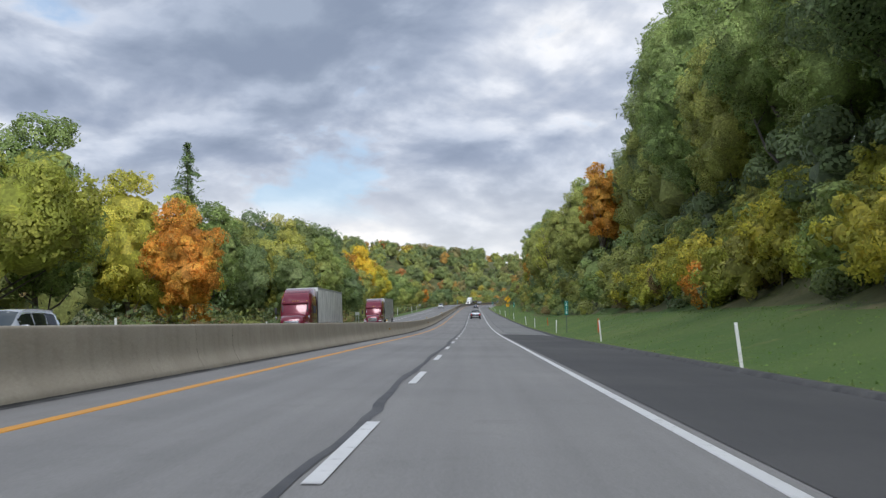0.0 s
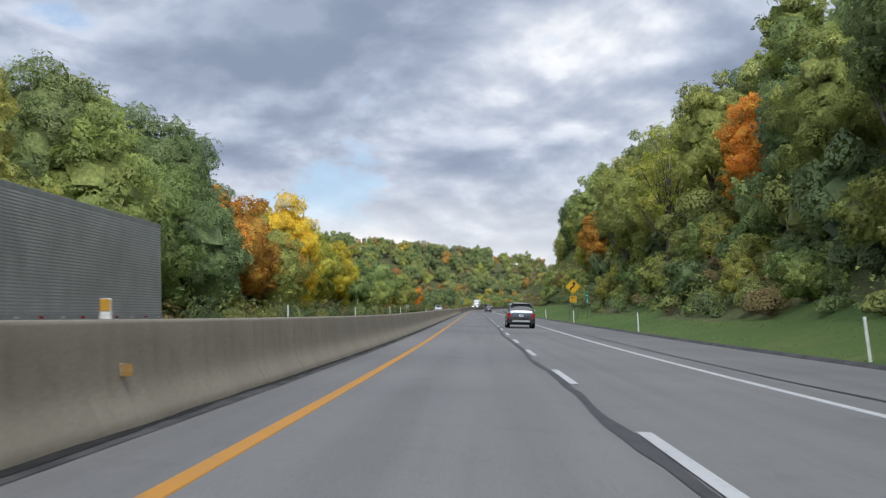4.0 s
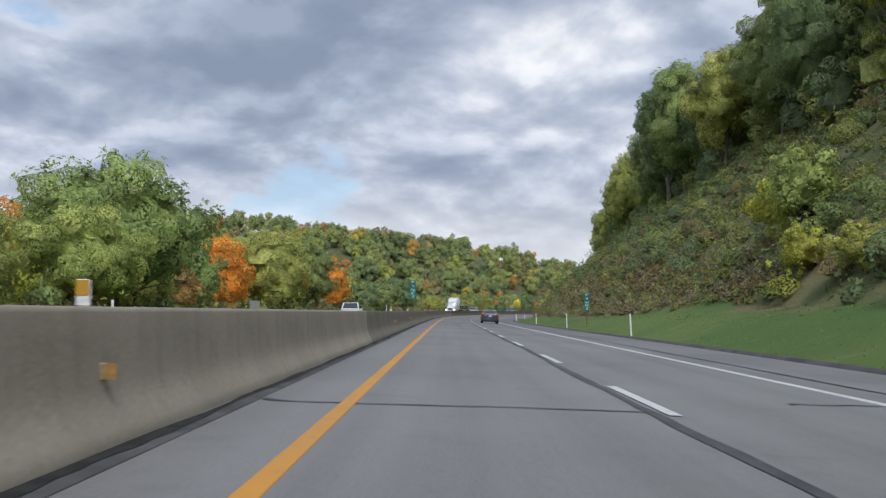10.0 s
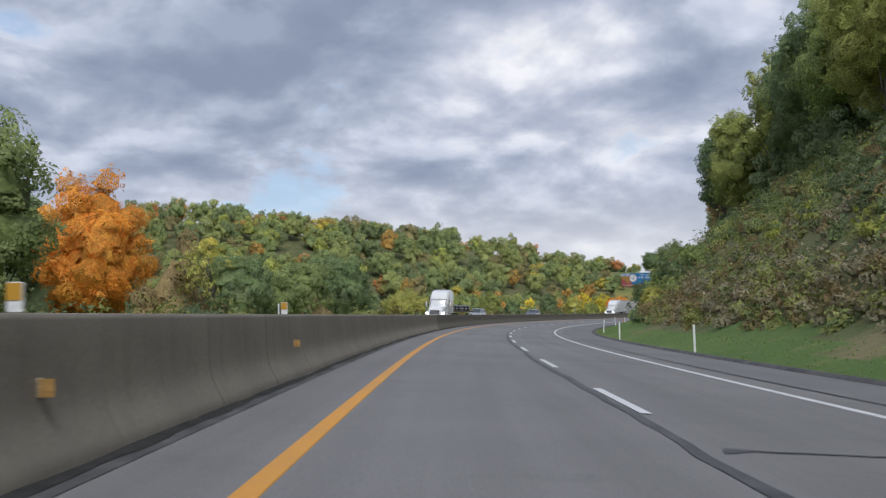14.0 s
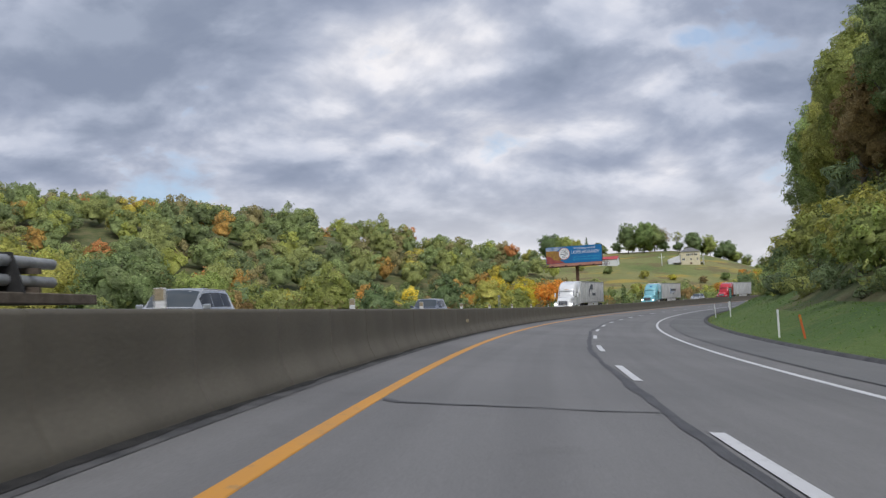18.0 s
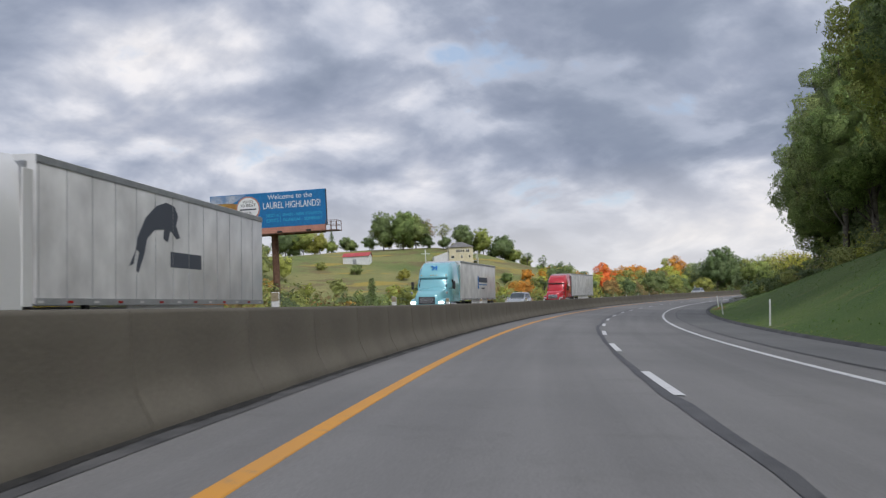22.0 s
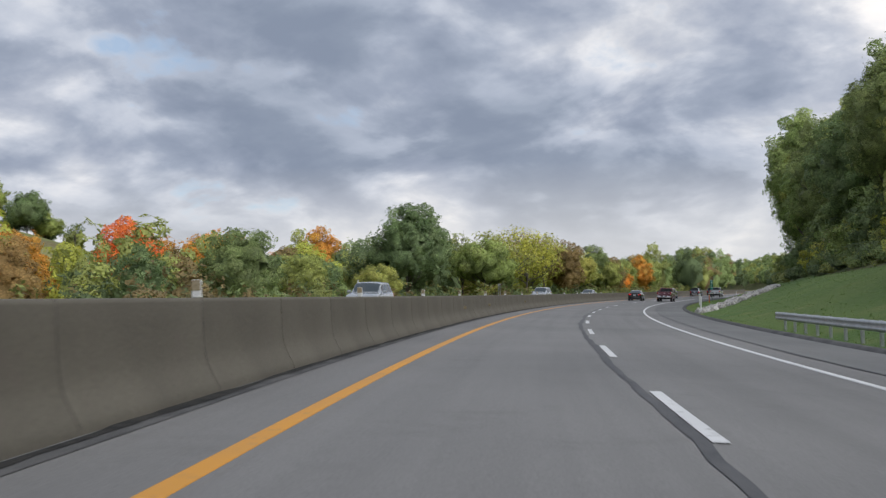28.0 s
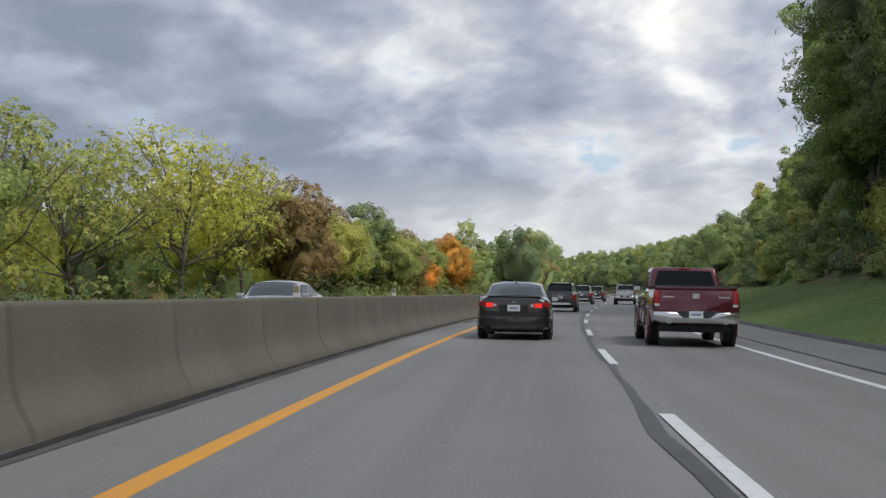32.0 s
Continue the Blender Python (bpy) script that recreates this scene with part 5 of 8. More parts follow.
def rim_mesh(r, w, spokes=5, out=1):
    bm = disc(r * 0.86, r, -w / 2, w / 2, 24)
    for k in range(spokes):
        for d in (-0.10, 0.10):
            a = 2 * math.pi * k / spokes + d
            c, s_ = math.cos(a), math.sin(a)
            q = []
            for rad, hw in ((r * 0.12, 0.024), (r * 0.88, 0.022)):
                for side in (-1, 1):
                    q.append((rad * c - side * hw * s_, rad * s_ + side * hw * c))
            x0, x1 = out * w * 0.38, out * w * 0.485
            vs = [bm.verts.new((x, *q[i])) for x in (x0, x1) for i in (0, 1, 3, 2)]
            for f in ((0, 1, 2, 3), (7, 6, 5, 4), (0, 4, 5, 1), (1, 5, 6, 2), (2, 6, 7, 3), (3, 7, 4, 0)):
                bm.faces.new([vs[i] for i in f])
    hub = bmesh.ops.create_cone(bm, cap_ends=True, segments=14, radius1=r * 0.2, radius2=r * 0.17, depth=w * 0.5)
    bmesh.ops.rotate(bm, verts=hub["verts"], cent=(0, 0, 0), matrix=Matrix.Rotation(radians(90), 3, "Y"))
    bmesh.ops.translate(bm, verts=hub["verts"], vec=(out * w * 0.22, 0, 0))
    return bm


def wheel(parent, x, y, r, w, rim=ALLOY, rim_r=0.70, spokes=5):
    """Tyre and rim at the car's side x, on the ground."""
    side = 1 if x > 0 else -1
    ty = part("wheel", disc(r * rim_r * 0.98, r, -w / 2, w / 2, 28), RUBBER, parent, "black rubber tyre", 40)
    ty.location = (x - side * w / 2, y, r)
    part("rim", rim_mesh(r * rim_r, w, spokes, side), rim, ty, "spoked metal rim", 35)
    return ty


def lerp3(a, b, t):
    return tuple(a[i] + (b[i] - a[i]) * t for i in range(3))


def patch(q, a0, a1, b0, b1, lift, taper=0.0):
    """A thin raised pane on the four-cornered face q (base start, base end, top end, top start)."""
    def at(a, b):
        return Vector(lerp3(lerp3(q[0], q[1], a), lerp3(q[3], q[2], a), b))
    p = [at(a0, b0), at(a1, b0), at(a1 - taper, b1), at(a0 + taper, b1)]
    n = (p[1] - p[0]).cross(p[3] - p[0]).normalized()
    mid = (p[0] + p[2]) / 2
    if n.dot(Vector((mid.x, mid.y, 0)) - Vector((0, 0, 0))) < 0:
        n = -n
    vs = [tuple(v - n * 0.02) for v in p] + [tuple(v + n * lift) for v in p]
    return hexa(vs, 0.006, 1)


def smooth_stations(st, n=46):
    """Rings between the given stations, eased with a monotone cubic."""
    st = np.array(st, float)
    y = st[:, 0]
    out = []
    q = np.unique(np.concatenate([y, np.linspace(y[0], y[-1], n)]))
    for j in range(1, st.shape[1]):
        v = st[:, j]
        d = np.diff(v) / np.diff(y)
        m = np.zeros(len(y))
        m[1:-1] = np.where(d[:-1] * d[1:] > 0, 2 * d[:-1] * d[1:] / (d[:-1] + d[1:] + 1e-12), 0)
        m[0], m[-1] = d[0], d[-1]
        i = np.clip(np.searchsorted(y, q) - 1, 0, len(y) - 2)
        h = y[i + 1] - y[i]
        x = (q - y[i]) / h
        out.append((1 + 2 * x) * (1 - x) ** 2 * v[i] + x * (1 - x) ** 2 * h * m[i] + x * x * (3 - 2 * x) * v[i + 1] + x * x * (x - 1) * h * m[i + 1])
    return np.column_stack([q] + out)


SHAPES = {
    # y, underside, belt, width (of half), top, width of the top, how far a cabin stands there
    "sedan": dict(hw=0.92, r=0.325, wb=(-1.36, 1.36), rear=(-1.74, -0.98), front=(0.36, 1.10), sides=((-1.42, -0.52), (-0.44, 0.62)), plate=0.80, st=[
        (-2.35, 0.44, 0.82, 0.76, 0.96, 0.60, 0), (-2.335, 0.36, 0.89, 0.84, 1.03, 0.60, 0), (-2.28, 0.30, 0.94, 0.91, 1.062, 0.60, 0), (-2.10, 0.25, 0.96, 0.965, 1.072, 0.60, 0), (-1.76, 0.22, 0.965, 0.99, 1.085, 0.62, 0), (-1.42, 0.21, 0.955, 1.0, 1.25, 0.67, 0.75),
        (-1.0, 0.20, 0.94, 1.0, 1.405, 0.67, 1), (-0.55, 0.20, 0.93, 1.0, 1.455, 0.68, 1), (0.0, 0.20, 0.92, 1.0, 1.46, 0.68, 1), (0.36, 0.20, 0.91, 1.0, 1.42, 0.68, 1), (0.78, 0.20, 0.90, 1.0, 1.21, 0.72, 0.85), (1.14, 0.20, 0.88, 0.995, 0.985, 0.66, 0), (1.6, 0.21, 0.82, 0.98, 0.91, 0.6, 0), (2.05, 0.24, 0.72, 0.92, 0.80, 0.6, 0), (2.26, 0.30, 0.62, 0.82, 0.69, 0.6, 0), (2.35, 0.40, 0.54, 0.66, 0.58, 0.6, 0)]),
    "suv": dict(hw=0.985, r=0.385, wb=(-1.47, 1.45), rear=(-2.42, -2.13), front=(0.50, 1.24), sides=((-1.98, -1.25), (-1.18, -0.28), (-0.20, 0.78)), plate=0.93, st=[
        (-2.50, 0.50, 0.92, 0.84, 1.03, 0.74, 0), (-2.475, 0.44, 1.02, 0.92, 1.10, 0.74, 0.2), (-2.42, 0.38, 1.08, 0.955, 1.20, 0.76, 0.6), (-2.12, 0.30, 1.10, 0.985, 1.665, 0.70, 1), (-1.85, 0.28, 1.10, 1.0, 1.72, 0.71, 1), (-0.8, 0.26, 1.09, 1.0, 1.755, 0.72, 1),
        (0.1, 0.26, 1.08, 1.0, 1.735, 0.72, 1), (0.50, 0.26, 1.08, 1.0, 1.68, 0.71, 1), (0.95, 0.26, 1.06, 1.0, 1.38, 0.74, 0.9), (1.28, 0.26, 1.04, 1.0, 1.13, 0.7, 0), (1.9, 0.27, 0.98, 0.985, 1.06, 0.65, 0), (2.28, 0.32, 0.88, 0.93, 0.96, 0.6, 0), (2.45, 0.40, 0.74, 0.82, 0.82, 0.6, 0), (2.5, 0.46, 0.64, 0.70, 0.70, 0.6, 0)]),
}


class Shell:
    """A car's skin: rings of points that panes and lamps can follow."""

    def __init__(self, spec):
        self.hw = spec["hw"]
        self.st = smooth_stations(spec["st"])
        self.rings = [self.ring(row) for row in self.st]

    def ring(self, row):
        y, z0, zb, k, zt, ct, c = row
        w = self.hw * k
        c = min(max(c, 0.0), 1.0)
        zm = z0 + (zb - z0) * 0.52
        low = [(0.0, z0), (w * 0.84, z0), (w * 0.95, z0 + 0.05), (w * 0.995, z0 + 0.5 * (zm - z0)), (w, zm), (w * 0.985, zb - 0.07), (w * 0.945, zb)]
        te = self.hw * ct * (0.55 + 0.45 * min(1.0, k + 0.05))
        cab = [(w * 0.925 + (te - w * 0.925) * 0.07, zb + (zt - zb) * 0.07), (w * 0.925 + (te - w * 0.925) * 0.86, zb + (zt - zb) * 0.84), (te, zt - 0.055), (te * 0.6, zt - 0.008), (0.0, zt)]
        flat = [(w * 0.90, zb + (zt - zb) * 0.45), (w * 0.82, zb + (zt - zb) * 0.78), (w * 0.70, zt - 0.012), (w * 0.40, zt - 0.003), (0.0, zt)]
        return [(x, y, z) for x, z in low] + [tuple(a + (b - a) * c for a, b in zip((f[0], y, f[1]), (g[0], y, g[1]))) for f, g in zip(flat, cab)]

    def at(self, y, row):
        """A point of the right half at y and at the (fractional) place round the ring."""
        i = int(np.clip(np.searchsorted(self.st[:, 0], y) - 1, 0, len(self.rings) - 2))
        t = (y - self.st[i, 0]) / (self.st[i + 1, 0] - self.st[i, 0])
        k = int(min(math.floor(row), 10))
        f = row - k
        p = [Vector(self.rings[j][k]).lerp(Vector(self.rings[j][k + 1]), f) for j in (i, i + 1)]
        return p[0].lerp(p[1], t)

    def xz(self, y, z):
        """Half width of the skin at y, at the height z."""
        for k in np.linspace(2.5, 9.0, 60):
            p = self.at(y, k)
            if p.z >= z:
                break
        return p.x

    def wrap(self, sd, inner, back, low, high, lift=0.012):
        """A lamp that wraps from the rear face round the corner; low and high along its length."""
        y0 = self.st[0, 0]
        zm = (low[1] + high[1]) / 2
        xr = self.xz(y0 + 0.002, zm)
        pts = [(inner + (xr - inner) * f, y0) for f in (0, 0.35, 0.7)] + [(self.xz(y, zm), y) for y in np.linspace(y0 + 0.002, y0 + back, 9)]
        pts = [Vector(p) for p in pts]
        acc = [0.0]
        for a, b in zip(pts, pts[1:]):
            acc.append(acc[-1] + (b - a).length)
        rings = []
        for i, p in enumerate(pts):
            t = (pts[min(i + 1, len(pts) - 1)] - pts[max(i - 1, 0)]).normalized()
            n = Vector((t.y, -t.x))
            f = acc[i] / acc[-1]
            lo, hi = (float(np.interp(f, (0, 0.45, 1), q)) for q in (low, high))
            o, q = p + n * lift, p - n * 0.04
            rings.append([(sd * o.x, o.y, lo + 0.012), (sd * (o.x + n.x * 0.004), o.y + n.y * 0.004, (lo + hi) / 2), (sd * o.x, o.y, hi - 0.012), (sd * q.x, q.y, hi), (sd * q.x, q.y, lo)])
        return loft(rings)

    def body(self):
        full = [[p for p in r] + [(-x, y, z) for x, y, z in r[-2:0:-1]] for r in self.rings]
        return loft(full)

    def pane(self, ys, rows_, side, lift=0.007, both=False):
        """A pane that follows the skin: ys from rear to front, rows round the ring; both: across the middle."""
        bm = bmesh.new()
        grid = []
        for y in ys:
            line = [self.at(y, r) for r in rows_]
            if both:
                line = line + [Vector((-p.x, p.y, p.z)) for p in line[-2::-1]]
            else:
                line = [Vector((p.x * side, p.y, p.z)) for p in line]
            grid.append(line)
        n, m = len(grid), len(grid[0])
        mid = grid[n // 2][m // 2]
        nrm = (grid[-1][m // 2] - grid[0][m // 2]).cross(grid[n // 2][-1] - grid[n // 2][0]).normalized()
        if nrm.dot(mid - Vector((0, 0, 0.6))) < 0:
            nrm = -nrm
        top = [[bm.verts.new(p + nrm * lift) for p in line] for line in grid]
        bot = [[bm.verts.new(p - nrm * 0.015) for p in line] for line in grid]
        for i in range(n - 1):
            for j in range(m - 1):
                bm.faces.new((top[i][j], top[i + 1][j], top[i + 1][j + 1], top[i][j + 1]))
                bm.faces.new((bot[i][j], bot[i][j + 1], bot[i + 1][j + 1], bot[i + 1][j]))
        for i in range(n - 1):
            bm.faces.new((top[i][0], bot[i][0], bot[i + 1][0], top[i + 1][0]))
            bm.faces.new((top[i][-1], top[i + 1][-1], bot[i + 1][-1], bot[i][-1]))
        for j in range(m - 1):
            bm.faces.new((top[0][j], top[0][j + 1], bot[0][j + 1], bot[0][j]))
            bm.faces.new((top[-1][j], bot[-1][j], bot[-1][j + 1], top[-1][j + 1]))
        return bm


def arch_ring(r0, r1, x0, x1, n=18):
    """The lip of a wheel arch: the upper part of a ring round the x axis."""
    rings = []
    for k in range(n + 1):
        a = radians(-22) + radians(224) * k / n
        c, s_ = math.cos(a), math.sin(a)
        rings.append([(x, r * c, r * s_) for x, r in ((x0, r0), (x1, r0), (x1 * 0.999, r0 + 0.6 * (r1 - r0)), (x0, r1))])
    return loft(rings)


def car(m, kind, body_mat, label, category, group, lit_tail=False, front=False):
    """A car, SUV or pickup at the pose m; forward is +y, the origin under its middle."""
    if kind == "pickup":
        return pickup(m, body_mat, label, category, group)
    sp = SHAPES[kind]
    sh = Shell(sp)
    hw, r = sp["hw"], sp["r"]
    yr, yf = sh.st[0, 0], sh.st[-1, 0]
    root = tagged(new("car" if kind == "sedan" else "suv"), label, category, group)
    root.matrix_basis = m
    part("body", sh.body(), body_mat, root, smooth=55)
    ly = np.linspace
    part("rear_window", sh.pane(ly(sp["rear"][0] + 0.02, sp["rear"][1] - 0.02, 7), (8.75, 9.1, 9.6, 10.2, 11.0), 1, 0.008, True), CLEARG if kind == "sedan" else GLASS, root, "dark rear window glass", 60)
    part("windscreen", sh.pane(ly(sp["front"][0] + 0.02, sp["front"][1] - 0.04, 7), (8.9, 9.2, 9.6, 10.2, 11.0), 1, 0.008, True), CLEARG, root, "windscreen glass", 60)
    for sd in (-1, 1):
        for y0, y1 in sp["sides"]:
            part("side_window", sh.pane(ly(y0, y1, 6), (7.05, 7.4, 7.9), sd, 0.006), GLASS, root, "dark side window glass", 60)
        y0, y1 = sp["sides"][0][0] - 0.08, sp["sides"][-1][1] + 0.06
        part("window_trim", sh.pane(ly(y0, y1, 10), (6.72, 7.02), sd, 0.012), CHROME, root, "thin chrome window trim", 60)
        part("window_trim", sh.pane(ly(y0 + 0.06, y1 - 0.05, 10), (7.9, 8.12), sd, 0.011), CHROME, root, "thin chrome window trim", 60)
        for yy in (sp["sides"][-1][0] + 0.08, sp["sides"][-2][0] + 0.05):
            p = sh.at(yy, 5.2)
            part("door_handle", box(sd * p.x - 0.012, sd * p.x + 0.012 + 0.012 * sd, yy - 0.10, yy + 0.10, p.z - 0.02, p.z + 0.02, 0.008, 1), CHROME if kind == "suv" else body_mat, root)
        for yy in (sp["sides"][-1][0] - 0.04, sp["sides"][-1][1] + 0.12, sp["sides"][-2][0] - 0.02):
            part("door_seam", sh.pane((yy - 0.006, yy + 0.006), (2.6, 4.0, 5.0, 6.5), sd, 0.002), BLACKP, root, "dark door seam")
        # lamps
        if kind == "sedan":
            inn = part("tail_lamp", sh.wrap(sd, 0.40, 0.40, (0.80, 0.775, 0.86), (0.90, 0.955, 0.90)), LAMPR, root, "red tail lamp", 60)
            if lit_tail:
                part("lit_lens", box(sd * 0.60 - 0.085, sd * 0.60 + 0.085, yr - 0.022, yr - 0.008, 0.80, 0.90, 0.006, 1), BRAKE, inn, "lit red tail lamp lens")
            part("reversing_lamp", box(sd * 0.46 - 0.05, sd * 0.46 + 0.03, yr - 0.020, yr - 0.008, 0.82, 0.88, 0.005, 1), LAMPW, inn, "white reversing lamp")
        else:
            part("tail_lamp", sh.pane(ly(yr + 0.004, yr + 0.17, 8), (3.9, 4.5, 5.2, 6.2), sd, 0.010), LAMPR, root, "tall red tail lamp", 60)
            part("inner_lamp", sh.wrap(sd, 0.70, 0.10, (0.80, 0.79, 0.80), (1.02, 1.02, 1.02)), LAMPR, root, "red inner tail lamp", 60)
            part("rear_reflector", box(sd * 0.72 - 0.15, sd * 0.72 + 0.13, yr - 0.075, yr, 0.655, 0.70, 0.01, 1), LAMPR, root, "red bumper reflector")
            part("roof_rail", sh.pane(ly(-1.9, 0.25, 8), (8.97, 9.07), sd, 0.022), ALLOY, root, "silver roof rail", 60)
            part("sill_trim", sh.pane(ly(-0.95, 0.9, 5), (2.2, 2.6), sd, 0.014), CHROME, root, "chrome lower door strip", 60)
        part("lower_cladding", sh.pane(ly(sp["wb"][0] + r + 0.1, sp["wb"][1] - r - 0.1, 5), (1.2, 2.0, 2.3), sd, 0.008), BLACKP, root, "black lower sill", 60)
        part("headlamp", sh.pane(ly(yf - 0.42, yf - 0.03, 7), (4.4, 5.0, 5.8), sd, 0.010), HEADL if front else LAMPW, root, "headlamp", 60)
        pm = sh.at(sp["front"][1] - 0.38, 6.6)
        mir = part("wing_mirror", box(sd * (pm.x + 0.13) - 0.11, sd * (pm.x + 0.13) + 0.11, pm.y - 0.06, pm.y + 0.07, pm.z + 0.0, pm.z + 0.16, 0.04, 3), body_mat, root, smooth=50)
        part("mirror_glass", box(sd * (pm.x + 0.13) - 0.085, sd * (pm.x + 0.13) + 0.085, pm.y - 0.066, pm.y - 0.058, pm.z + 0.03, pm.z + 0.135), CHROME, mir, "mirror glass")
        for wy in sp["wb"]:
            k = sh.at(wy, 3.0).x
            part("wheel_arch", disc(0.0, r + 0.052, min(sd * (k - 0.10), sd * (hw + 0.003)), max(sd * (k - 0.10), sd * (hw + 0.003)), 28), BLACKP, root, "black wheel well", 50).location = (0, wy, r + 0.012)
            part("arch_lip", arch_ring(r + 0.045, r + 0.10, sd * (hw - 0.03), sd * (hw + 0.014)), body_mat, root, smooth=50).location = (0, wy, r + 0.012)
            wheel(root, sd * (hw + 0.012), wy, r, 0.235)
    # rear end
    if kind == "sedan":
        part("boot_spoiler", box(-hw * 0.74, hw * 0.74, yr + 0.03, yr + 0.17, 1.055, 1.085, 0.012), body_mat, root, smooth=50)
        part("boot_seam", box(-hw * 0.66, hw * 0.66, yr - 0.004, yr + 0.02, 0.592, 0.602), BLACKP, root, "dark boot lid seam")
        part("rear_bumper", loft([[(x * kx, yr + dy, z) for x, z in ((-1, 0.33), (-1, 0.50), (-0.97, 0.575), (0.97, 0.575), (1, 0.50), (1, 0.33))] for kx, dy in ((hw * 0.80, -0.045), (hw * 0.88, -0.02), (hw * 0.95, 0.10), (hw * 0.985, 0.34))]), body_mat, root, smooth=60)
        part("bumper_insert", box(-hw * 0.62, hw * 0.62, yr - 0.05, yr + 0.05, 0.26, 0.36, 0.02, 1), BLACKP, root, "black lower bumper insert")
        part("plate_recess", box(-0.36, 0.36, yr - 0.006, yr + 0.02, 0.69, 0.875, 0.02, 1), body_mat, root)
        py = yr - 0.010
        pz = 0.785
    else:
        part("rear_bumper", loft([[(x * kx, yr + dy, z) for x, z in ((-1, 0.42), (-1, 0.66), (-0.97, 0.73), (0.97, 0.73), (1, 0.66), (1, 0.42))] for kx, dy in ((hw * 0.86, -0.065), (hw * 0.93, -0.04), (hw * 0.985, 0.12), (hw * 1.005, 0.5))]), BLACKP, root, "black lower bumper", 60)
        part("skid_plate", loft([[(x * kx, yr + dy, z) for x, z in ((-1, 0.43), (-0.9, 0.555), (0.9, 0.555), (1, 0.43))] for kx, dy in ((0.60, -0.095), (0.66, -0.05))]), ALLOY, root, "silver skid plate", 40)
        part("roof_spoiler", box(-hw * 0.66, hw * 0.66, -2.20, -1.86, 1.665, 1.715, 0.02), body_mat, root, smooth=50)
        part("wiper", box(0.02, 0.40, yr + 0.10, yr + 0.12, 1.205, 1.225, 0.004, 1), BLACKP, root)
        part("lettering_bar", box(-0.5, 0.5, yr - 0.004, yr + 0.05, 0.985, 1.0), CHROME, root, "row of chrome letters as a bar")
        part("tailgate_seam", box(-hw * 0.78, hw * 0.78, yr - 0.003, yr + 0.02, 0.755, 0.765), BLACKP, root)
        py = yr - 0.012
        pz = 0.87
    pl = part("number_plate", box(-0.155, 0.155, py - 0.008, py + 0.02, pz - 0.078, pz + 0.078), PLATE, root, "pale number plate")
    part("plate_bar", box(-0.11, 0.11, py - 0.011, py - 0.006, pz - 0.024, pz + 0.024), PLATEBAR, pl, "dark bar in place of writing")
    part("badge", box(-0.05, 0.05, yr - 0.004, yr + 0.06, 0.915 if kind == "sedan" else 1.02, 0.955 if kind == "sedan" else 1.06, 0.015, 1), CHROME, root, "small chrome badge shape")
    ytop, ztop = (-0.9, 1.40) if kind == "sedan" else (-1.8, 1.725)
    part("antenna", hexa([(-0.02, ytop - 0.05, ztop), (0.02, ytop - 0.05, ztop), (0.02, ytop + 0.1, ztop), (-0.02, ytop + 0.1, ztop), (-0.006, ytop - 0.06, ztop + 0.085), (0.006, ytop - 0.06, ztop + 0.085), (0.006, ytop - 0.03, ztop + 0.085), (-0.006, ytop - 0.03, ztop + 0.085)]), BLACKP, root)
    part("grille", box(-hw * 0.42, hw * 0.42, yf - 0.05, yf + 0.012, 0.44, 0.60, 0.02, 1), BLACKP, root, "black front grille")
    part("underbody", box(-hw * 0.80, hw * 0.80, yr + 0.3, yf - 0.4, sh.st[10, 1] - 0.04, sh.st[10, 1] + 0.12), BLACKP, root, "dark underbody")
    return root


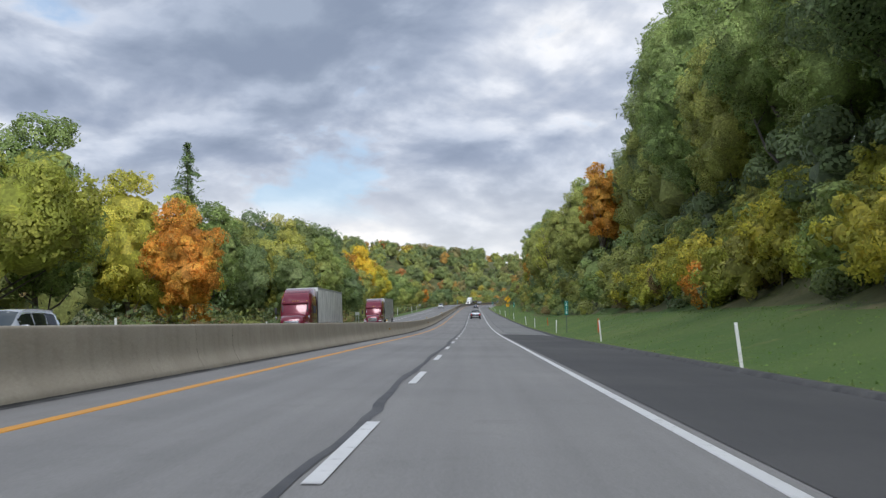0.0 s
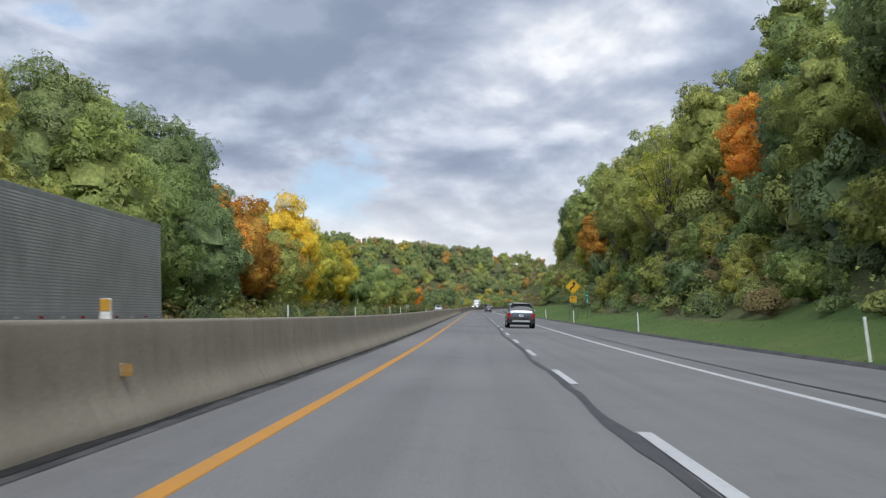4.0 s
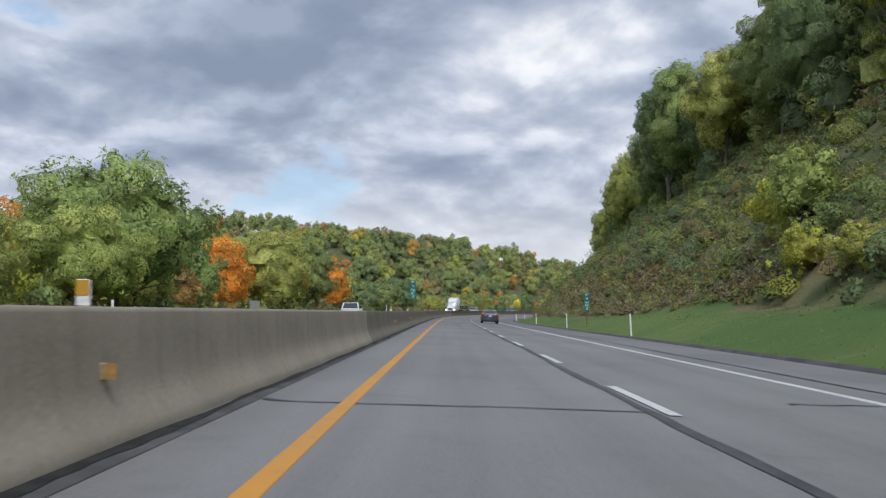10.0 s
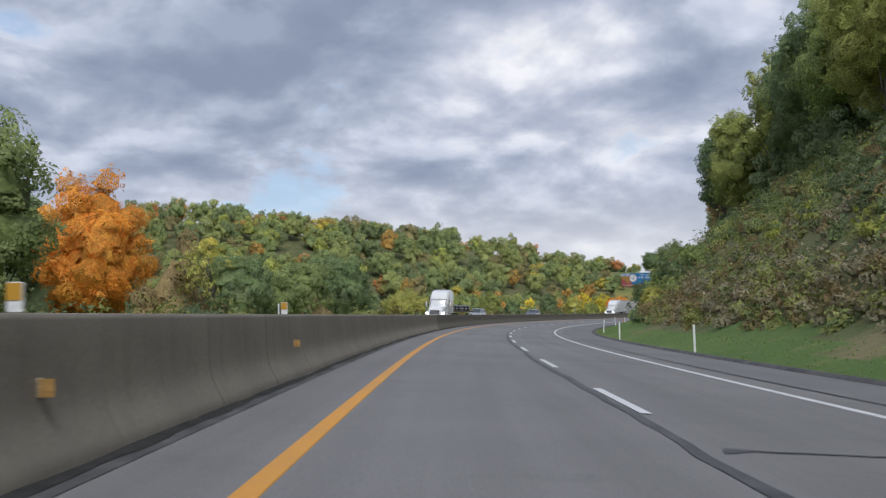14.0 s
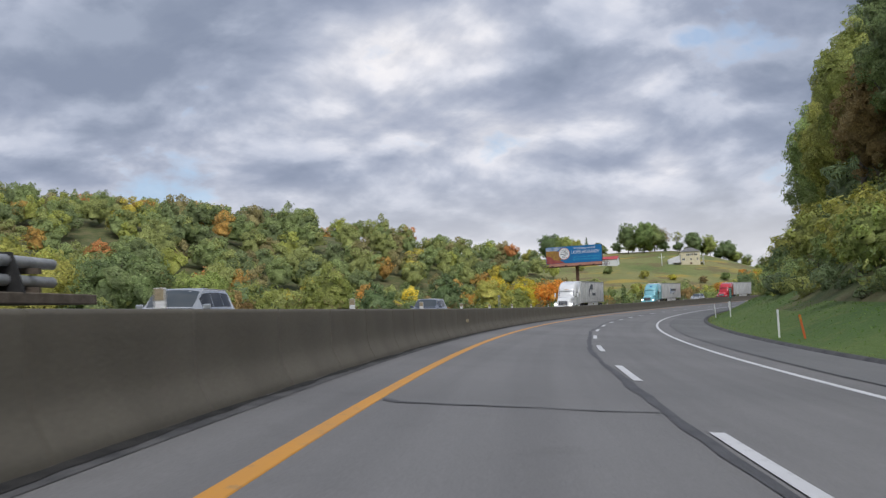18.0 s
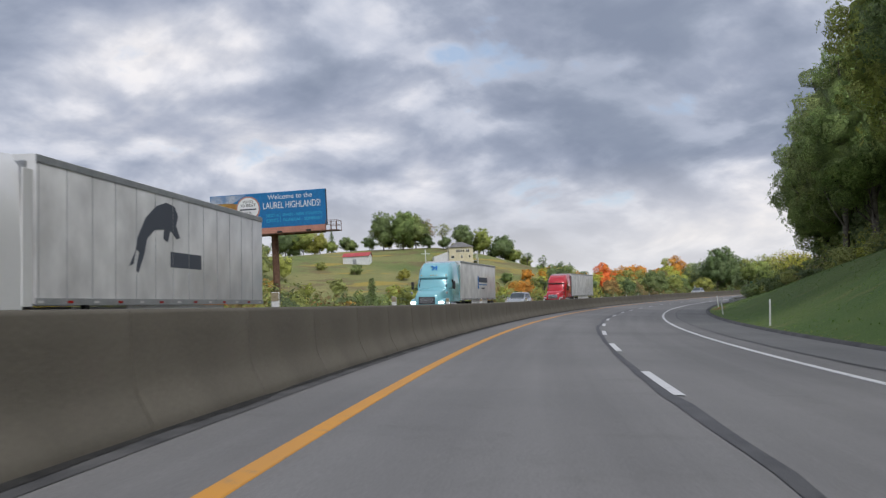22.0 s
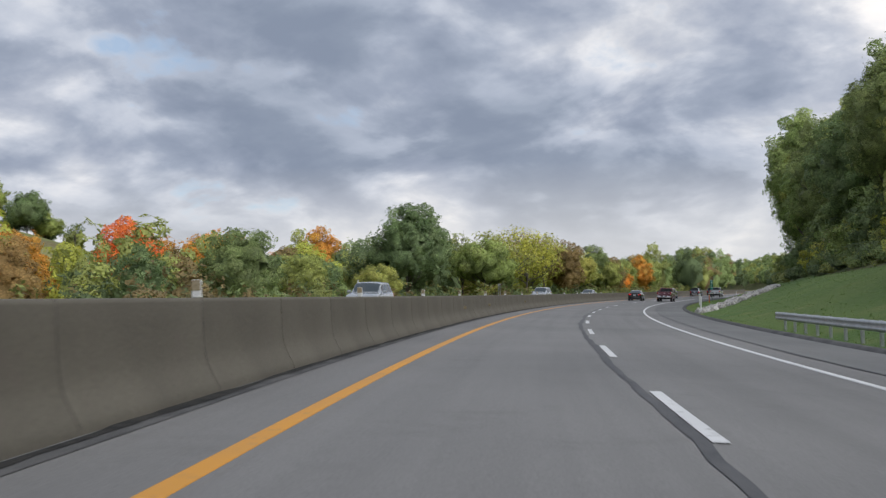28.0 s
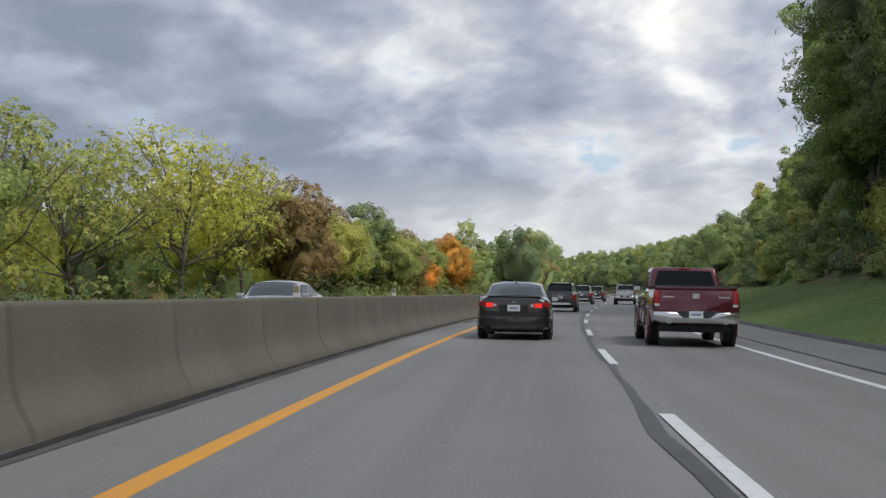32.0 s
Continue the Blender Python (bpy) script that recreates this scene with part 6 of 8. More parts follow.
def pickup(m, body_mat, label, category, group):
    """A crew-cab pickup; its bed is covered, the cabin stands ahead of it."""
    L, W, belt, rear_h, hood, top, r, wb, cl = 5.8, 2.02, 1.24, 1.34, 1.16, 1.90, 0.41, (-1.75, 1.80), 0.36
    c0, c1, c2, c3 = -0.62, -0.42, 0.72, 1.42       # cabin: base rear, roof rear, roof front, base front
    hw, yr, yf = W / 2, -L / 2, L / 2
    root = tagged(new("pickup_truck"), label, category, group)
    root.matrix_basis = m
    # lower body: rings along the length
    st = [(yr, 0.62, rear_h - 0.02, 0.93), (yr + 0.03, 0.55, rear_h, 0.965), (yr + 0.3, 0.48, rear_h, 0.98), (yr + 0.9, 0.45, rear_h, 1.0), (c0 - 0.06, 0.42, rear_h, 1.0), (c0 + 0.04, 0.40, belt + 0.02, 0.985), (0.0, 0.40, belt, 1.0),
          (c3 - 0.1, cl + 0.08, belt - 0.02, 1.0), (yf - 0.95, cl + 0.08, hood, 0.99), (yf - 0.35, cl + 0.10, hood - 0.10, 0.95), (yf - 0.06, cl + 0.18, hood - 0.24, 0.85), (yf, 0.50, hood - 0.34, 0.72)]
    rings = []
    for y, z0, z1, k in st:
        w = hw * k
        zm = z0 + (z1 - z0) * 0.55
        half = [(0.0, z0), (w * 0.86, z0), (w * 0.96, z0 + 0.07), (w, zm - 0.06), (w * 0.995, zm + 0.06), (w * 0.955, z1 - 0.07), (w * 0.90, z1 - 0.015), (w * 0.55, z1 + 0.012), (0.0, z1 + 0.02)]
        rings.append([(x, y, z) for x, z in half] + [(-x, y, z) for x, z in half[-2:0:-1]])
    part("body", loft(rings), body_mat, root, smooth=42)
    # cabin
    cb, ct, zb = hw * 0.915, hw * 0.76, belt - 0.03
    base = [(-cb, c0, zb), (cb, c0, zb), (cb, c3, zb), (-cb, c3, zb)]
    roof = [(-ct, c1, top - 0.035), (ct, c1, top - 0.035), (ct, c2, top - 0.03), (-ct, c2, top - 0.03)]
    bm = hexa(base + roof, 0.0)
    bmesh.ops.bevel(bm, geom=list(bm.edges), offset=0.075, segments=3, profile=0.55, affect="EDGES", clamp_overlap=True)
    part("cabin", bm, body_mat, root, smooth=50)
    part("rear_window", patch((base[0], base[1], roof[1], roof[0]), 0.07, 0.93, 0.14, 0.88, 0.007, 0.02), GLASS, root, "dark rear window glass")
    part("windscreen", patch((base[3], base[2], roof[2], roof[3]), 0.06, 0.94, 0.08, 0.92, 0.007, 0.02), CLEARG, root, "windscreen glass")
    for sgn in (-1, 1):
        i0, i1 = (1, 2) if sgn > 0 else (0, 3)
        q = (base[i0], base[i1], roof[i1], roof[i0])
        for a0, a1 in ((0.10, 0.44), (0.48, 0.86)):
            part("side_window", patch(q, a0, a1, 0.12, 0.84, 0.007, 0.012), GLASS, root, "dark side window glass")
        for yy in (0.0, 0.95):
            part("door_handle", box(sgn * hw * 0.985 - 0.012, sgn * hw * 0.985 + 0.022, yy - 0.10, yy + 0.10, belt - 0.17, belt - 0.13, 0.008, 1), body_mat, root)
            part("door_gap", box(sgn * hw - 0.008, sgn * hw + 0.003, yy - 0.19, yy - 0.18, cl + 0.15, belt - 0.1), BLACKP, root, "dark door seam")
        mx = sgn * (cb + 0.13)
        mir = part("wing_mirror", box(mx - 0.11, mx + 0.11, c3 - 0.42, c3 - 0.30, belt + 0.02, belt + 0.30, 0.035), BLACKP, root, smooth=50)
        part("mirror_glass", box(mx - 0.085, mx + 0.085, c3 - 0.426, c3 - 0.419, belt + 0.045, belt + 0.155), CHROME, mir, "mirror glass")
        part("tail_lamp", box(sgn * hw * 0.865 - 0.065, sgn * hw * 0.865 + 0.065, yr - 0.015, yr + 0.16, 0.98, 1.29, 0.025), LAMPR, root, "tall red tail lamp", 50)
        part("reversing_lamp", box(sgn * hw * 0.865 - 0.06, sgn * hw * 0.865 + 0.06, yr - 0.012, yr + 0.10, 0.92, 0.985, 0.015), LAMPW, root, "white reversing lamp", 50)
        part("tailgate_lettering", box(sgn * 0.62 - 0.13, sgn * 0.62 + 0.13, yr - 0.010, yr + 0.01, 1.125, 1.155), CHROME, root, "chrome lettering as a plain bar")
        part("headlamp", box(sgn * hw * 0.70 - 0.17, sgn * hw * 0.70 + 0.17, yf - 0.42, yf - 0.035, hood - 0.32, hood - 0.17, 0.04), LAMPW, root, "headlamp", 50)
        for wy in wb:
            part("wheel_arch", disc(0.0, r + 0.06, min(sgn * (hw - 0.1), sgn * (hw + 0.004)), max(sgn * (hw - 0.1), sgn * (hw + 0.004)), 26), BLACKP, root, "black wheel arch").location = (0, wy, r + 0.02)
            part("arch_lip", arch_ring(r + 0.05, r + 0.11, sgn * (hw - 0.03), sgn * (hw + 0.02)), body_mat, root, smooth=50).location = (0, wy, r + 0.02)
            wheel(root, sgn * (hw + 0.015), wy, r, 0.28)
        part("sill", box(sgn * hw * 0.93 - 0.05, sgn * hw * 0.99 + 0.012, wb[0] + 0.5, wb[1] - 0.5, cl + 0.02, cl + 0.10, 0.02, 1), BLACKP, root, "lower sill trim")
        part("exhaust_tip", disc(0.045, 0.065, -0.12, 0.12, 16), CHROME, root, "chrome exhaust tip", 40).matrix_basis = Matrix.Translation((sgn * 0.62, yr - 0.12, 0.60)) @ Matrix.Rotation(radians(90), 4, "Z")
    # rear end
    prof = [(-0.96 * hw, 0.62), (-0.96 * hw, 0.81), (-0.46, 0.81), (-0.30, 0.665), (0.30, 0.665), (0.46, 0.81), (0.96 * hw, 0.81), (0.96 * hw, 0.62), (0.76 * hw, 0.55), (-0.76 * hw, 0.55)]
    part("rear_bumper", loft([[(x * kx, yr + dy, 0.68 + (z - 0.68) * kz) for x, z in prof] for kx, kz, dy in ((0.97, 0.72, -0.165), (0.99, 0.94, -0.15), (1.0, 1.0, -0.11), (1.0, 1.0, 0.02))]), CHROME, root, "chrome step bumper", 50)
    part("bumper_step", box(-0.47, 0.47, yr - 0.035, yr + 0.02, 0.64, 0.83, 0.01, 1), BLACKP, root, "black plate recess")
    part("bed_cover", box(-hw * 0.93, hw * 0.93, yr + 0.05, c0 - 0.06, rear_h + 0.012, rear_h + 0.06, 0.02), BLACKP, root, "black bed cover", 50)
    part("tailgate_lip", box(-hw * 0.90, hw * 0.90, yr - 0.02, yr + 0.10, rear_h - 0.03, rear_h + 0.03, 0.02), body_mat, root, smooth=50)
    for x in (-0.80, 0.80):
        part("tailgate_seam", box(x * hw - 0.006, x * hw + 0.006, yr - 0.006, yr + 0.02, 0.86, rear_h - 0.03), BLACKP, root)
    part("axle", box(-0.75, 0.75, wb[0] - 0.07, wb[0] + 0.07, 0.34, 0.48, 0.05), BLACKP, root, "rear axle", 50)
    part("brake_light", box(-0.14, 0.14, c1 - 0.03, c1 + 0.03, top - 0.075, top - 0.045), LAMPR, root, "small red roof brake light")
    part("badge", box(-0.09, 0.09, yr - 0.012, yr + 0.02, 1.10, 1.23, 0.02, 1), CHROME, root, "chrome badge shape")
    ply, pz = yr - 0.045, 0.745
    pl = part("number_plate", box(-0.155, 0.155, ply - 0.008, ply + 0.02, pz - 0.078, pz + 0.078), PLATE, root, "pale number plate")
    part("plate_bar", box(-0.11, 0.11, ply - 0.011, ply - 0.006, pz - 0.024, pz + 0.024), PLATEBAR, pl, "dark bar in place of writing")
    part("antenna", hexa([(-0.02, c1 + 0.05, top - 0.02), (0.02, c1 + 0.05, top - 0.02), (0.02, c1 + 0.2, top - 0.02), (-0.02, c1 + 0.2, top - 0.02), (-0.006, c1 + 0.04, top + 0.05), (0.006, c1 + 0.04, top + 0.05), (0.006, c1 + 0.07, top + 0.05), (-0.006, c1 + 0.07, top + 0.05)]), BLACKP, root)
    part("grille", box(-hw * 0.42, hw * 0.42, yf - 0.05, yf + 0.012, hood - 0.52, hood - 0.34, 0.02, 1), BLACKP, root, "black front grille")
    part("underbody", box(-hw * 0.80, hw * 0.80, yr + 0.3, yf - 0.4, 0.34, 0.5), BLACKP, root, "dark underbody")
    return root


def on_road(s, u, face=1, h=0.0):
    """Pose on the carriageway, facing along (1) or against (-1) the stations."""
    p0, p1 = P(s - 1.0, u), P(s + 1.0, u)
    d = Vector(p1 - p0) * face
    c = Vector(P(s, u + 0.5) - P(s, u - 0.5))
    if face < 0:
        c = -c
    y = d.normalized()
    z = c.cross(y).normalized()
    x = y.cross(z)
    mt = Matrix((x, y, z)).transposed().to_4x4()
    mt.translation = Vector(P(s, u, h))
    return mt


PAINTS = {
    "grey": paint("metallic_grey_paint", (0.11, 0.13, 0.165), 0.35), "dark": paint("dark_grey_paint", (0.078, 0.086, 0.108), 0.4), "black": paint("black_paint", (0.009, 0.010, 0.012), 0.0),
    "wine": paint("wine_red_paint", (0.10, 0.012, 0.022)), "silver": paint("silver_paint", (0.40, 0.42, 0.43), 0.5), "white": paint("white_paint", (0.72, 0.72, 0.71), 0.0),
    "red": paint("red_truck_paint", (0.50, 0.018, 0.03), 0.1), "teal": paint("pale_blue_truck_paint", (0.22, 0.50, 0.56), 0.1), "maroon": paint("maroon_truck_paint", (0.16, 0.012, 0.03), 0.2),
}
# along our lanes
car(on_road(212.9, 1.45), "suv", PAINTS["grey"], "metallic grey large SUV with chrome trim on the highway", "suv", "traffic in our lanes")
car(on_road(454.5, 1.78), "sedan", PAINTS["dark"], "dark grey sedan with silver alloy wheels on the highway", "car", "traffic in our lanes")
car(on_road(1066.7, -1.98), "sedan", PAINTS["black"], "black sedan with lit red tail lamps on the highway", "car", "traffic in our lanes", lit_tail=True)
car(on_road(1065.6, 2.2), "pickup", PAINTS["wine"], "wine-red crew-cab pickup truck with chrome bumper", "pickup truck", "traffic in our lanes")
car(on_road(1104.5, -1.75), "suv", PAINTS["black"], "black SUV driving on the highway", "suv", "traffic in our lanes")
car(on_road(1140.0, -2.0), "suv", PAINTS["dark"], "dark grey SUV driving on the highway", "suv", "traffic in our lanes")
car(on_road(1163.0, -1.9), "suv", PAINTS["black"], "small-looking black SUV far along the highway", "suv", "traffic in our lanes")
car(on_road(1141.0, 1.9), "pickup", PAINTS["silver"], "silver pickup truck far along the highway", "pickup truck", "traffic in our lanes")
# on the opposite carriageway
for s_, u_, kind_, pm, lab in ((31.5, -12.65, "suv", "silver", "silver SUV on the opposite carriageway"), (449.0, -12.65, "pickup", "white", "white pickup truck on the opposite carriageway"),
                               (631.3, -12.65, "suv", "silver", "silver SUV passing on the opposite carriageway"), (675.0, -12.65, "suv", "grey", "grey SUV on the opposite carriageway"),
                               (838.6, -12.65, "suv", "silver", "pale SUV behind the blue truck on the opposite carriageway"), (974.5, -12.65, "suv", "silver", "silver SUV with roof rails on the opposite carriageway"),
                               (1053.0, -12.65, "suv", "silver", "silver car far off on the opposite carriageway"), (1069.0, -9.1, "sedan", "silver", "pale car on the opposite carriageway")):
    car(on_road(s_, u_, -1), kind_, PAINTS[pm], lab, "pickup truck" if kind_ == "pickup" else "suv" if kind_ == "suv" else "car", "oncoming traffic", front=kind_ != "suv")


# ---------------------------------------------------------------- articulated lorries
TRAILER = material("white_trailer_skin", mottled((0.62, 0.62, 0.61), (0.68, 0.68, 0.67), 0.3, 3, 0.9, 0.0, c3=(0.56, 0.55, 0.53)), 0.3)
TRIM = material("trailer_rail", mottled((0.35, 0.36, 0.37), (0.45, 0.46, 0.47), 2, 4, 30, 0.1), 0.45, 0.6)
LOADM = material("galvanised_pipe_load", mottled((0.30, 0.31, 0.32), (0.42, 0.43, 0.44), 2, 5, 20, 0.1), 0.6, 0.3)
WOODB = material("weathered_deck", mottled((0.10, 0.08, 0.06), (0.16, 0.13, 0.10), 3, 5, 20, 0.3), 0.9)
INKD = material("dark_lettering", plain((0.07, 0.08, 0.10)), 0.6)
INKB = material("blue_lettering", plain((0.02, 0.16, 0.45)), 0.5)


def tractor(root, col, style):
    """Cab with bonnet, sleeper and roof fairing; the bumper at y = 0, forward +y."""
    cab = part("cab", loft([[(x * w, y, z) for x, z in ((-1, 1.05), (-1, 2.3), (-0.93, zt - 0.25), (-0.78, zt), (0.78, zt), (0.93, zt - 0.25), (1, 2.3), (1, 1.05))]
                            for y, w, zt in ((-1.95, 1.08, 2.08), (-2.25, 1.14, 2.62), (-2.45, 1.2, 2.95), (-2.95, 1.23, 3.55), (-3.7, 1.25, 3.88), (-5.5, 1.25, 4.02))]), col, root, smooth=38)
    part("bonnet", loft([[(x * w, y, z) for x, z in ((-1, 0.55), (-1, zt - 0.42), (-0.86, zt - 0.1), (-0.5, zt), (0.5, zt), (0.86, zt - 0.1), (1, zt - 0.42), (1, 0.55))]
                               for y, w, zt in ((-0.12, 0.78, 1.52), (-0.30, 0.90, 1.72), (-1.0, 1.02, 1.88), (-2.1, 1.1, 2.10))]), col, root, smooth=40)
    for sg in (-1, 1):
        part("wing", loft([[(sg * x, y, z) for x, z in ((0.80, 0.62), (1.22, 0.62), (1.22, zt), (0.80, zt + 0.05))] for y, zt in ((-0.25, 1.0), (-0.5, 1.22), (-1.1, 1.30), (-1.75, 1.18), (-2.0, 0.95))]), col, root, smooth=45)
        part("headlamp", box(sg * 1.0 - 0.18, sg * 1.0 + 0.18, -0.35, -0.10, 0.92, 1.10, 0.05), HEADL if style in ("blue", "white") else LAMPW, root, "headlamp", 50)
        part("mirror", box(sg * 1.52 - 0.09, sg * 1.52 + 0.09, -2.35, -2.18, 1.95, 2.50, 0.04), col if style == "white" else BLACKP, root, "tall wing mirror", 50)
        part("mirror_arm", box(min(sg * 1.15, sg * 1.52), max(sg * 1.15, sg * 1.52), -2.30, -2.26, 2.0, 2.04), BLACKP, root)
        part("bonnet_mirror", box(sg * 1.26 - 0.07, sg * 1.26 + 0.07, -0.95, -0.85, 1.60, 1.78, 0.03), BLACKP if style == "red" else CHROME, root, "small bonnet mirror", 50)
        part("side_window", hexa([(sg * 1.13, -2.55, 2.05), (sg * 1.165, -2.55, 2.05), (sg * 1.26, -3.25, 2.05), (sg * 1.22, -3.25, 2.05), (sg * 1.13, -2.75, 2.62), (sg * 1.18, -2.75, 2.62), (sg * 1.255, -3.25, 2.66), (sg * 1.22, -3.25, 2.66)]), GLASS, root, "dark cab window")
        part("door_seam", box(sg * 1.245 - 0.006, sg * 1.245 + 0.010, -3.42, -3.40, 1.1, 2.7), BLACKP, root)
        part("step_tank", box(sg * 1.02 - 0.2, sg * 1.02 + 0.2, -4.6, -2.4, 0.45, 1.0, 0.12, 3), CHROME, root, "polished fuel tank", 50)
        part("fairing", box(sg * 1.24 - 0.03, sg * 1.24 + 0.01, -5.85, -5.45, 1.1, 3.75, 0.01, 1), BLACKP if style in ("red", "maroon") else col, root, "rear cab side fairing")
        part("mud_wing", box(sg * 0.97 - 0.28, sg * 0.97 + 0.28, -7.6, -5.9, 1.05, 1.1, 0.02, 1), BLACKP, root)
        wheel(root, sg * 1.2, -1.15, 0.51, 0.30, CHROME, 0.55, 8)
        for y in (-6.2, -7.5):
            wheel(root, sg * 1.22, y, 0.51, 0.55, ALLOY, 0.55, 8)
    part("windscreen", hexa([(-1.02, -2.02, 2.10), (1.02, -2.02, 2.10), (1.0, -2.12, 2.08), (-1.0, -2.12, 2.08), (-0.98, -2.33, 2.72), (0.98, -2.33, 2.72), (0.96, -2.5, 2.70), (-0.96, -2.5, 2.70)], 0.02, 1), CLEARG, root, "large windscreen")
    part("sun_visor", box(-1.05, 1.05, -2.42, -2.20, 2.74, 2.86, 0.03), col if style != "red" else BLACKP, root, smooth=50)
    for k in (-0.9, -0.2, 0.0, 0.2, 0.9):
        part("roof_light", box(k - 0.05, k + 0.05, -2.50, -2.40, 2.93, 2.98, 0.01, 1), AMBER, root, "small amber marker lamp")
    gr = part("grille", box(-0.58, 0.58, -0.16, -0.06, 0.92, 1.42, 0.05, 2), CHROME if style in ("maroon", "red") else BLACKP, root, "chrome-framed grille" if style in ("maroon", "red") else "dark grille", 50)
    for k in range(7):
        part("grille_slat", box(-0.50, 0.50, -0.085, -0.045, 0.98 + 0.06 * k, 1.005 + 0.06 * k), BLACKP if style in ("maroon", "red") else TRIM, gr)
    part("bumper", box(-1.18, 1.18, -0.30, 0.0, 0.38, 0.80, 0.08, 3), BLACKP if style == "red" else col, root, "front bumper", 50)
    part("chassis", box(-0.45, 0.45, -8.3, -0.6, 0.62, 0.95), BLACKP, root, "black chassis frame")
    if style == "blue":
        for q in ([(-0.20, 3.30), (-0.08, 3.30), (-0.03, 3.62), (-0.15, 3.62)], [(-0.06, 3.47), (0.16, 3.62), (0.30, 3.62), (0.06, 3.43)], [(-0.02, 3.46), (0.09, 3.46), (0.22, 3.30), (0.08, 3.30)]):
            yy = [-2.95 + (3.5 - z) * 0.62 for x, z in q]
            part("logo_shape", hexa([(x, y - 0.05, z) for (x, z), y in zip(q, yy)] + [(x, y + 0.09, z + 0.03) for (x, z), y in zip(q, yy)]), INKB, root, "blue logo shape")
    if style == "maroon":
        part("name_bar", hexa([(-0.62, -2.62, 2.98), (0.62, -2.62, 2.98), (0.60, -2.78, 3.14), (-0.60, -2.78, 3.14), (-0.62, -2.54, 3.02), (0.62, -2.54, 3.02), (0.60, -2.70, 3.18), (-0.60, -2.70, 3.18)]), TRAILER, root, "pale lettering as a bar")


def box_trailer(root, mat, style):
    tr = part("trailer_box", box(-1.28, 1.28, -21.9, -5.95, 1.15, 4.08, 0.03, 2), mat, root, "white box trailer" if style != "panel" else "grey box trailer", 50)
    for sg in (-1, 1):
        part("top_rail", box(sg * 1.285 - 0.012, sg * 1.285 + 0.012, -21.9, -5.95, 3.92, 4.06), TRIM, tr)
        part("bottom_rail", box(sg * 1.285 - 0.014, sg * 1.285 + 0.014, -21.9, -5.95, 1.13, 1.27), TRIM, tr)
        for k in range(13):
            part("marker_lamp", box(sg * 1.30 - 0.006, sg * 1.30 + 0.006, -21.6 + 1.28 * k, -21.35 + 1.28 * k, 1.17, 1.22), LAMPR if k % 2 else TRAILER, tr)
        if style == "ribbed":
            for k in range(34):
                part("rib", box(sg * 1.287 - 0.012, sg * 1.287 + 0.016, -21.85, -6.0, 1.30 + 0.077 * k, 1.325 + 0.077 * k), TRIM, tr)
        elif style != "panel":
            for k in range(13):
                part("panel_seam", box(sg * 1.285 - 0.004, sg * 1.285 + 0.005, -20.7 + 1.22 * k, -20.68 + 1.22 * k, 1.27, 3.92), TRIM, tr)
        part("side_skirt", box(sg * 1.22 - 0.015, sg * 1.22 + 0.015, -17.8, -10.5, 0.45, 1.12, 0.01, 1), mat, tr, "side skirt")
        for y in (-19.4, -20.7):
            wheel(root, sg * 1.25, y, 0.51, 0.56, ALLOY, 0.55, 8)
        part("landing_leg", box(sg * 0.75 - 0.06, sg * 0.75 + 0.06, -9.4, -9.2, 0.25, 1.15), BLACKP, tr)
    part("refrigeration_unit" if style == "ribbed" else "nose_frame", box(-1.1, 1.1, -5.96, -5.88, 1.3, 3.95, 0.02, 1), BLACKP if style == "ribbed" else TRIM, tr)
    part("underride_bar", box(-1.15, 1.15, -21.85, -21.75, 0.45, 0.55), TRIM, tr)
    for x in (-0.64, 0.64):
        part("rear_door", box(x - 0.62, x + 0.62, -21.93, -21.89, 1.2, 4.0, 0.01, 1), mat, tr)
    return tr


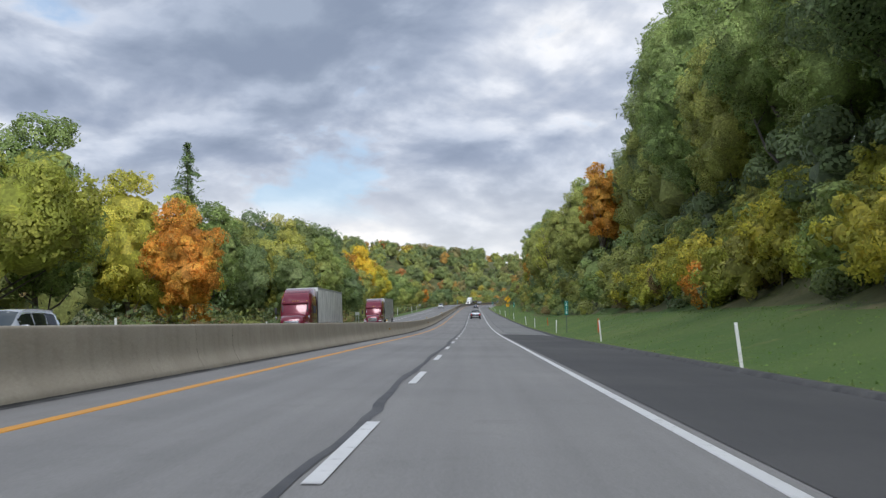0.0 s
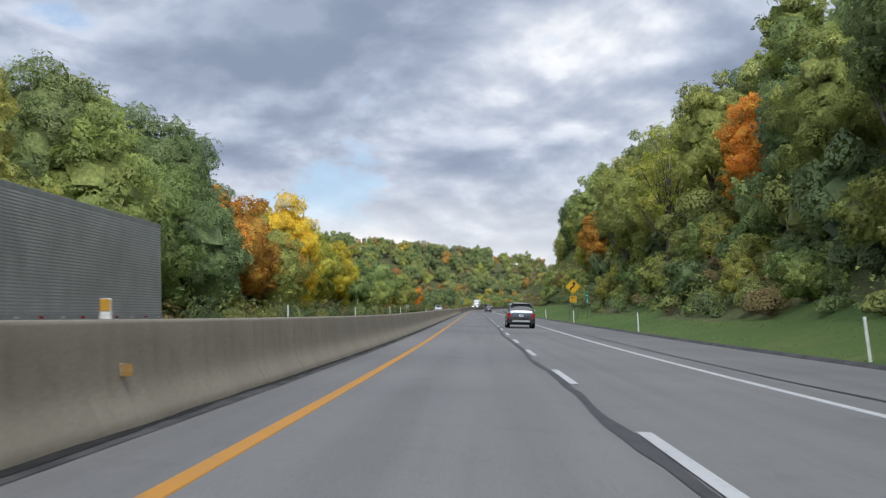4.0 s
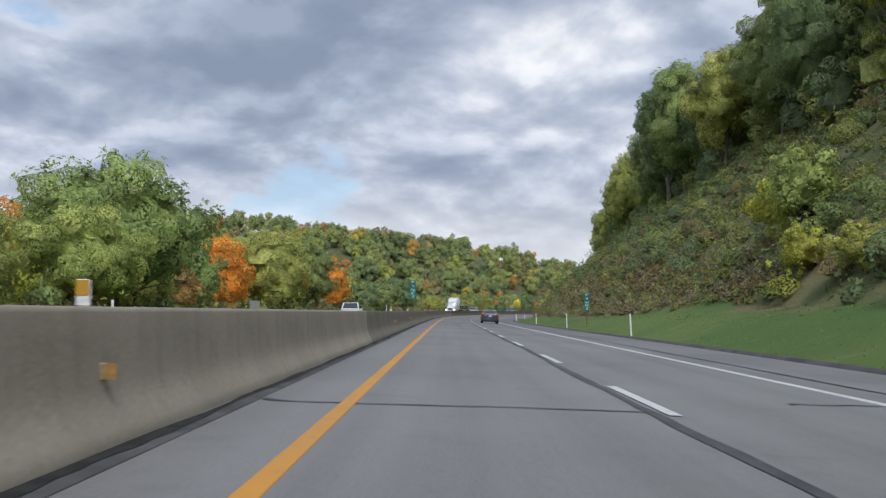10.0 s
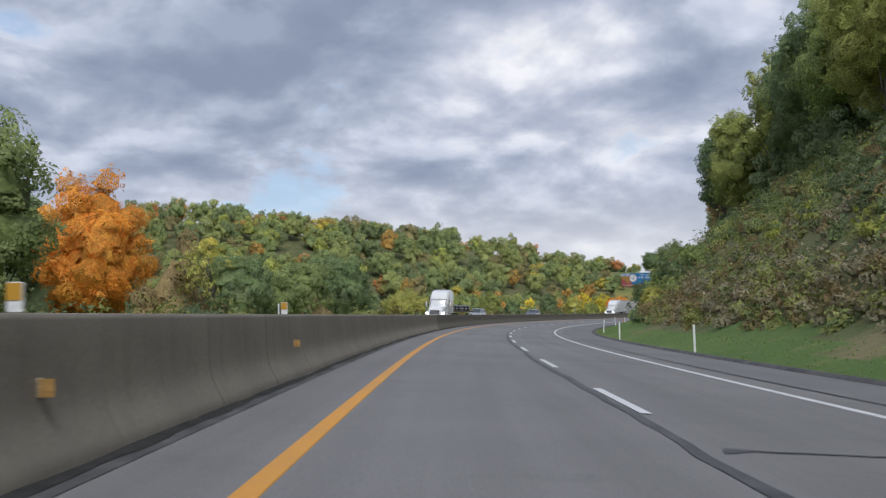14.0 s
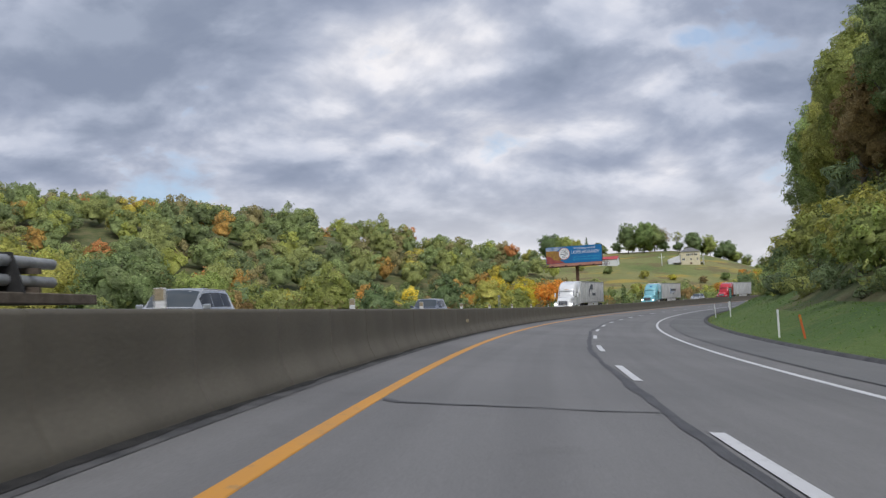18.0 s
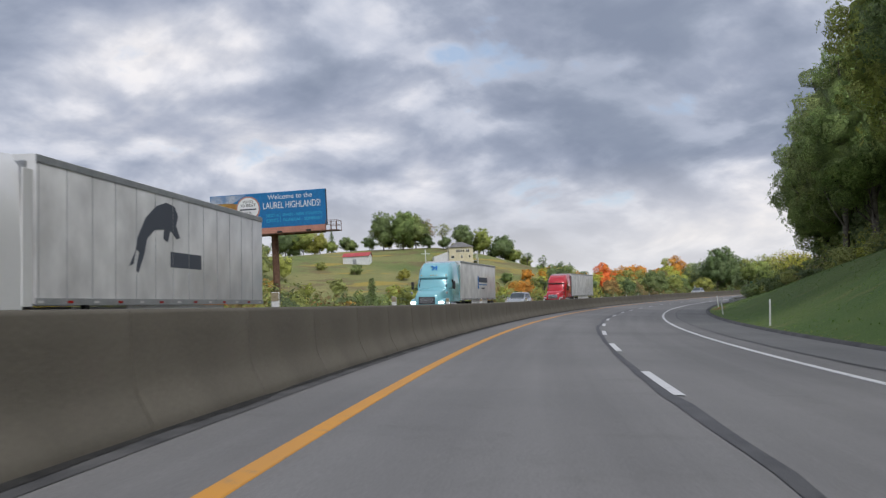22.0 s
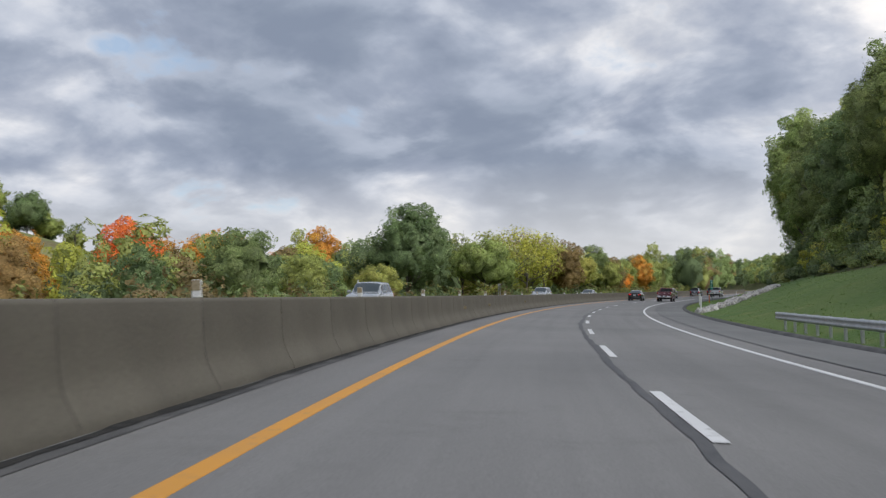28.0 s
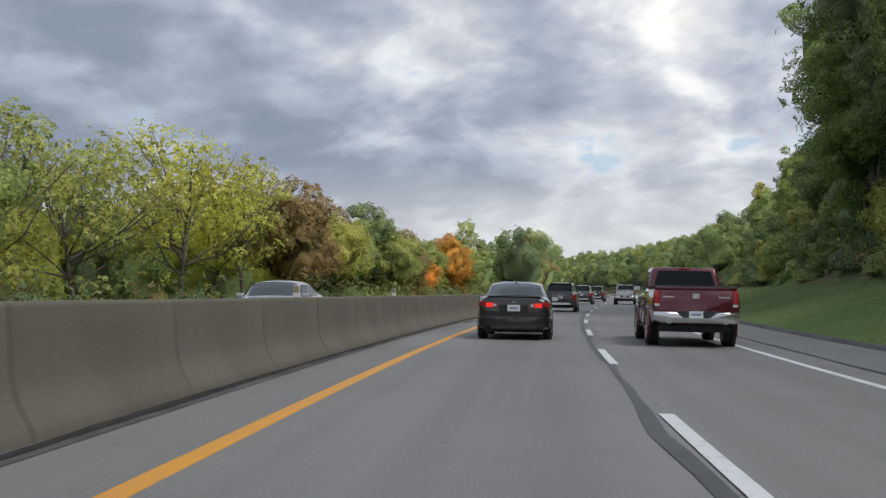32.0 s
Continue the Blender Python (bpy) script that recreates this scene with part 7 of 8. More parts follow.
def lorry(s, col, style, trailer, label):
    root = tagged(new("articulated_lorry"), label, "lorry", "oncoming lorries")
    root.matrix_basis = on_road(s + 10.0, -12.65, -1) @ Matrix.Translation((0, 10.0, 0))
    tractor(root, col, style)
    if trailer == "flatbed":
        bed = part("flatbed", box(-1.28, 1.28, -21.5, -6.2, 1.20, 1.42, 0.02, 1), WOODB, root, "flat deck")
        for sg in (-1, 1):
            for y in (-18.7, -20.0):
                wheel(root, sg * 1.25, y, 0.51, 0.56, ALLOY, 0.55, 8)
        for tier in range(2):
            for k in range(7):
                for y0, y1 in ((-12.6, -6.5), (-20.0, -13.0)):
                    pp = part("pipe", disc(0.085, 0.12, y0, y1, 10), LOADM, bed, "grey pipe", 40)
                    pp.matrix_basis = Matrix.Translation((-0.9 + 0.3 * k, 0, 1.66 + 0.38 * tier)) @ Matrix.Rotation(radians(90), 4, "Z")
            for y in (-7.5, -11.5, -14.0, -18.8):
                part("dunnage", box(-1.2, 1.2, y - 0.06, y + 0.06, 1.42 + 0.38 * tier, 1.54 + 0.38 * tier), WOODB, bed)
        for y in (-8.2, -11.0, -15.0, -18.0):
            part("strap", hexa([(-1.29, y, 1.4), (1.29, y, 1.4), (1.29, y + 0.08, 1.4), (-1.29, y + 0.08, 1.4), (-1.02, y, 2.2), (1.02, y, 2.2), (1.02, y + 0.08, 2.2), (-1.02, y + 0.08, 2.2)]), RUBBER, bed, "dark tie strap")
    else:
        tr = box_trailer(root, TRAILER, trailer)
        sg = 1
        if style == "blue":
            for sg in (1, -1):
                for y0, y1, z0, z1, mt in ((-13.6, -13.1, 2.0, 3.05, INKB), (-17.6, -13.7, 2.55, 2.95, INKD), (-17.4, -13.7, 2.32, 2.40, INKB), (-16.2, -14.8, 2.0, 2.12, INKD)):
                    part("lettering_bar", box(sg * 1.284 - 0.004, sg * 1.284 + 0.004, y0, y1, z0, z1), mt, tr, "lettering as a plain bar")
        if style == "white":
            for sg in (1, -1):
                cat = ((-10.5, 2.05), (-10.75, 2.1), (-11.0, 2.75), (-11.5, 3.25), (-12.2, 3.6), (-12.9, 3.75), (-13.5, 3.7), (-13.75, 3.45), (-13.6, 3.2), (-13.9, 2.9), (-13.65, 2.85), (-13.2, 3.05), (-13.0, 2.75), (-12.7, 2.8), (-12.75, 3.05), (-12.1, 3.0), (-11.6, 2.75), (-11.4, 2.35), (-11.05, 1.9), (-10.9, 1.95), (-11.1, 2.4), (-10.9, 2.45))
                nc = len(cat)
                part("emblem_shape", solid([(sg * 1.289, y, z) for y, z in cat] + [(sg * 1.27, y, z) for y, z in cat], [tuple(range(nc)), tuple(range(2 * nc - 1, nc - 1, -1))] + [(q, (q + 1) % nc, nc + (q + 1) % nc, nc + q) for q in range(nc)]), INKD, tr, "dark leaping emblem shape")
                part("lettering_bar", box(sg * 1.284 - 0.004, sg * 1.284 + 0.004, -15.6, -13.2, 2.1, 2.5), INKD, tr, "lettering as a plain bar")
    return root


lorry(81.5, PAINTS["maroon"], "maroon", "plain", "maroon lorry with a plain white box trailer")
lorry(147.1, PAINTS["maroon"], "maroon", "ribbed", "maroon lorry with a ribbed silver trailer")
lorry(601.4, PAINTS["white"], "white", "flatbed", "white lorry with a flatbed of grey pipes")
lorry(739.4, PAINTS["white"], "white", "plain", "white lorry with a white trailer and dark emblem")
lorry(798.8, PAINTS["teal"], "blue", "panel", "pale blue lorry with a grey lettered trailer")
lorry(880.5 - 21.9, PAINTS["red"], "red", "plain", "red lorry with a white box trailer")


# ---------------------------------------------------------------- signs, posts, rails
GREEN = material("green_sign_sheet", mottled((0.005, 0.17, 0.115), (0.008, 0.20, 0.14), 2, 3, 30, 0.02), 0.4)
SIGNY = material("yellow_sign_sheet", mottled((0.66, 0.38, 0.012), (0.74, 0.43, 0.02), 2, 3, 30, 0.02), 0.4)
SIGNW = material("white_sign_sheet", plain((0.78, 0.80, 0.80)), 0.4)
SIGNB = material("blue_sign_sheet", plain((0.02, 0.07, 0.32)), 0.4)
SIGNR = material("red_sign_sheet", plain((0.42, 0.03, 0.05)), 0.4)
SIGNK = material("black_sign_ink", plain((0.012, 0.012, 0.012)), 0.5)
POSTG = material("green_steel_post", mottled((0.09, 0.12, 0.10), (0.13, 0.16, 0.13), 4, 4, 40, 0.1), 0.6, 0.4)
RUST = material("rusty_steel", mottled((0.13, 0.07, 0.045), (0.20, 0.12, 0.08), 3, 5, 30, 0.2), 0.8, 0.2)


def lettering(text, size, mat, parent, at, width=None, label=""):
    """Flat raised letters on a face that looks along -y."""
    cu = bpy.data.curves.new("writing", "FONT")
    cu.body, cu.size, cu.extrude = text, size, 0.004
    cu.align_x, cu.align_y = "CENTER", "CENTER"
    tmp = new("writing", cu)
    dg = bpy.context.evaluated_depsgraph_get()
    me = bpy.data.meshes.new_from_object(tmp.evaluated_get(dg))
    bpy.data.objects.remove(tmp)
    me.materials.clear()
    me.materials.append(mat)
    ob = new("writing", me)
    ob.parent = parent
    k = 1.0
    if width:
        xs = [v.co.x for v in me.vertices]
        k = width / max(1e-6, max(xs) - min(xs))
    ob.matrix_basis = Matrix.Translation(at) @ Matrix.Rotation(radians(90), 4, "X") @ Matrix.Diagonal((k, 1, 1, 1))
    ob["label"] = label or text.lower() + " in raised letters"
    return ob


def upright(s, u, turn=0.0, ground_h=None):
    """Pose of a post at s, u whose face looks back along the road."""
    p = GP(np.float64(s), np.float64(u)) if ground_h is None else P(s, u, ground_h)
    a = float(np.interp(s, _s, _a))
    return Matrix.Translation(Vector(p)) @ Matrix.Rotation(-a + turn, 4, "Z")


def u_post(name, x, h, parent, mat):
    return part(name, box(x - 0.035, x + 0.035, 0.008, 0.045, -0.5, h, 0.006, 1), mat, parent)


def mile_post(s, u, digits):
    root = tagged(new("mile_marker"), "small green mile marker on a steel post", "mile marker", "mile markers")
    root.matrix_basis = upright(s, u)
    u_post("post", 0, 2.75, root, POSTG)
    pan = part("panel", box(-0.16, 0.16, -0.006, 0.006, 1.62, 2.86, 0.012, 1), GREEN, root, "green reflective panel")
    lettering("MILE", 0.12, SIGNW, pan, (0, -0.010, 2.76), 0.24)
    for k, d in enumerate(digits):
        lettering(d, 0.36, SIGNW, pan, (0, -0.010, 2.52 - 0.33 * k))


def curve_sign(s, u):
    root = tagged(new("curve_warning_sign"), "yellow diamond winding-road sign with a 60 mph plate", "road sign")
    root.matrix_basis = upright(s, u, radians(-4))
    for x in (-0.42, 0.42):
        u_post("post", x, 3.3, root, POSTG)
    r = 0.86
    dia = part("diamond", solid([(0, -0.006, 3.75 - r), (r, -0.006, 3.75), (0, -0.006, 3.75 + r), (-r, -0.006, 3.75), (0, 0.006, 3.75 - r), (r, 0.006, 3.75), (0, 0.006, 3.75 + r), (-r, 0.006, 3.75)], [(0, 1, 2, 3), (7, 6, 5, 4), (0, 4, 5, 1), (1, 5, 6, 2), (2, 6, 7, 3), (3, 7, 4, 0)]), SIGNY, root, "yellow diamond panel")
    pts = [(-0.26, 3.32), (-0.26, 3.55), (0.12, 3.80), (0.12, 4.0)]
    bm = bmesh.new()
    wd = 0.085
    offs = [(wd, 0), (wd * 0.75, -wd * 0.6), (wd * 0.75, -wd * 0.6), (wd, 0)]
    fr = [[bm.verts.new((x + sx * ox, y, z + sx * oz)) for (x, z), (ox, oz) in zip(pts, offs)] for y in (-0.012, -0.004) for sx in (-1, 1)]
    for a, b in ((fr[0], fr[1]),):
        for i in range(3):
            bm.faces.new((a[i], b[i], b[i + 1], a[i + 1]))
    hd = [bm.verts.new(p) for p in ((-0.13, -0.012, 3.98), (0.37, -0.012, 3.98), (0.12, -0.012, 4.30))]
    bm.faces.new(hd)
    part("arrow", bm, SIGNK, dia, "black winding arrow")
    for k in range(4):
        a = radians(90 * k)
        c0 = Vector((math.cos(a), 0, math.sin(a))) * (r - 0.07)
        c1 = Vector((math.cos(a + math.pi / 2), 0, math.sin(a + math.pi / 2))) * (r - 0.07)
        n = (c0 + c1).normalized() * 0.025
        o = Vector((0, -0.011, 3.75))
        part("border", solid([tuple(o + c0), tuple(o + c1), tuple(o + c1 - n), tuple(o + c0 - n)], [(0, 1, 2, 3)]), SIGNK, dia, "black border line")
    pl = part("speed_plate", box(-0.38, 0.38, -0.006, 0.006, 2.0, 2.72, 0.02, 1), SIGNY, root, "yellow speed plate")
    lettering("60", 0.44, SIGNK, pl, (0, -0.010, 2.48), 0.5)
    lettering("MPH", 0.2, SIGNK, pl, (0, -0.010, 2.14), 0.44)


def median_sign(s, u, ground_h, label, lift=0.0):
    root = tagged(new("reference_sign"), label, "road sign", "reference signs")
    root.matrix_basis = upright(s, u, 0, ground_h) @ Matrix.Translation((0, 0, lift))
    part("post", box(-0.03, 0.03, 0.01, 0.06, -0.3 - lift, 2.3, 0.006, 1), RUST, root, "rusty steel post")
    pan = part("panel", box(-0.215, 0.215, -0.006, 0.006, 0.96, 2.36, 0.02, 1), GREEN, root, "green reflective panel")
    part("border", box(-0.205, 0.205, -0.009, -0.005, 1.245, 1.26), SIGNW, pan, "white divider line")
    lettering("EAST", 0.20, SIGNW, pan, (0, -0.010, 2.24), 0.30)
    sh = part("shield", solid([(x, y, z) for y in (-0.010, -0.004) for x, z in ((-0.155, 2.06), (0.155, 2.06), (0.165, 1.94), (0.10, 1.82), (0.0, 1.765), (-0.10, 1.82), (-0.165, 1.94))], [tuple(range(7)), tuple(range(13, 6, -1))] + [(i, (i + 1) % 7, 7 + (i + 1) % 7, 7 + i) for i in range(7)]), SIGNB, pan, "blue interstate shield")
    part("shield_band", box(-0.15, 0.15, -0.014, -0.009, 2.01, 2.055), SIGNR, sh, "red band")
    lettering("76", 0.19, SIGNW, sh, (0, -0.014, 1.91), 0.20)
    lettering("MILE", 0.18, SIGNW, pan, (0, -0.010, 1.62), 0.33)
    lettering("62", 0.26, SIGNW, pan, (0, -0.010, 1.40), 0.23)
    lettering(".0", 0.26, SIGNW, pan, (0, -0.010, 1.10), 0.17)


curve_sign(256.5, 9.2)
for s_, u_, d_ in ((95.6, 9.3, "618"), (255.2, 10.6, "619"), (741.8, 8.4, "622"), (906.9, 8.6, "623"), (1061.0, 8.6, "624")):
    mile_post(s_, u_, d_)
median_sign(420.35, -5.21, 1.0, "tall green interstate reference sign on the median barrier")
median_sign(424.0, 8.6, None, "tall green interstate reference sign on the grass verge", 0.35)


def delineator(s, u, mat, label, tilt=0.0, h=1.25):
    root = tagged(new("delineator_post"), label, "delineator", "roadside delineators")
    root.matrix_basis = upright(s, u) @ Matrix.Rotation(tilt, 4, "Y")
    part("post", box(-0.045, 0.045, -0.012, 0.012, -0.3, h, 0.008, 1), mat, root)
    part("reflector", box(-0.03, 0.03, -0.018, -0.010, h - 0.2, h - 0.06), SIGNW if mat == WHITE else AMBER, root, "small reflector")


rd = np.random.default_rng(3)
for s_, u_ in ((27.7, 7.9), (64.0, 8.6), (104, 9.0), (142.0, 9.1), (165.6, 9.1), (205, 8.7), (246, 8.3), (286, 8.1), (316, 7.3), (353, 7.5), (398, 7.8), (432, 7.85), (468, 7.85), (515, 7.3), (543, 7.3), (575, 7.9), (622, 8.6), (648.5, 8.0), (688, 8.9), (708, 7.9), (748, 7.8), (778, 7.7), (809.5, 7.7), (842.5, 7.7), (996.0, 7.5), (1034, 8.0), (1053.6, 7.5), (1125, 7.5), (1160, 7.5)):
    delineator(s_, u_, WHITE, "thin white delineator post on the grass verge", rd.uniform(-0.12, 0.06))
for s_, u_ in ((79.4, 10.2), (139.0, 10.6), (644.0, 8.3), (1043.0, 8.9)):
    delineator(s_, u_, ORANGE, "orange plastic marker post on the verge", rd.uniform(-0.2, 0.1), 1.0)


def barrier_marker(s, kind, faded=False):
    """Reflectors on the top and the face of the median barrier; the old ones have lost their amber."""
    amber = DULL if faded else AMBER if kind == "top" else AMBER_OLD
    if kind == "top":
        root = tagged(new("barrier_delineator"), "dirty white reflector tab on the barrier top" if faded else "white and amber reflector tab on the barrier top", "reflector", "barrier reflectors")
        root.matrix_basis = upright(s, -5.21, 0, 1.016)
        part("tab", box(-0.055, 0.055, -0.02, 0.02, 0.0, 0.205, 0.01, 1), WHITE, root, "white plastic tab")
        part("reflector", box(-0.05, 0.05, -0.026, -0.018, 0.085, 0.20), amber, root, "faded reflector" if faded else "amber reflector")
    else:
        root = tagged(new("barrier_face_marker"), "small faded reflector on the barrier face" if faded else "scuffed amber reflector fixed on the barrier face", "reflector", "barrier face reflectors")
        root.matrix_basis = upright(s, -5.095, 0, 0.535)
        part("bracket", box(-0.03, 0.07, -0.01, 0.05, -0.065, 0.065, 0.008, 1), DULL, root, "pale bracket")
        part("reflector", box(0.05, 0.15, -0.016, -0.009, -0.06, 0.06), amber, root, "faded reflector" if faded else "amber reflector")


for s_ in (79.0, 146.0, 213.3, 278.1, 323.5, 345.3, 389.0, 410.0, 455.1, 476.8, 488.0):
    barrier_marker(s_, "top")
    barrier_marker(s_, "face")
for k in range(46):
    barrier_marker(576.7 + 10.88 * k, "top", True)
    if k in (0, 1, 6, 26, 35, 36, 38):
        barrier_marker(576.7 + 10.88 * k, "face", True)


def opposite_post(s, u, h, w, label):
    root = tagged(new("sign_back"), label, "road sign", "signs seen from behind")
    root.matrix_basis = upright(s, u)
    if w > 0.2:
        for x in (-w * 0.32, w * 0.32):
            u_post("post", x, h, root, STEEL)
        part("panel", box(-w / 2, w / 2, -0.004, 0.004, h - w * 0.75, h, 0.015, 1), STEEL, root, "bare metal sign back")
    else:
        part("post", box(-w / 2, w / 2, -0.02, 0.02, -0.5, h, 0.01, 1), WHITE, root, "pale plastic post")


for s_, u_, h_, w_ in ((62, -19.5, 1.9, 0.14), (110, -20, 1.6, 0.13), (196, -20, 2.1, 0.75), (238, -19.5, 2.0, 0.14), (300, -20, 1.8, 0.13), (360, -19.5, 2.0, 0.14), (392, -19.5, 1.9, 0.14), (440, -21, 2.2, 0.95), (560, -20, 1.9, 0.13), (735, -20, 2.6, 0.30), (1000, -20, 2.3, 0.14), (1060, -20, 2.4, 0.4)):
    opposite_post(s_, u_, h_, w_, "roadside sign beyond the median, seen from behind" if w_ > 0.2 else "pale marker post beyond the opposite carriageway")


# guard rail on the right
def guard_rail(s0, s1, u):
    root = tagged(new("guard_rail"), "galvanised steel guard rail with a curved end on the verge", "guard rail")
    st_ = np.arange(s0, s1 + 0.1, 1.0)
    prof = [(0.0, 0.42), (-0.05, 0.47), (-0.05, 0.52), (0.0, 0.575), (-0.05, 0.63), (-0.05, 0.68), (0.0, 0.73)]
    uu = u + np.clip((s0 + 6 - st_) / 6, 0, 1) ** 2 * 0.9
    us = np.stack([uu + p[0] for p in prof] + [uu + p[0] + 0.012 for p in prof[::-1]], 1)
    hs = np.tile([p[1] for p in prof] + [p[1] for p in prof[::-1]], (len(st_), 1))
    ob = ribbon("rail", st_, us, hs, STEEL)
    ob.parent = root
    for x in np.arange(s0 + 1, s1, 1.9):
        q = u + float(np.clip((s0 + 6 - x) / 6, 0, 1) ** 2 * 0.9)
        pb = part("post", box(0.06, 0.14, -0.07, 0.07, -0.6, 0.74), STEEL, root)
        pb.matrix_basis = upright(x, q, 0, 0.0)
        bl = part("block", box(0.0, 0.07, -0.06, 0.06, 0.44, 0.72), WOODB, root, "dark spacer block")
        bl.matrix_basis = upright(x, q, 0, 0.0)


guard_rail(872.0, 958.0, 7.55)

# transverse sealed cracks
seals = tagged(new("sealed_cracks"), "black tar sealed cracks across the lanes", "crack sealing", kind="structure")
for k, (s_, u0, u1) in enumerate(((93.9, -3.6, -0.2), (104.5, -3.4, 3.4), (117.9, -3.05, -1.6), (251.6, -3.62, -0.2), (285, -0.1, 3.5), (313.2, -3.4, -0.3), (349.4, -4.65, -0.25), (351.3, 1.9, 3.4), (395, -3.0, 3.4), (426.1, -4.4, 2.6), (444.2, -4.5, -0.25), (479.6, 0.0, 3.3), (500, -4.2, 3.3), (540, -4.0, -0.2), (575.0, -3.55, -0.25), (611.7, -3.5, -0.2), (639.4, -4.1, -0.25), (638.3, -0.1, 4.1), (685.3, -4.2, -0.2), (722, -3.5, -0.2), (760, -3.8, 0), (790, -3, 3.2), (822.0, -4.6, -0.2), (824, 0, 4.6), (862.8, -4.35, -0.25), (859.7, 0, 4.1), (905, -4.3, 0.0), (950.9, -1.85, -0.85), (965.6, -4.4, -0.2), (990.0, -4.2, -0.1), (1014.6, -3.55, -0.3))):
    q = u0 + (u1 - u0) * np.linspace(0, 1, 16) ** 1.7
    ds = wander(16, 4, 0.05)
    wd = 0.032 * (1 + 0.5 * np.abs(wander(16, 3, 0.6)))
    if k % 4:                                            # the sealant puddles where it starts
        wd = wd * (1 + 2.6 * np.exp(-((np.arange(16) - 1.8) / 1.3) ** 2)) * np.minimum(1, 0.35 + 0.5 * np.arange(16))
        ds = ds + (0.5 if k % 3 == 0 else -0.28) * np.exp(-np.arange(16) / 2.2)
    rows_ = [P(s_ + ds + sg * wd, q, 0.009) for sg in (-1, 1)]
    v = np.concatenate(rows_)
    raw("seal", v, np.array([[i, i + 1, 17 + i, 16 + i] for i in range(15)]), SEAL, seals)

# loose stones on the verge
STONE = material("pale_riprap", mottled((0.36, 0.34, 0.32), (0.5, 0.48, 0.46), 2, 5, 20, 0.4, 0.02, vary=0.8), 0.9)
rocks = tagged(new("rock_pile"), "pile of pale broken rocks on the grass bank", "rocks")
stones = []
for k in range(5):
    bm = bmesh.new()
    bmesh.ops.create_icosphere(bm, subdivisions=1, radius=0.3)
    for v in bm.verts:
        v.co *= rd.uniform(0.7, 1.25)
        v.co.z *= 0.65
    me = bpy.data.meshes.new("stone")
    bm.to_mesh(me)
    bm.free()
    me.materials.append(STONE)
    stones.append(me)
for k in range(290):
    u_ = 7.25 + 7.2 * rd.uniform(0, 1) ** 1.2
    lo, hi = 993 + 2.1 * (u_ - 7.2), min(1000 + 3.4 * (u_ - 7.2), 1013.5)
    s_ = lo + (hi - lo) * rd.uniform(0, 1)
    ob = new("stone", stones[k % 5])
    ob.parent = rocks
    ob.matrix_basis = Matrix.Translation(Vector(GP(s_, u_, 0.05))) @ Euler((rd.uniform(0, 6), rd.uniform(0, 6), rd.uniform(0, 6))).to_matrix().to_4x4() @ Matrix.Scale(rd.uniform(0.5, 1.15), 4)
# splintered timber lying by the kerb
TIMBER = material("splintered_timber", mottled((0.30, 0.15, 0.06), (0.42, 0.25, 0.12), 6, 5, 40, 0.4, 0.01), 0.85)
debris = tagged(new("broken_boards"), "splintered orange-brown boards lying on the verge by the kerb", "debris")
for k, (ds_, du_, l_, ang) in enumerate(((0.0, 0.0, 1.5, 0.3), (0.5, 0.4, 1.1, 1.0), (-0.5, -0.25, 0.9, -0.4), (0.9, -0.1, 0.7, 0.7))):
    bd = part("board", box(-l_ / 2, l_ / 2, -0.07, 0.07, 0.0, 0.035, 0.006, 1), TIMBER, debris)
    bd.matrix_basis = Matrix.Translation(Vector(GP(832.0 + ds_, 7.9 + du_, 0.02 + 0.04 * k))) @ Euler((0.08 * k, -0.10, ang)).to_matrix().to_4x4()
# fallen logs on the bank
for s_, u_, l_, ang in ((385.0, 17.0, 5.5, 0.5), (392.0, 20.0, 4.0, 0.9), (306.0, 15.5, 6.0, 0.3)):
    lg = tagged(new("fallen_log"), "bleached fallen log lying on the brushy bank", "log", "fallen logs")
    vv, ff = tube([(0, 0, 0), (l_ * 0.5, 0.1, 0.05), (l_, 0, 0)], [0.16, 0.13, 0.07], 8)
    ob = part("trunk", solid([tuple(v) for v in vv], [tuple(f) for f in ff]), STONE, lg, smooth=60)
    p0, p1 = GP(s_, u_, 0.12), GP(s_ + l_ * math.sin(ang), u_ + l_ * math.cos(ang), 0.15)
    d = Vector(p1 - p0)
    lg.matrix_basis = Matrix.Translation(Vector(p0)) @ d.to_track_quat("X", "Z").to_matrix().to_4x4()


def stain_build(nt, b):
    """Dark wet-looking stain with ragged edges."""
    uvm = nt.nodes.new("ShaderNodeUVMap")
    uvm.uv_map = "along"
    n = noise_tex(nt, scaled(nt, uvm.outputs[0], 0.22, 1.6, 1.0), 1.6, 7.0, 0.62)
    b.inputs["Base Color"].default_value = (0.05, 0.048, 0.046, 1)
    clearn = nt.nodes.new("ShaderNodeBsdfTransparent")
    mx = nt.nodes.new("ShaderNodeMixShader")
    nt.links.new(ramp(nt, n, [(0.46, 0.0), (0.64, 0.6)]), mx.inputs[0])
    nt.links.new(clearn.outputs[0], mx.inputs[1])
    nt.links.new(b.outputs[0], mx.inputs[2])
    nt.links.new(mx.outputs[0], nt.nodes["Material Output"].inputs[0])


STAIN = material("shoulder_stain", stain_build, 0.8)
for s0, s1, u0, u1 in ((812, 836, -4.6, -3.75), (285, 296, -4.6, -4.2), (1078, 1096, -4.6, -3.9)):
    q = np.arange(s0, s1, 0.5)
    tagged(ribbon("shoulder_stain", q, np.tile([u0, (u0 + u1) / 2, u1], (len(q), 1)), [0.005, 0.005, 0.005], STAIN), "dark ragged stain on the left shoulder", "stain", kind="structure")


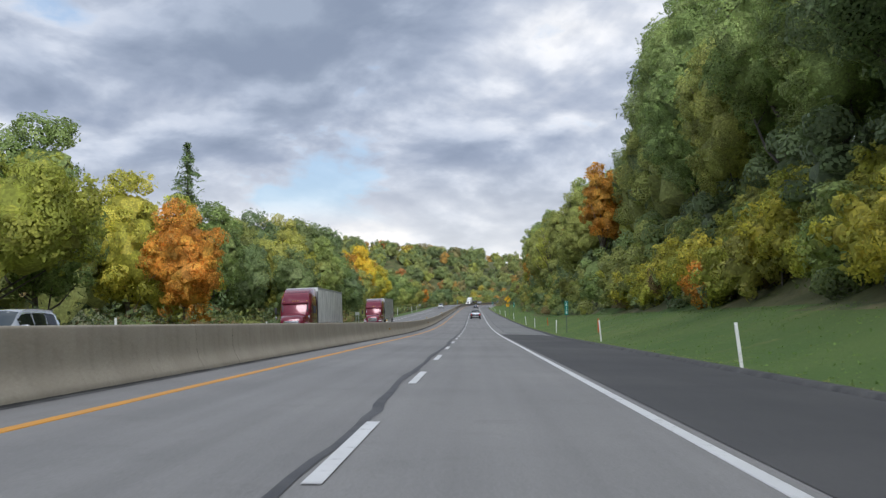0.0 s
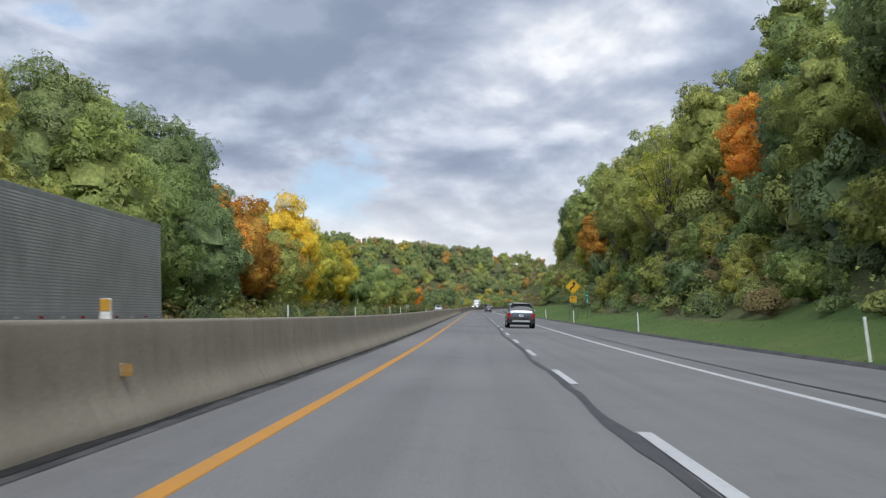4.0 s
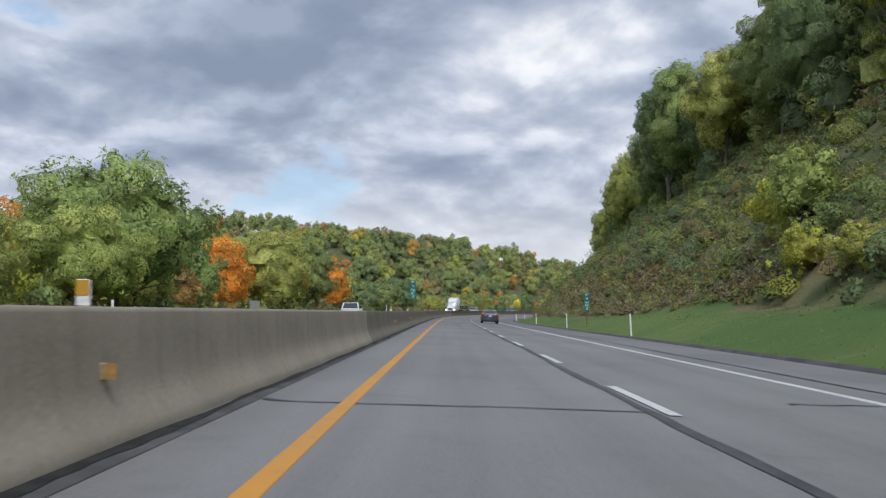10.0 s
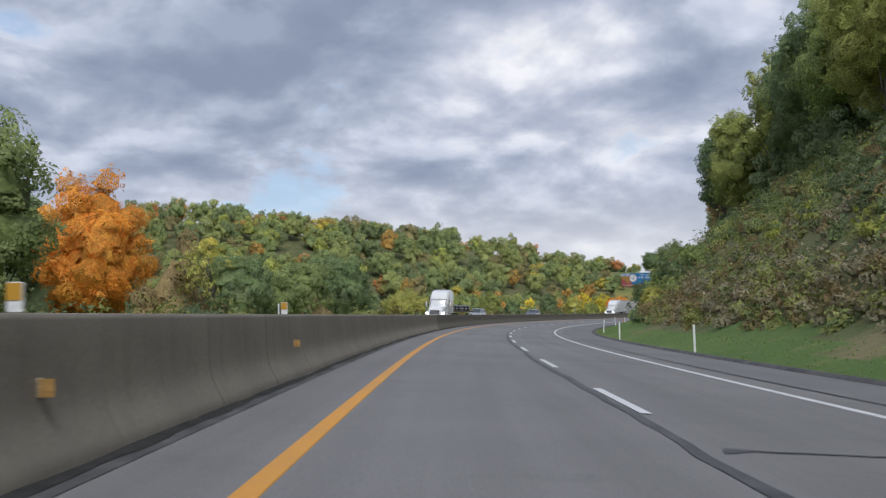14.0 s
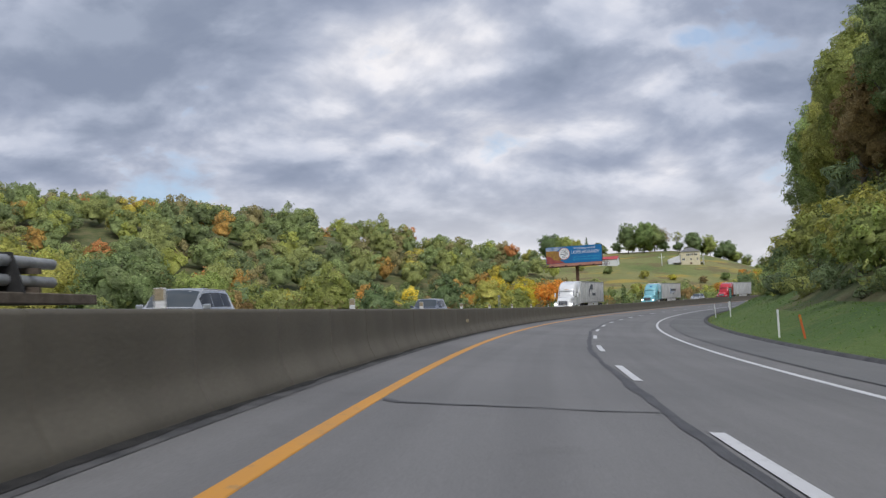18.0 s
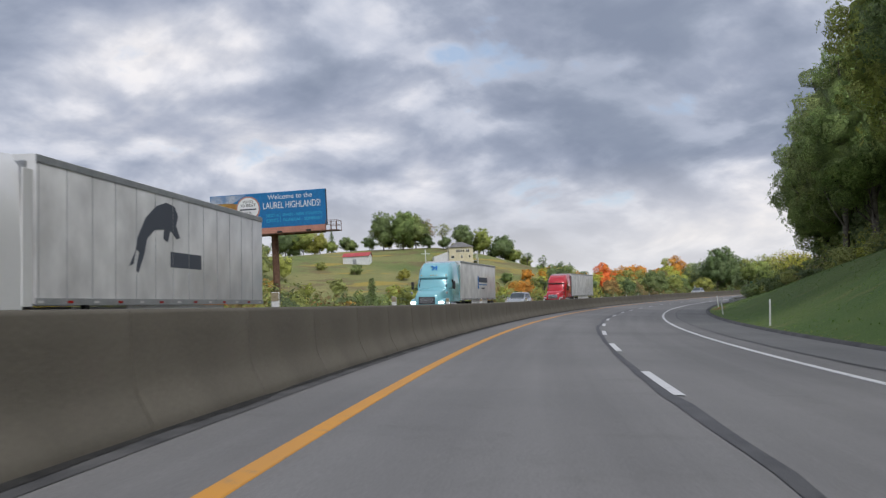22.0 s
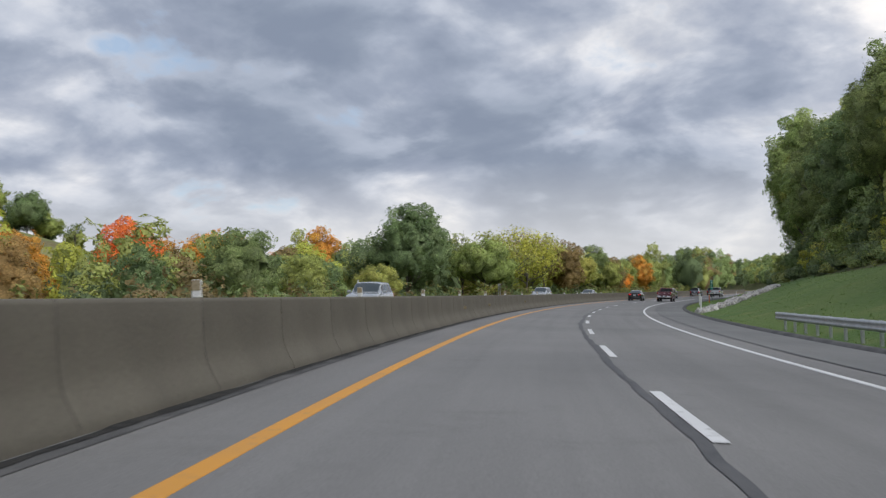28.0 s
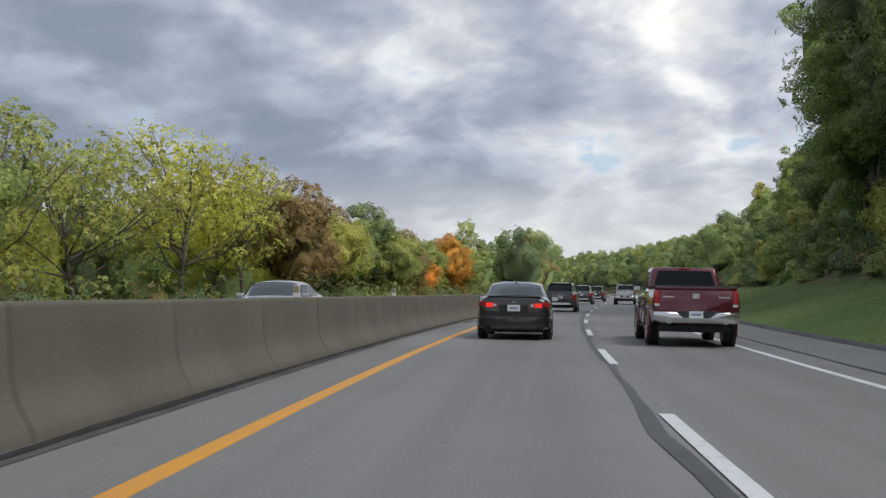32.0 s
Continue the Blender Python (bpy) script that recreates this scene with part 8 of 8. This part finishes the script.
# ---------------------------------------------------------------- billboard and farm
BBLUE = material("billboard_blue", mottled((0.015, 0.16, 0.40), (0.018, 0.18, 0.44), 0.3, 3, 4, 0.0), 0.45)
BRED = material("billboard_red", mottled((0.25, 0.05, 0.06), (0.36, 0.10, 0.08), 0.6, 4, 6, 0.0), 0.5)
BYEL = material("billboard_foliage", mottled((0.42, 0.26, 0.04), (0.25, 0.12, 0.05), 1.5, 6, 9, 0.0), 0.5)
BSKY = material("billboard_sky", mottled((0.16, 0.27, 0.45), (0.45, 0.5, 0.58), 0.8, 5, 6, 0.0), 0.5)
BAQUA = material("billboard_aqua_ink", plain((0.05, 0.42, 0.62)), 0.5)
APRON = material("salmon_apron", mottled((0.42, 0.20, 0.15), (0.50, 0.26, 0.19), 0.6, 4, 12, 0.05), 0.7)
bb = tagged(new("billboard"), "blue tourist billboard on a single rusty steel pole", "billboard")
p_l, p_r = Vector((61.8, 837.3, 0)), Vector((72.85, 830.77, 0))
bx = (p_r - p_l).normalized()
zb0 = 8.33
mm = Matrix((bx, Vector((-bx.y, bx.x, 0)), Vector((0, 0, 1)))).transposed().to_4x4()
mm.translation = Vector(((p_l.x + p_r.x) / 2, (p_l.y + p_r.y) / 2, zb0))
bb.matrix_basis = mm @ Matrix.Scale(0.88, 4)
face = part("face", box(-7.31, 7.31, 0.0, 0.25, 0, 4.27, 0.02, 1), BBLUE, bb, "blue printed face")
part("frame", box(-7.35, 7.35, 0.25, 0.55, -0.05, 4.30), BLACKP, bb, "dark steel backing")
part("apron", box(-6.6, 7.25, -0.05, 0.2, -0.72, -0.02, 0.02, 1), APRON, bb, "salmon-coloured apron panel")
pole_bm = disc(0.0, 0.42, -12.0, 0.2, 20)
pl = part("pole", pole_bm, RUST, bb, "rusty steel pole", 40)
pl.matrix_basis = Matrix.Translation((0.5, 0.9, -0.6)) @ Matrix.Rotation(radians(-90), 4, "Y")
part("beam", box(-6.9, 6.9, 0.55, 1.2, -0.95, -0.45, 0.03, 1), RUST, bb, "steel cross beam")
cat_ = part("catwalk", box(-7.2, 8.9, -0.9, 1.2, -0.86, -0.78), RUST, bb, "steel catwalk")
for k in range(9):
    part("bracket", box(-6.8 + 1.7 * k, -6.7 + 1.7 * k, -0.9, 0.6, -1.0, -0.86), RUST, cat_)
for x in (7.5, 8.2, 8.85):
    for y in (-0.85, 1.15):
        part("rail_post", box(x - 0.03, x + 0.03, y - 0.03, y + 0.03, -0.8, 0.35), RUST, cat_)
for z in (-0.2, 0.32):
    part("hand_rail", box(8.82, 8.88, -0.88, 1.18, z, z + 0.05), RUST, cat_)
    for y in (-0.88, 1.13):
        part("hand_rail", box(7.4, 8.88, y, y + 0.05, z, z + 0.05), RUST, cat_)
for k in range(4):
    part("flood_lamp", box(-5.6 + 3.6 * k, -5.0 + 3.6 * k, -1.5, -1.2, -0.8, -0.6, 0.03, 1), BLACKP, cat_, "dark flood lamp")


def face_shape(name, pts, mat, y, label):
    n = len(pts)
    return part(name, solid([(x, y, z) for x, z in pts] + [(x, 0.01, z) for x, z in pts], [tuple(range(n)), tuple(range(2 * n - 1, n - 1, -1))] + [(i, (i + 1) % n, n + (i + 1) % n, n + i) for i in range(n)]), mat, face, label)


face_shape("picture_sky", [(-7.25, 2.9), (-4.6, 3.1), (-2.6, 4.2), (-7.25, 4.2)], BSKY, -0.006, "pale sky of the printed picture")
face_shape("picture_foliage", [(-7.25, 1.3), (-5.2, 0.7), (-3.6, 0.5), (-2.9, 1.6), (-3.2, 3.0), (-4.6, 3.25), (-7.25, 3.3)], BYEL, -0.008, "yellow foliage of the printed picture")
face_shape("picture_ground", [(-7.25, 0.05), (-2.2, 0.05), (-3.4, 0.7), (-5.2, 0.95), (-6.2, 1.9), (-7.25, 2.0)], BRED, -0.010, "red foreground of the printed picture")
ang = [2 * math.pi * k / 48 for k in range(48)]
face_shape("seal_rim", [(-2.45 + (1.50 + 0.06 * (k % 2)) * math.cos(a), 2.45 + (1.50 + 0.06 * (k % 2)) * math.sin(a)) for k, a in enumerate(ang)], APRON, -0.014, "scalloped rim of the round seal")
face_shape("seal", [(-2.45 + 1.36 * math.cos(a), 2.45 + 1.36 * math.sin(a)) for a in ang], SIGNW, -0.018, "round white seal")
for txt, sz, z, w in (("VOTED", 0.45, 3.28, 1.3), ("10 BEST", 0.5, 2.86, 1.9), ("USA", 0.45, 1.95, 0.85), ("TODAY", 0.5, 1.55, 1.35)):
    lettering(txt, sz, SIGNK, face, (-2.45, -0.022, z), w)
part("lettering_bar", box(-3.5, -1.4, -0.022, -0.017, 2.28, 2.45), INKD, face, "unreadable line as a bar")
lettering("Welcome to the", 0.85, SIGNW, face, (2.9, -0.006, 3.66), 5.6)
lettering("LAUREL HIGHLANDS!", 1.15, SIGNW, face, (3.1, -0.006, 2.62), 7.2)
lettering("NEXT 4", 0.55, BAQUA, face, (0.6, -0.006, 1.42), 1.5)
lettering("EXITS", 0.6, BAQUA, face, (0.6, -0.006, 0.80), 1.5)
lettering("IRWIN - NEW STANTON", 0.5, BAQUA, face, (4.4, -0.006, 1.42), 4.9)
lettering("DONEGAL - SOMERSET", 0.5, BAQUA, face, (4.4, -0.006, 0.80), 4.9)
part("divider", box(1.58, 1.62, -0.006, 0.0, 0.55, 1.7), BAQUA, face)

CREAM = material("cream_siding", mottled((0.62, 0.56, 0.38), (0.70, 0.63, 0.45), 0.8, 4, 12, 0.1), 0.8)
ROOFG = material("grey_shingles", mottled((0.14, 0.14, 0.14), (0.22, 0.21, 0.2), 1.2, 5, 12, 0.4, 0.03), 0.9)
ROOFR = material("red_metal_roof", mottled((0.40, 0.05, 0.06), (0.48, 0.08, 0.08), 0.8, 4, 12, 0.1), 0.5)
WALLW = material("white_siding", mottled((0.66, 0.66, 0.66), (0.74, 0.74, 0.73), 0.8, 4, 12, 0.1), 0.8)


def at_world(x, y, heading, lift=0.0):
    """Pose on the ground at a world place."""
    i = int(((_x - x) ** 2 + (_y - y) ** 2).argmin())
    u = (x - _x[i]) * math.cos(_a[i]) - (y - _y[i]) * math.sin(_a[i])
    ss = _s[i] + (x - _x[i]) * math.sin(_a[i]) + (y - _y[i]) * math.cos(_a[i])
    return Matrix.Translation(Vector(GP(ss, u, lift))) @ Matrix.Rotation(heading, 4, "Z")


def house():
    root = tagged(new("house"), "cream two-storey house with a hipped grey roof on the hill", "house")
    root.matrix_basis = at_world(195, 1110, radians(-15))
    part("wall", box(-4.6, 4.6, -4, 4, -1.5, 5.6), CREAM, root, "cream siding walls")
    part("roof", hexa([(-5.1, -4.5, 5.55), (5.1, -4.5, 5.55), (5.1, 4.5, 5.55), (-5.1, 4.5, 5.55), (-1.2, -0.1, 7.7), (1.2, -0.1, 7.7), (1.2, 0.1, 7.7), (-1.2, 0.1, 7.7)]), ROOFG, root, "hipped grey shingle roof")
    for z, xs in ((4.1, (-1.6, -0.8, 0.0, 0.9, 2.2, 2.9)), (1.9, (-3.6, -3.0, 0.2, 3.2))):
        for x in xs:
            w = part("window", box(x - 0.3, x + 0.3, -4.06, -3.95, z - 0.55, z + 0.55), SIGNW, root, "white-framed window")
            part("pane", box(x - 0.23, x + 0.23, -4.08, -4.05, z - 0.48, z + 0.48), GLASS, w)
    part("door", box(-0.3, 0.7, -4.06, -3.95, -0.6, 0.3), RUST, root, "low basement door")
    for z in (0.2, 2.9):
        bal = part("balcony", box(4.6, 6.6, -3.6, 3.0, z, z + 0.15), WALLW, root, "white side balcony")
        for y in (-3.5, -1.4, 0.8, 2.9):
            part("post", box(6.45, 6.58, y - 0.06, y + 0.06, z - 2.7, z + 1.0), WALLW, bal)
        part("rail", box(6.47, 6.55, -3.6, 3.0, z + 0.95, z + 1.05), WALLW, bal)
    part("annex", hexa([(-10.5, -3, -1.5), (-4.6, -3, -1.5), (-4.6, 4, -1.5), (-10.5, 4, -1.5), (-10.5, -3, 2.4), (-4.6, -3, 4.2), (-4.6, 4, 4.2), (-10.5, 4, 2.4)]), WALLW, root, "pale lean-to wing")
    part("deck", box(-8.5, -4.4, -5.0, -3.0, 0.2, 0.4), WOODB, root, "wooden deck")


def barn():
    root = tagged(new("barn"), "small white barn with a red metal roof in the pasture", "barn")
    root.matrix_basis = at_world(156, 1118, radians(-28))
    part("wall", solid([(x, y, z) for x in (-5, 5) for y, z in ((-3, -1.2), (3, -1.2), (3, 2.6), (0, 3.9), (-3, 2.6))], [(0, 1, 2, 3, 4), (9, 8, 7, 6, 5), (0, 5, 6, 1), (1, 6, 7, 2), (4, 9, 5, 0)]), WALLW, root, "white walls")
    for sg in (-1, 1):
        part("roof_slope", hexa([(-5.3, sg * 3.3, 2.45), (5.3, sg * 3.3, 2.45), (5.3, 0, 3.95), (-5.3, 0, 3.95), (-5.3, sg * 3.3, 2.55), (5.3, sg * 3.3, 2.55), (5.3, 0, 4.05), (-5.3, 0, 4.05)]), ROOFR, root, "red metal roof")
    part("door", box(5.0, 5.06, -1.0, 1.0, -0.6, 1.8), SIGNW, root)
    part("side_door", box(-1.2, 0.2, -3.06, -2.98, -0.6, 1.4), TRIM, root, "grey sliding door")


house()
barn()
fp = tagged(new("utility_pole"), "white cross-armed pole on the lawn", "pole")
fp.matrix_basis = at_world(180, 1108, 0)
part("shaft", box(-0.12, 0.12, -0.12, 0.12, -0.5, 5.6), SIGNW, fp)
part("cross_arm", box(-1.6, 1.6, -0.1, 0.1, 3.9, 4.1), SIGNW, fp)
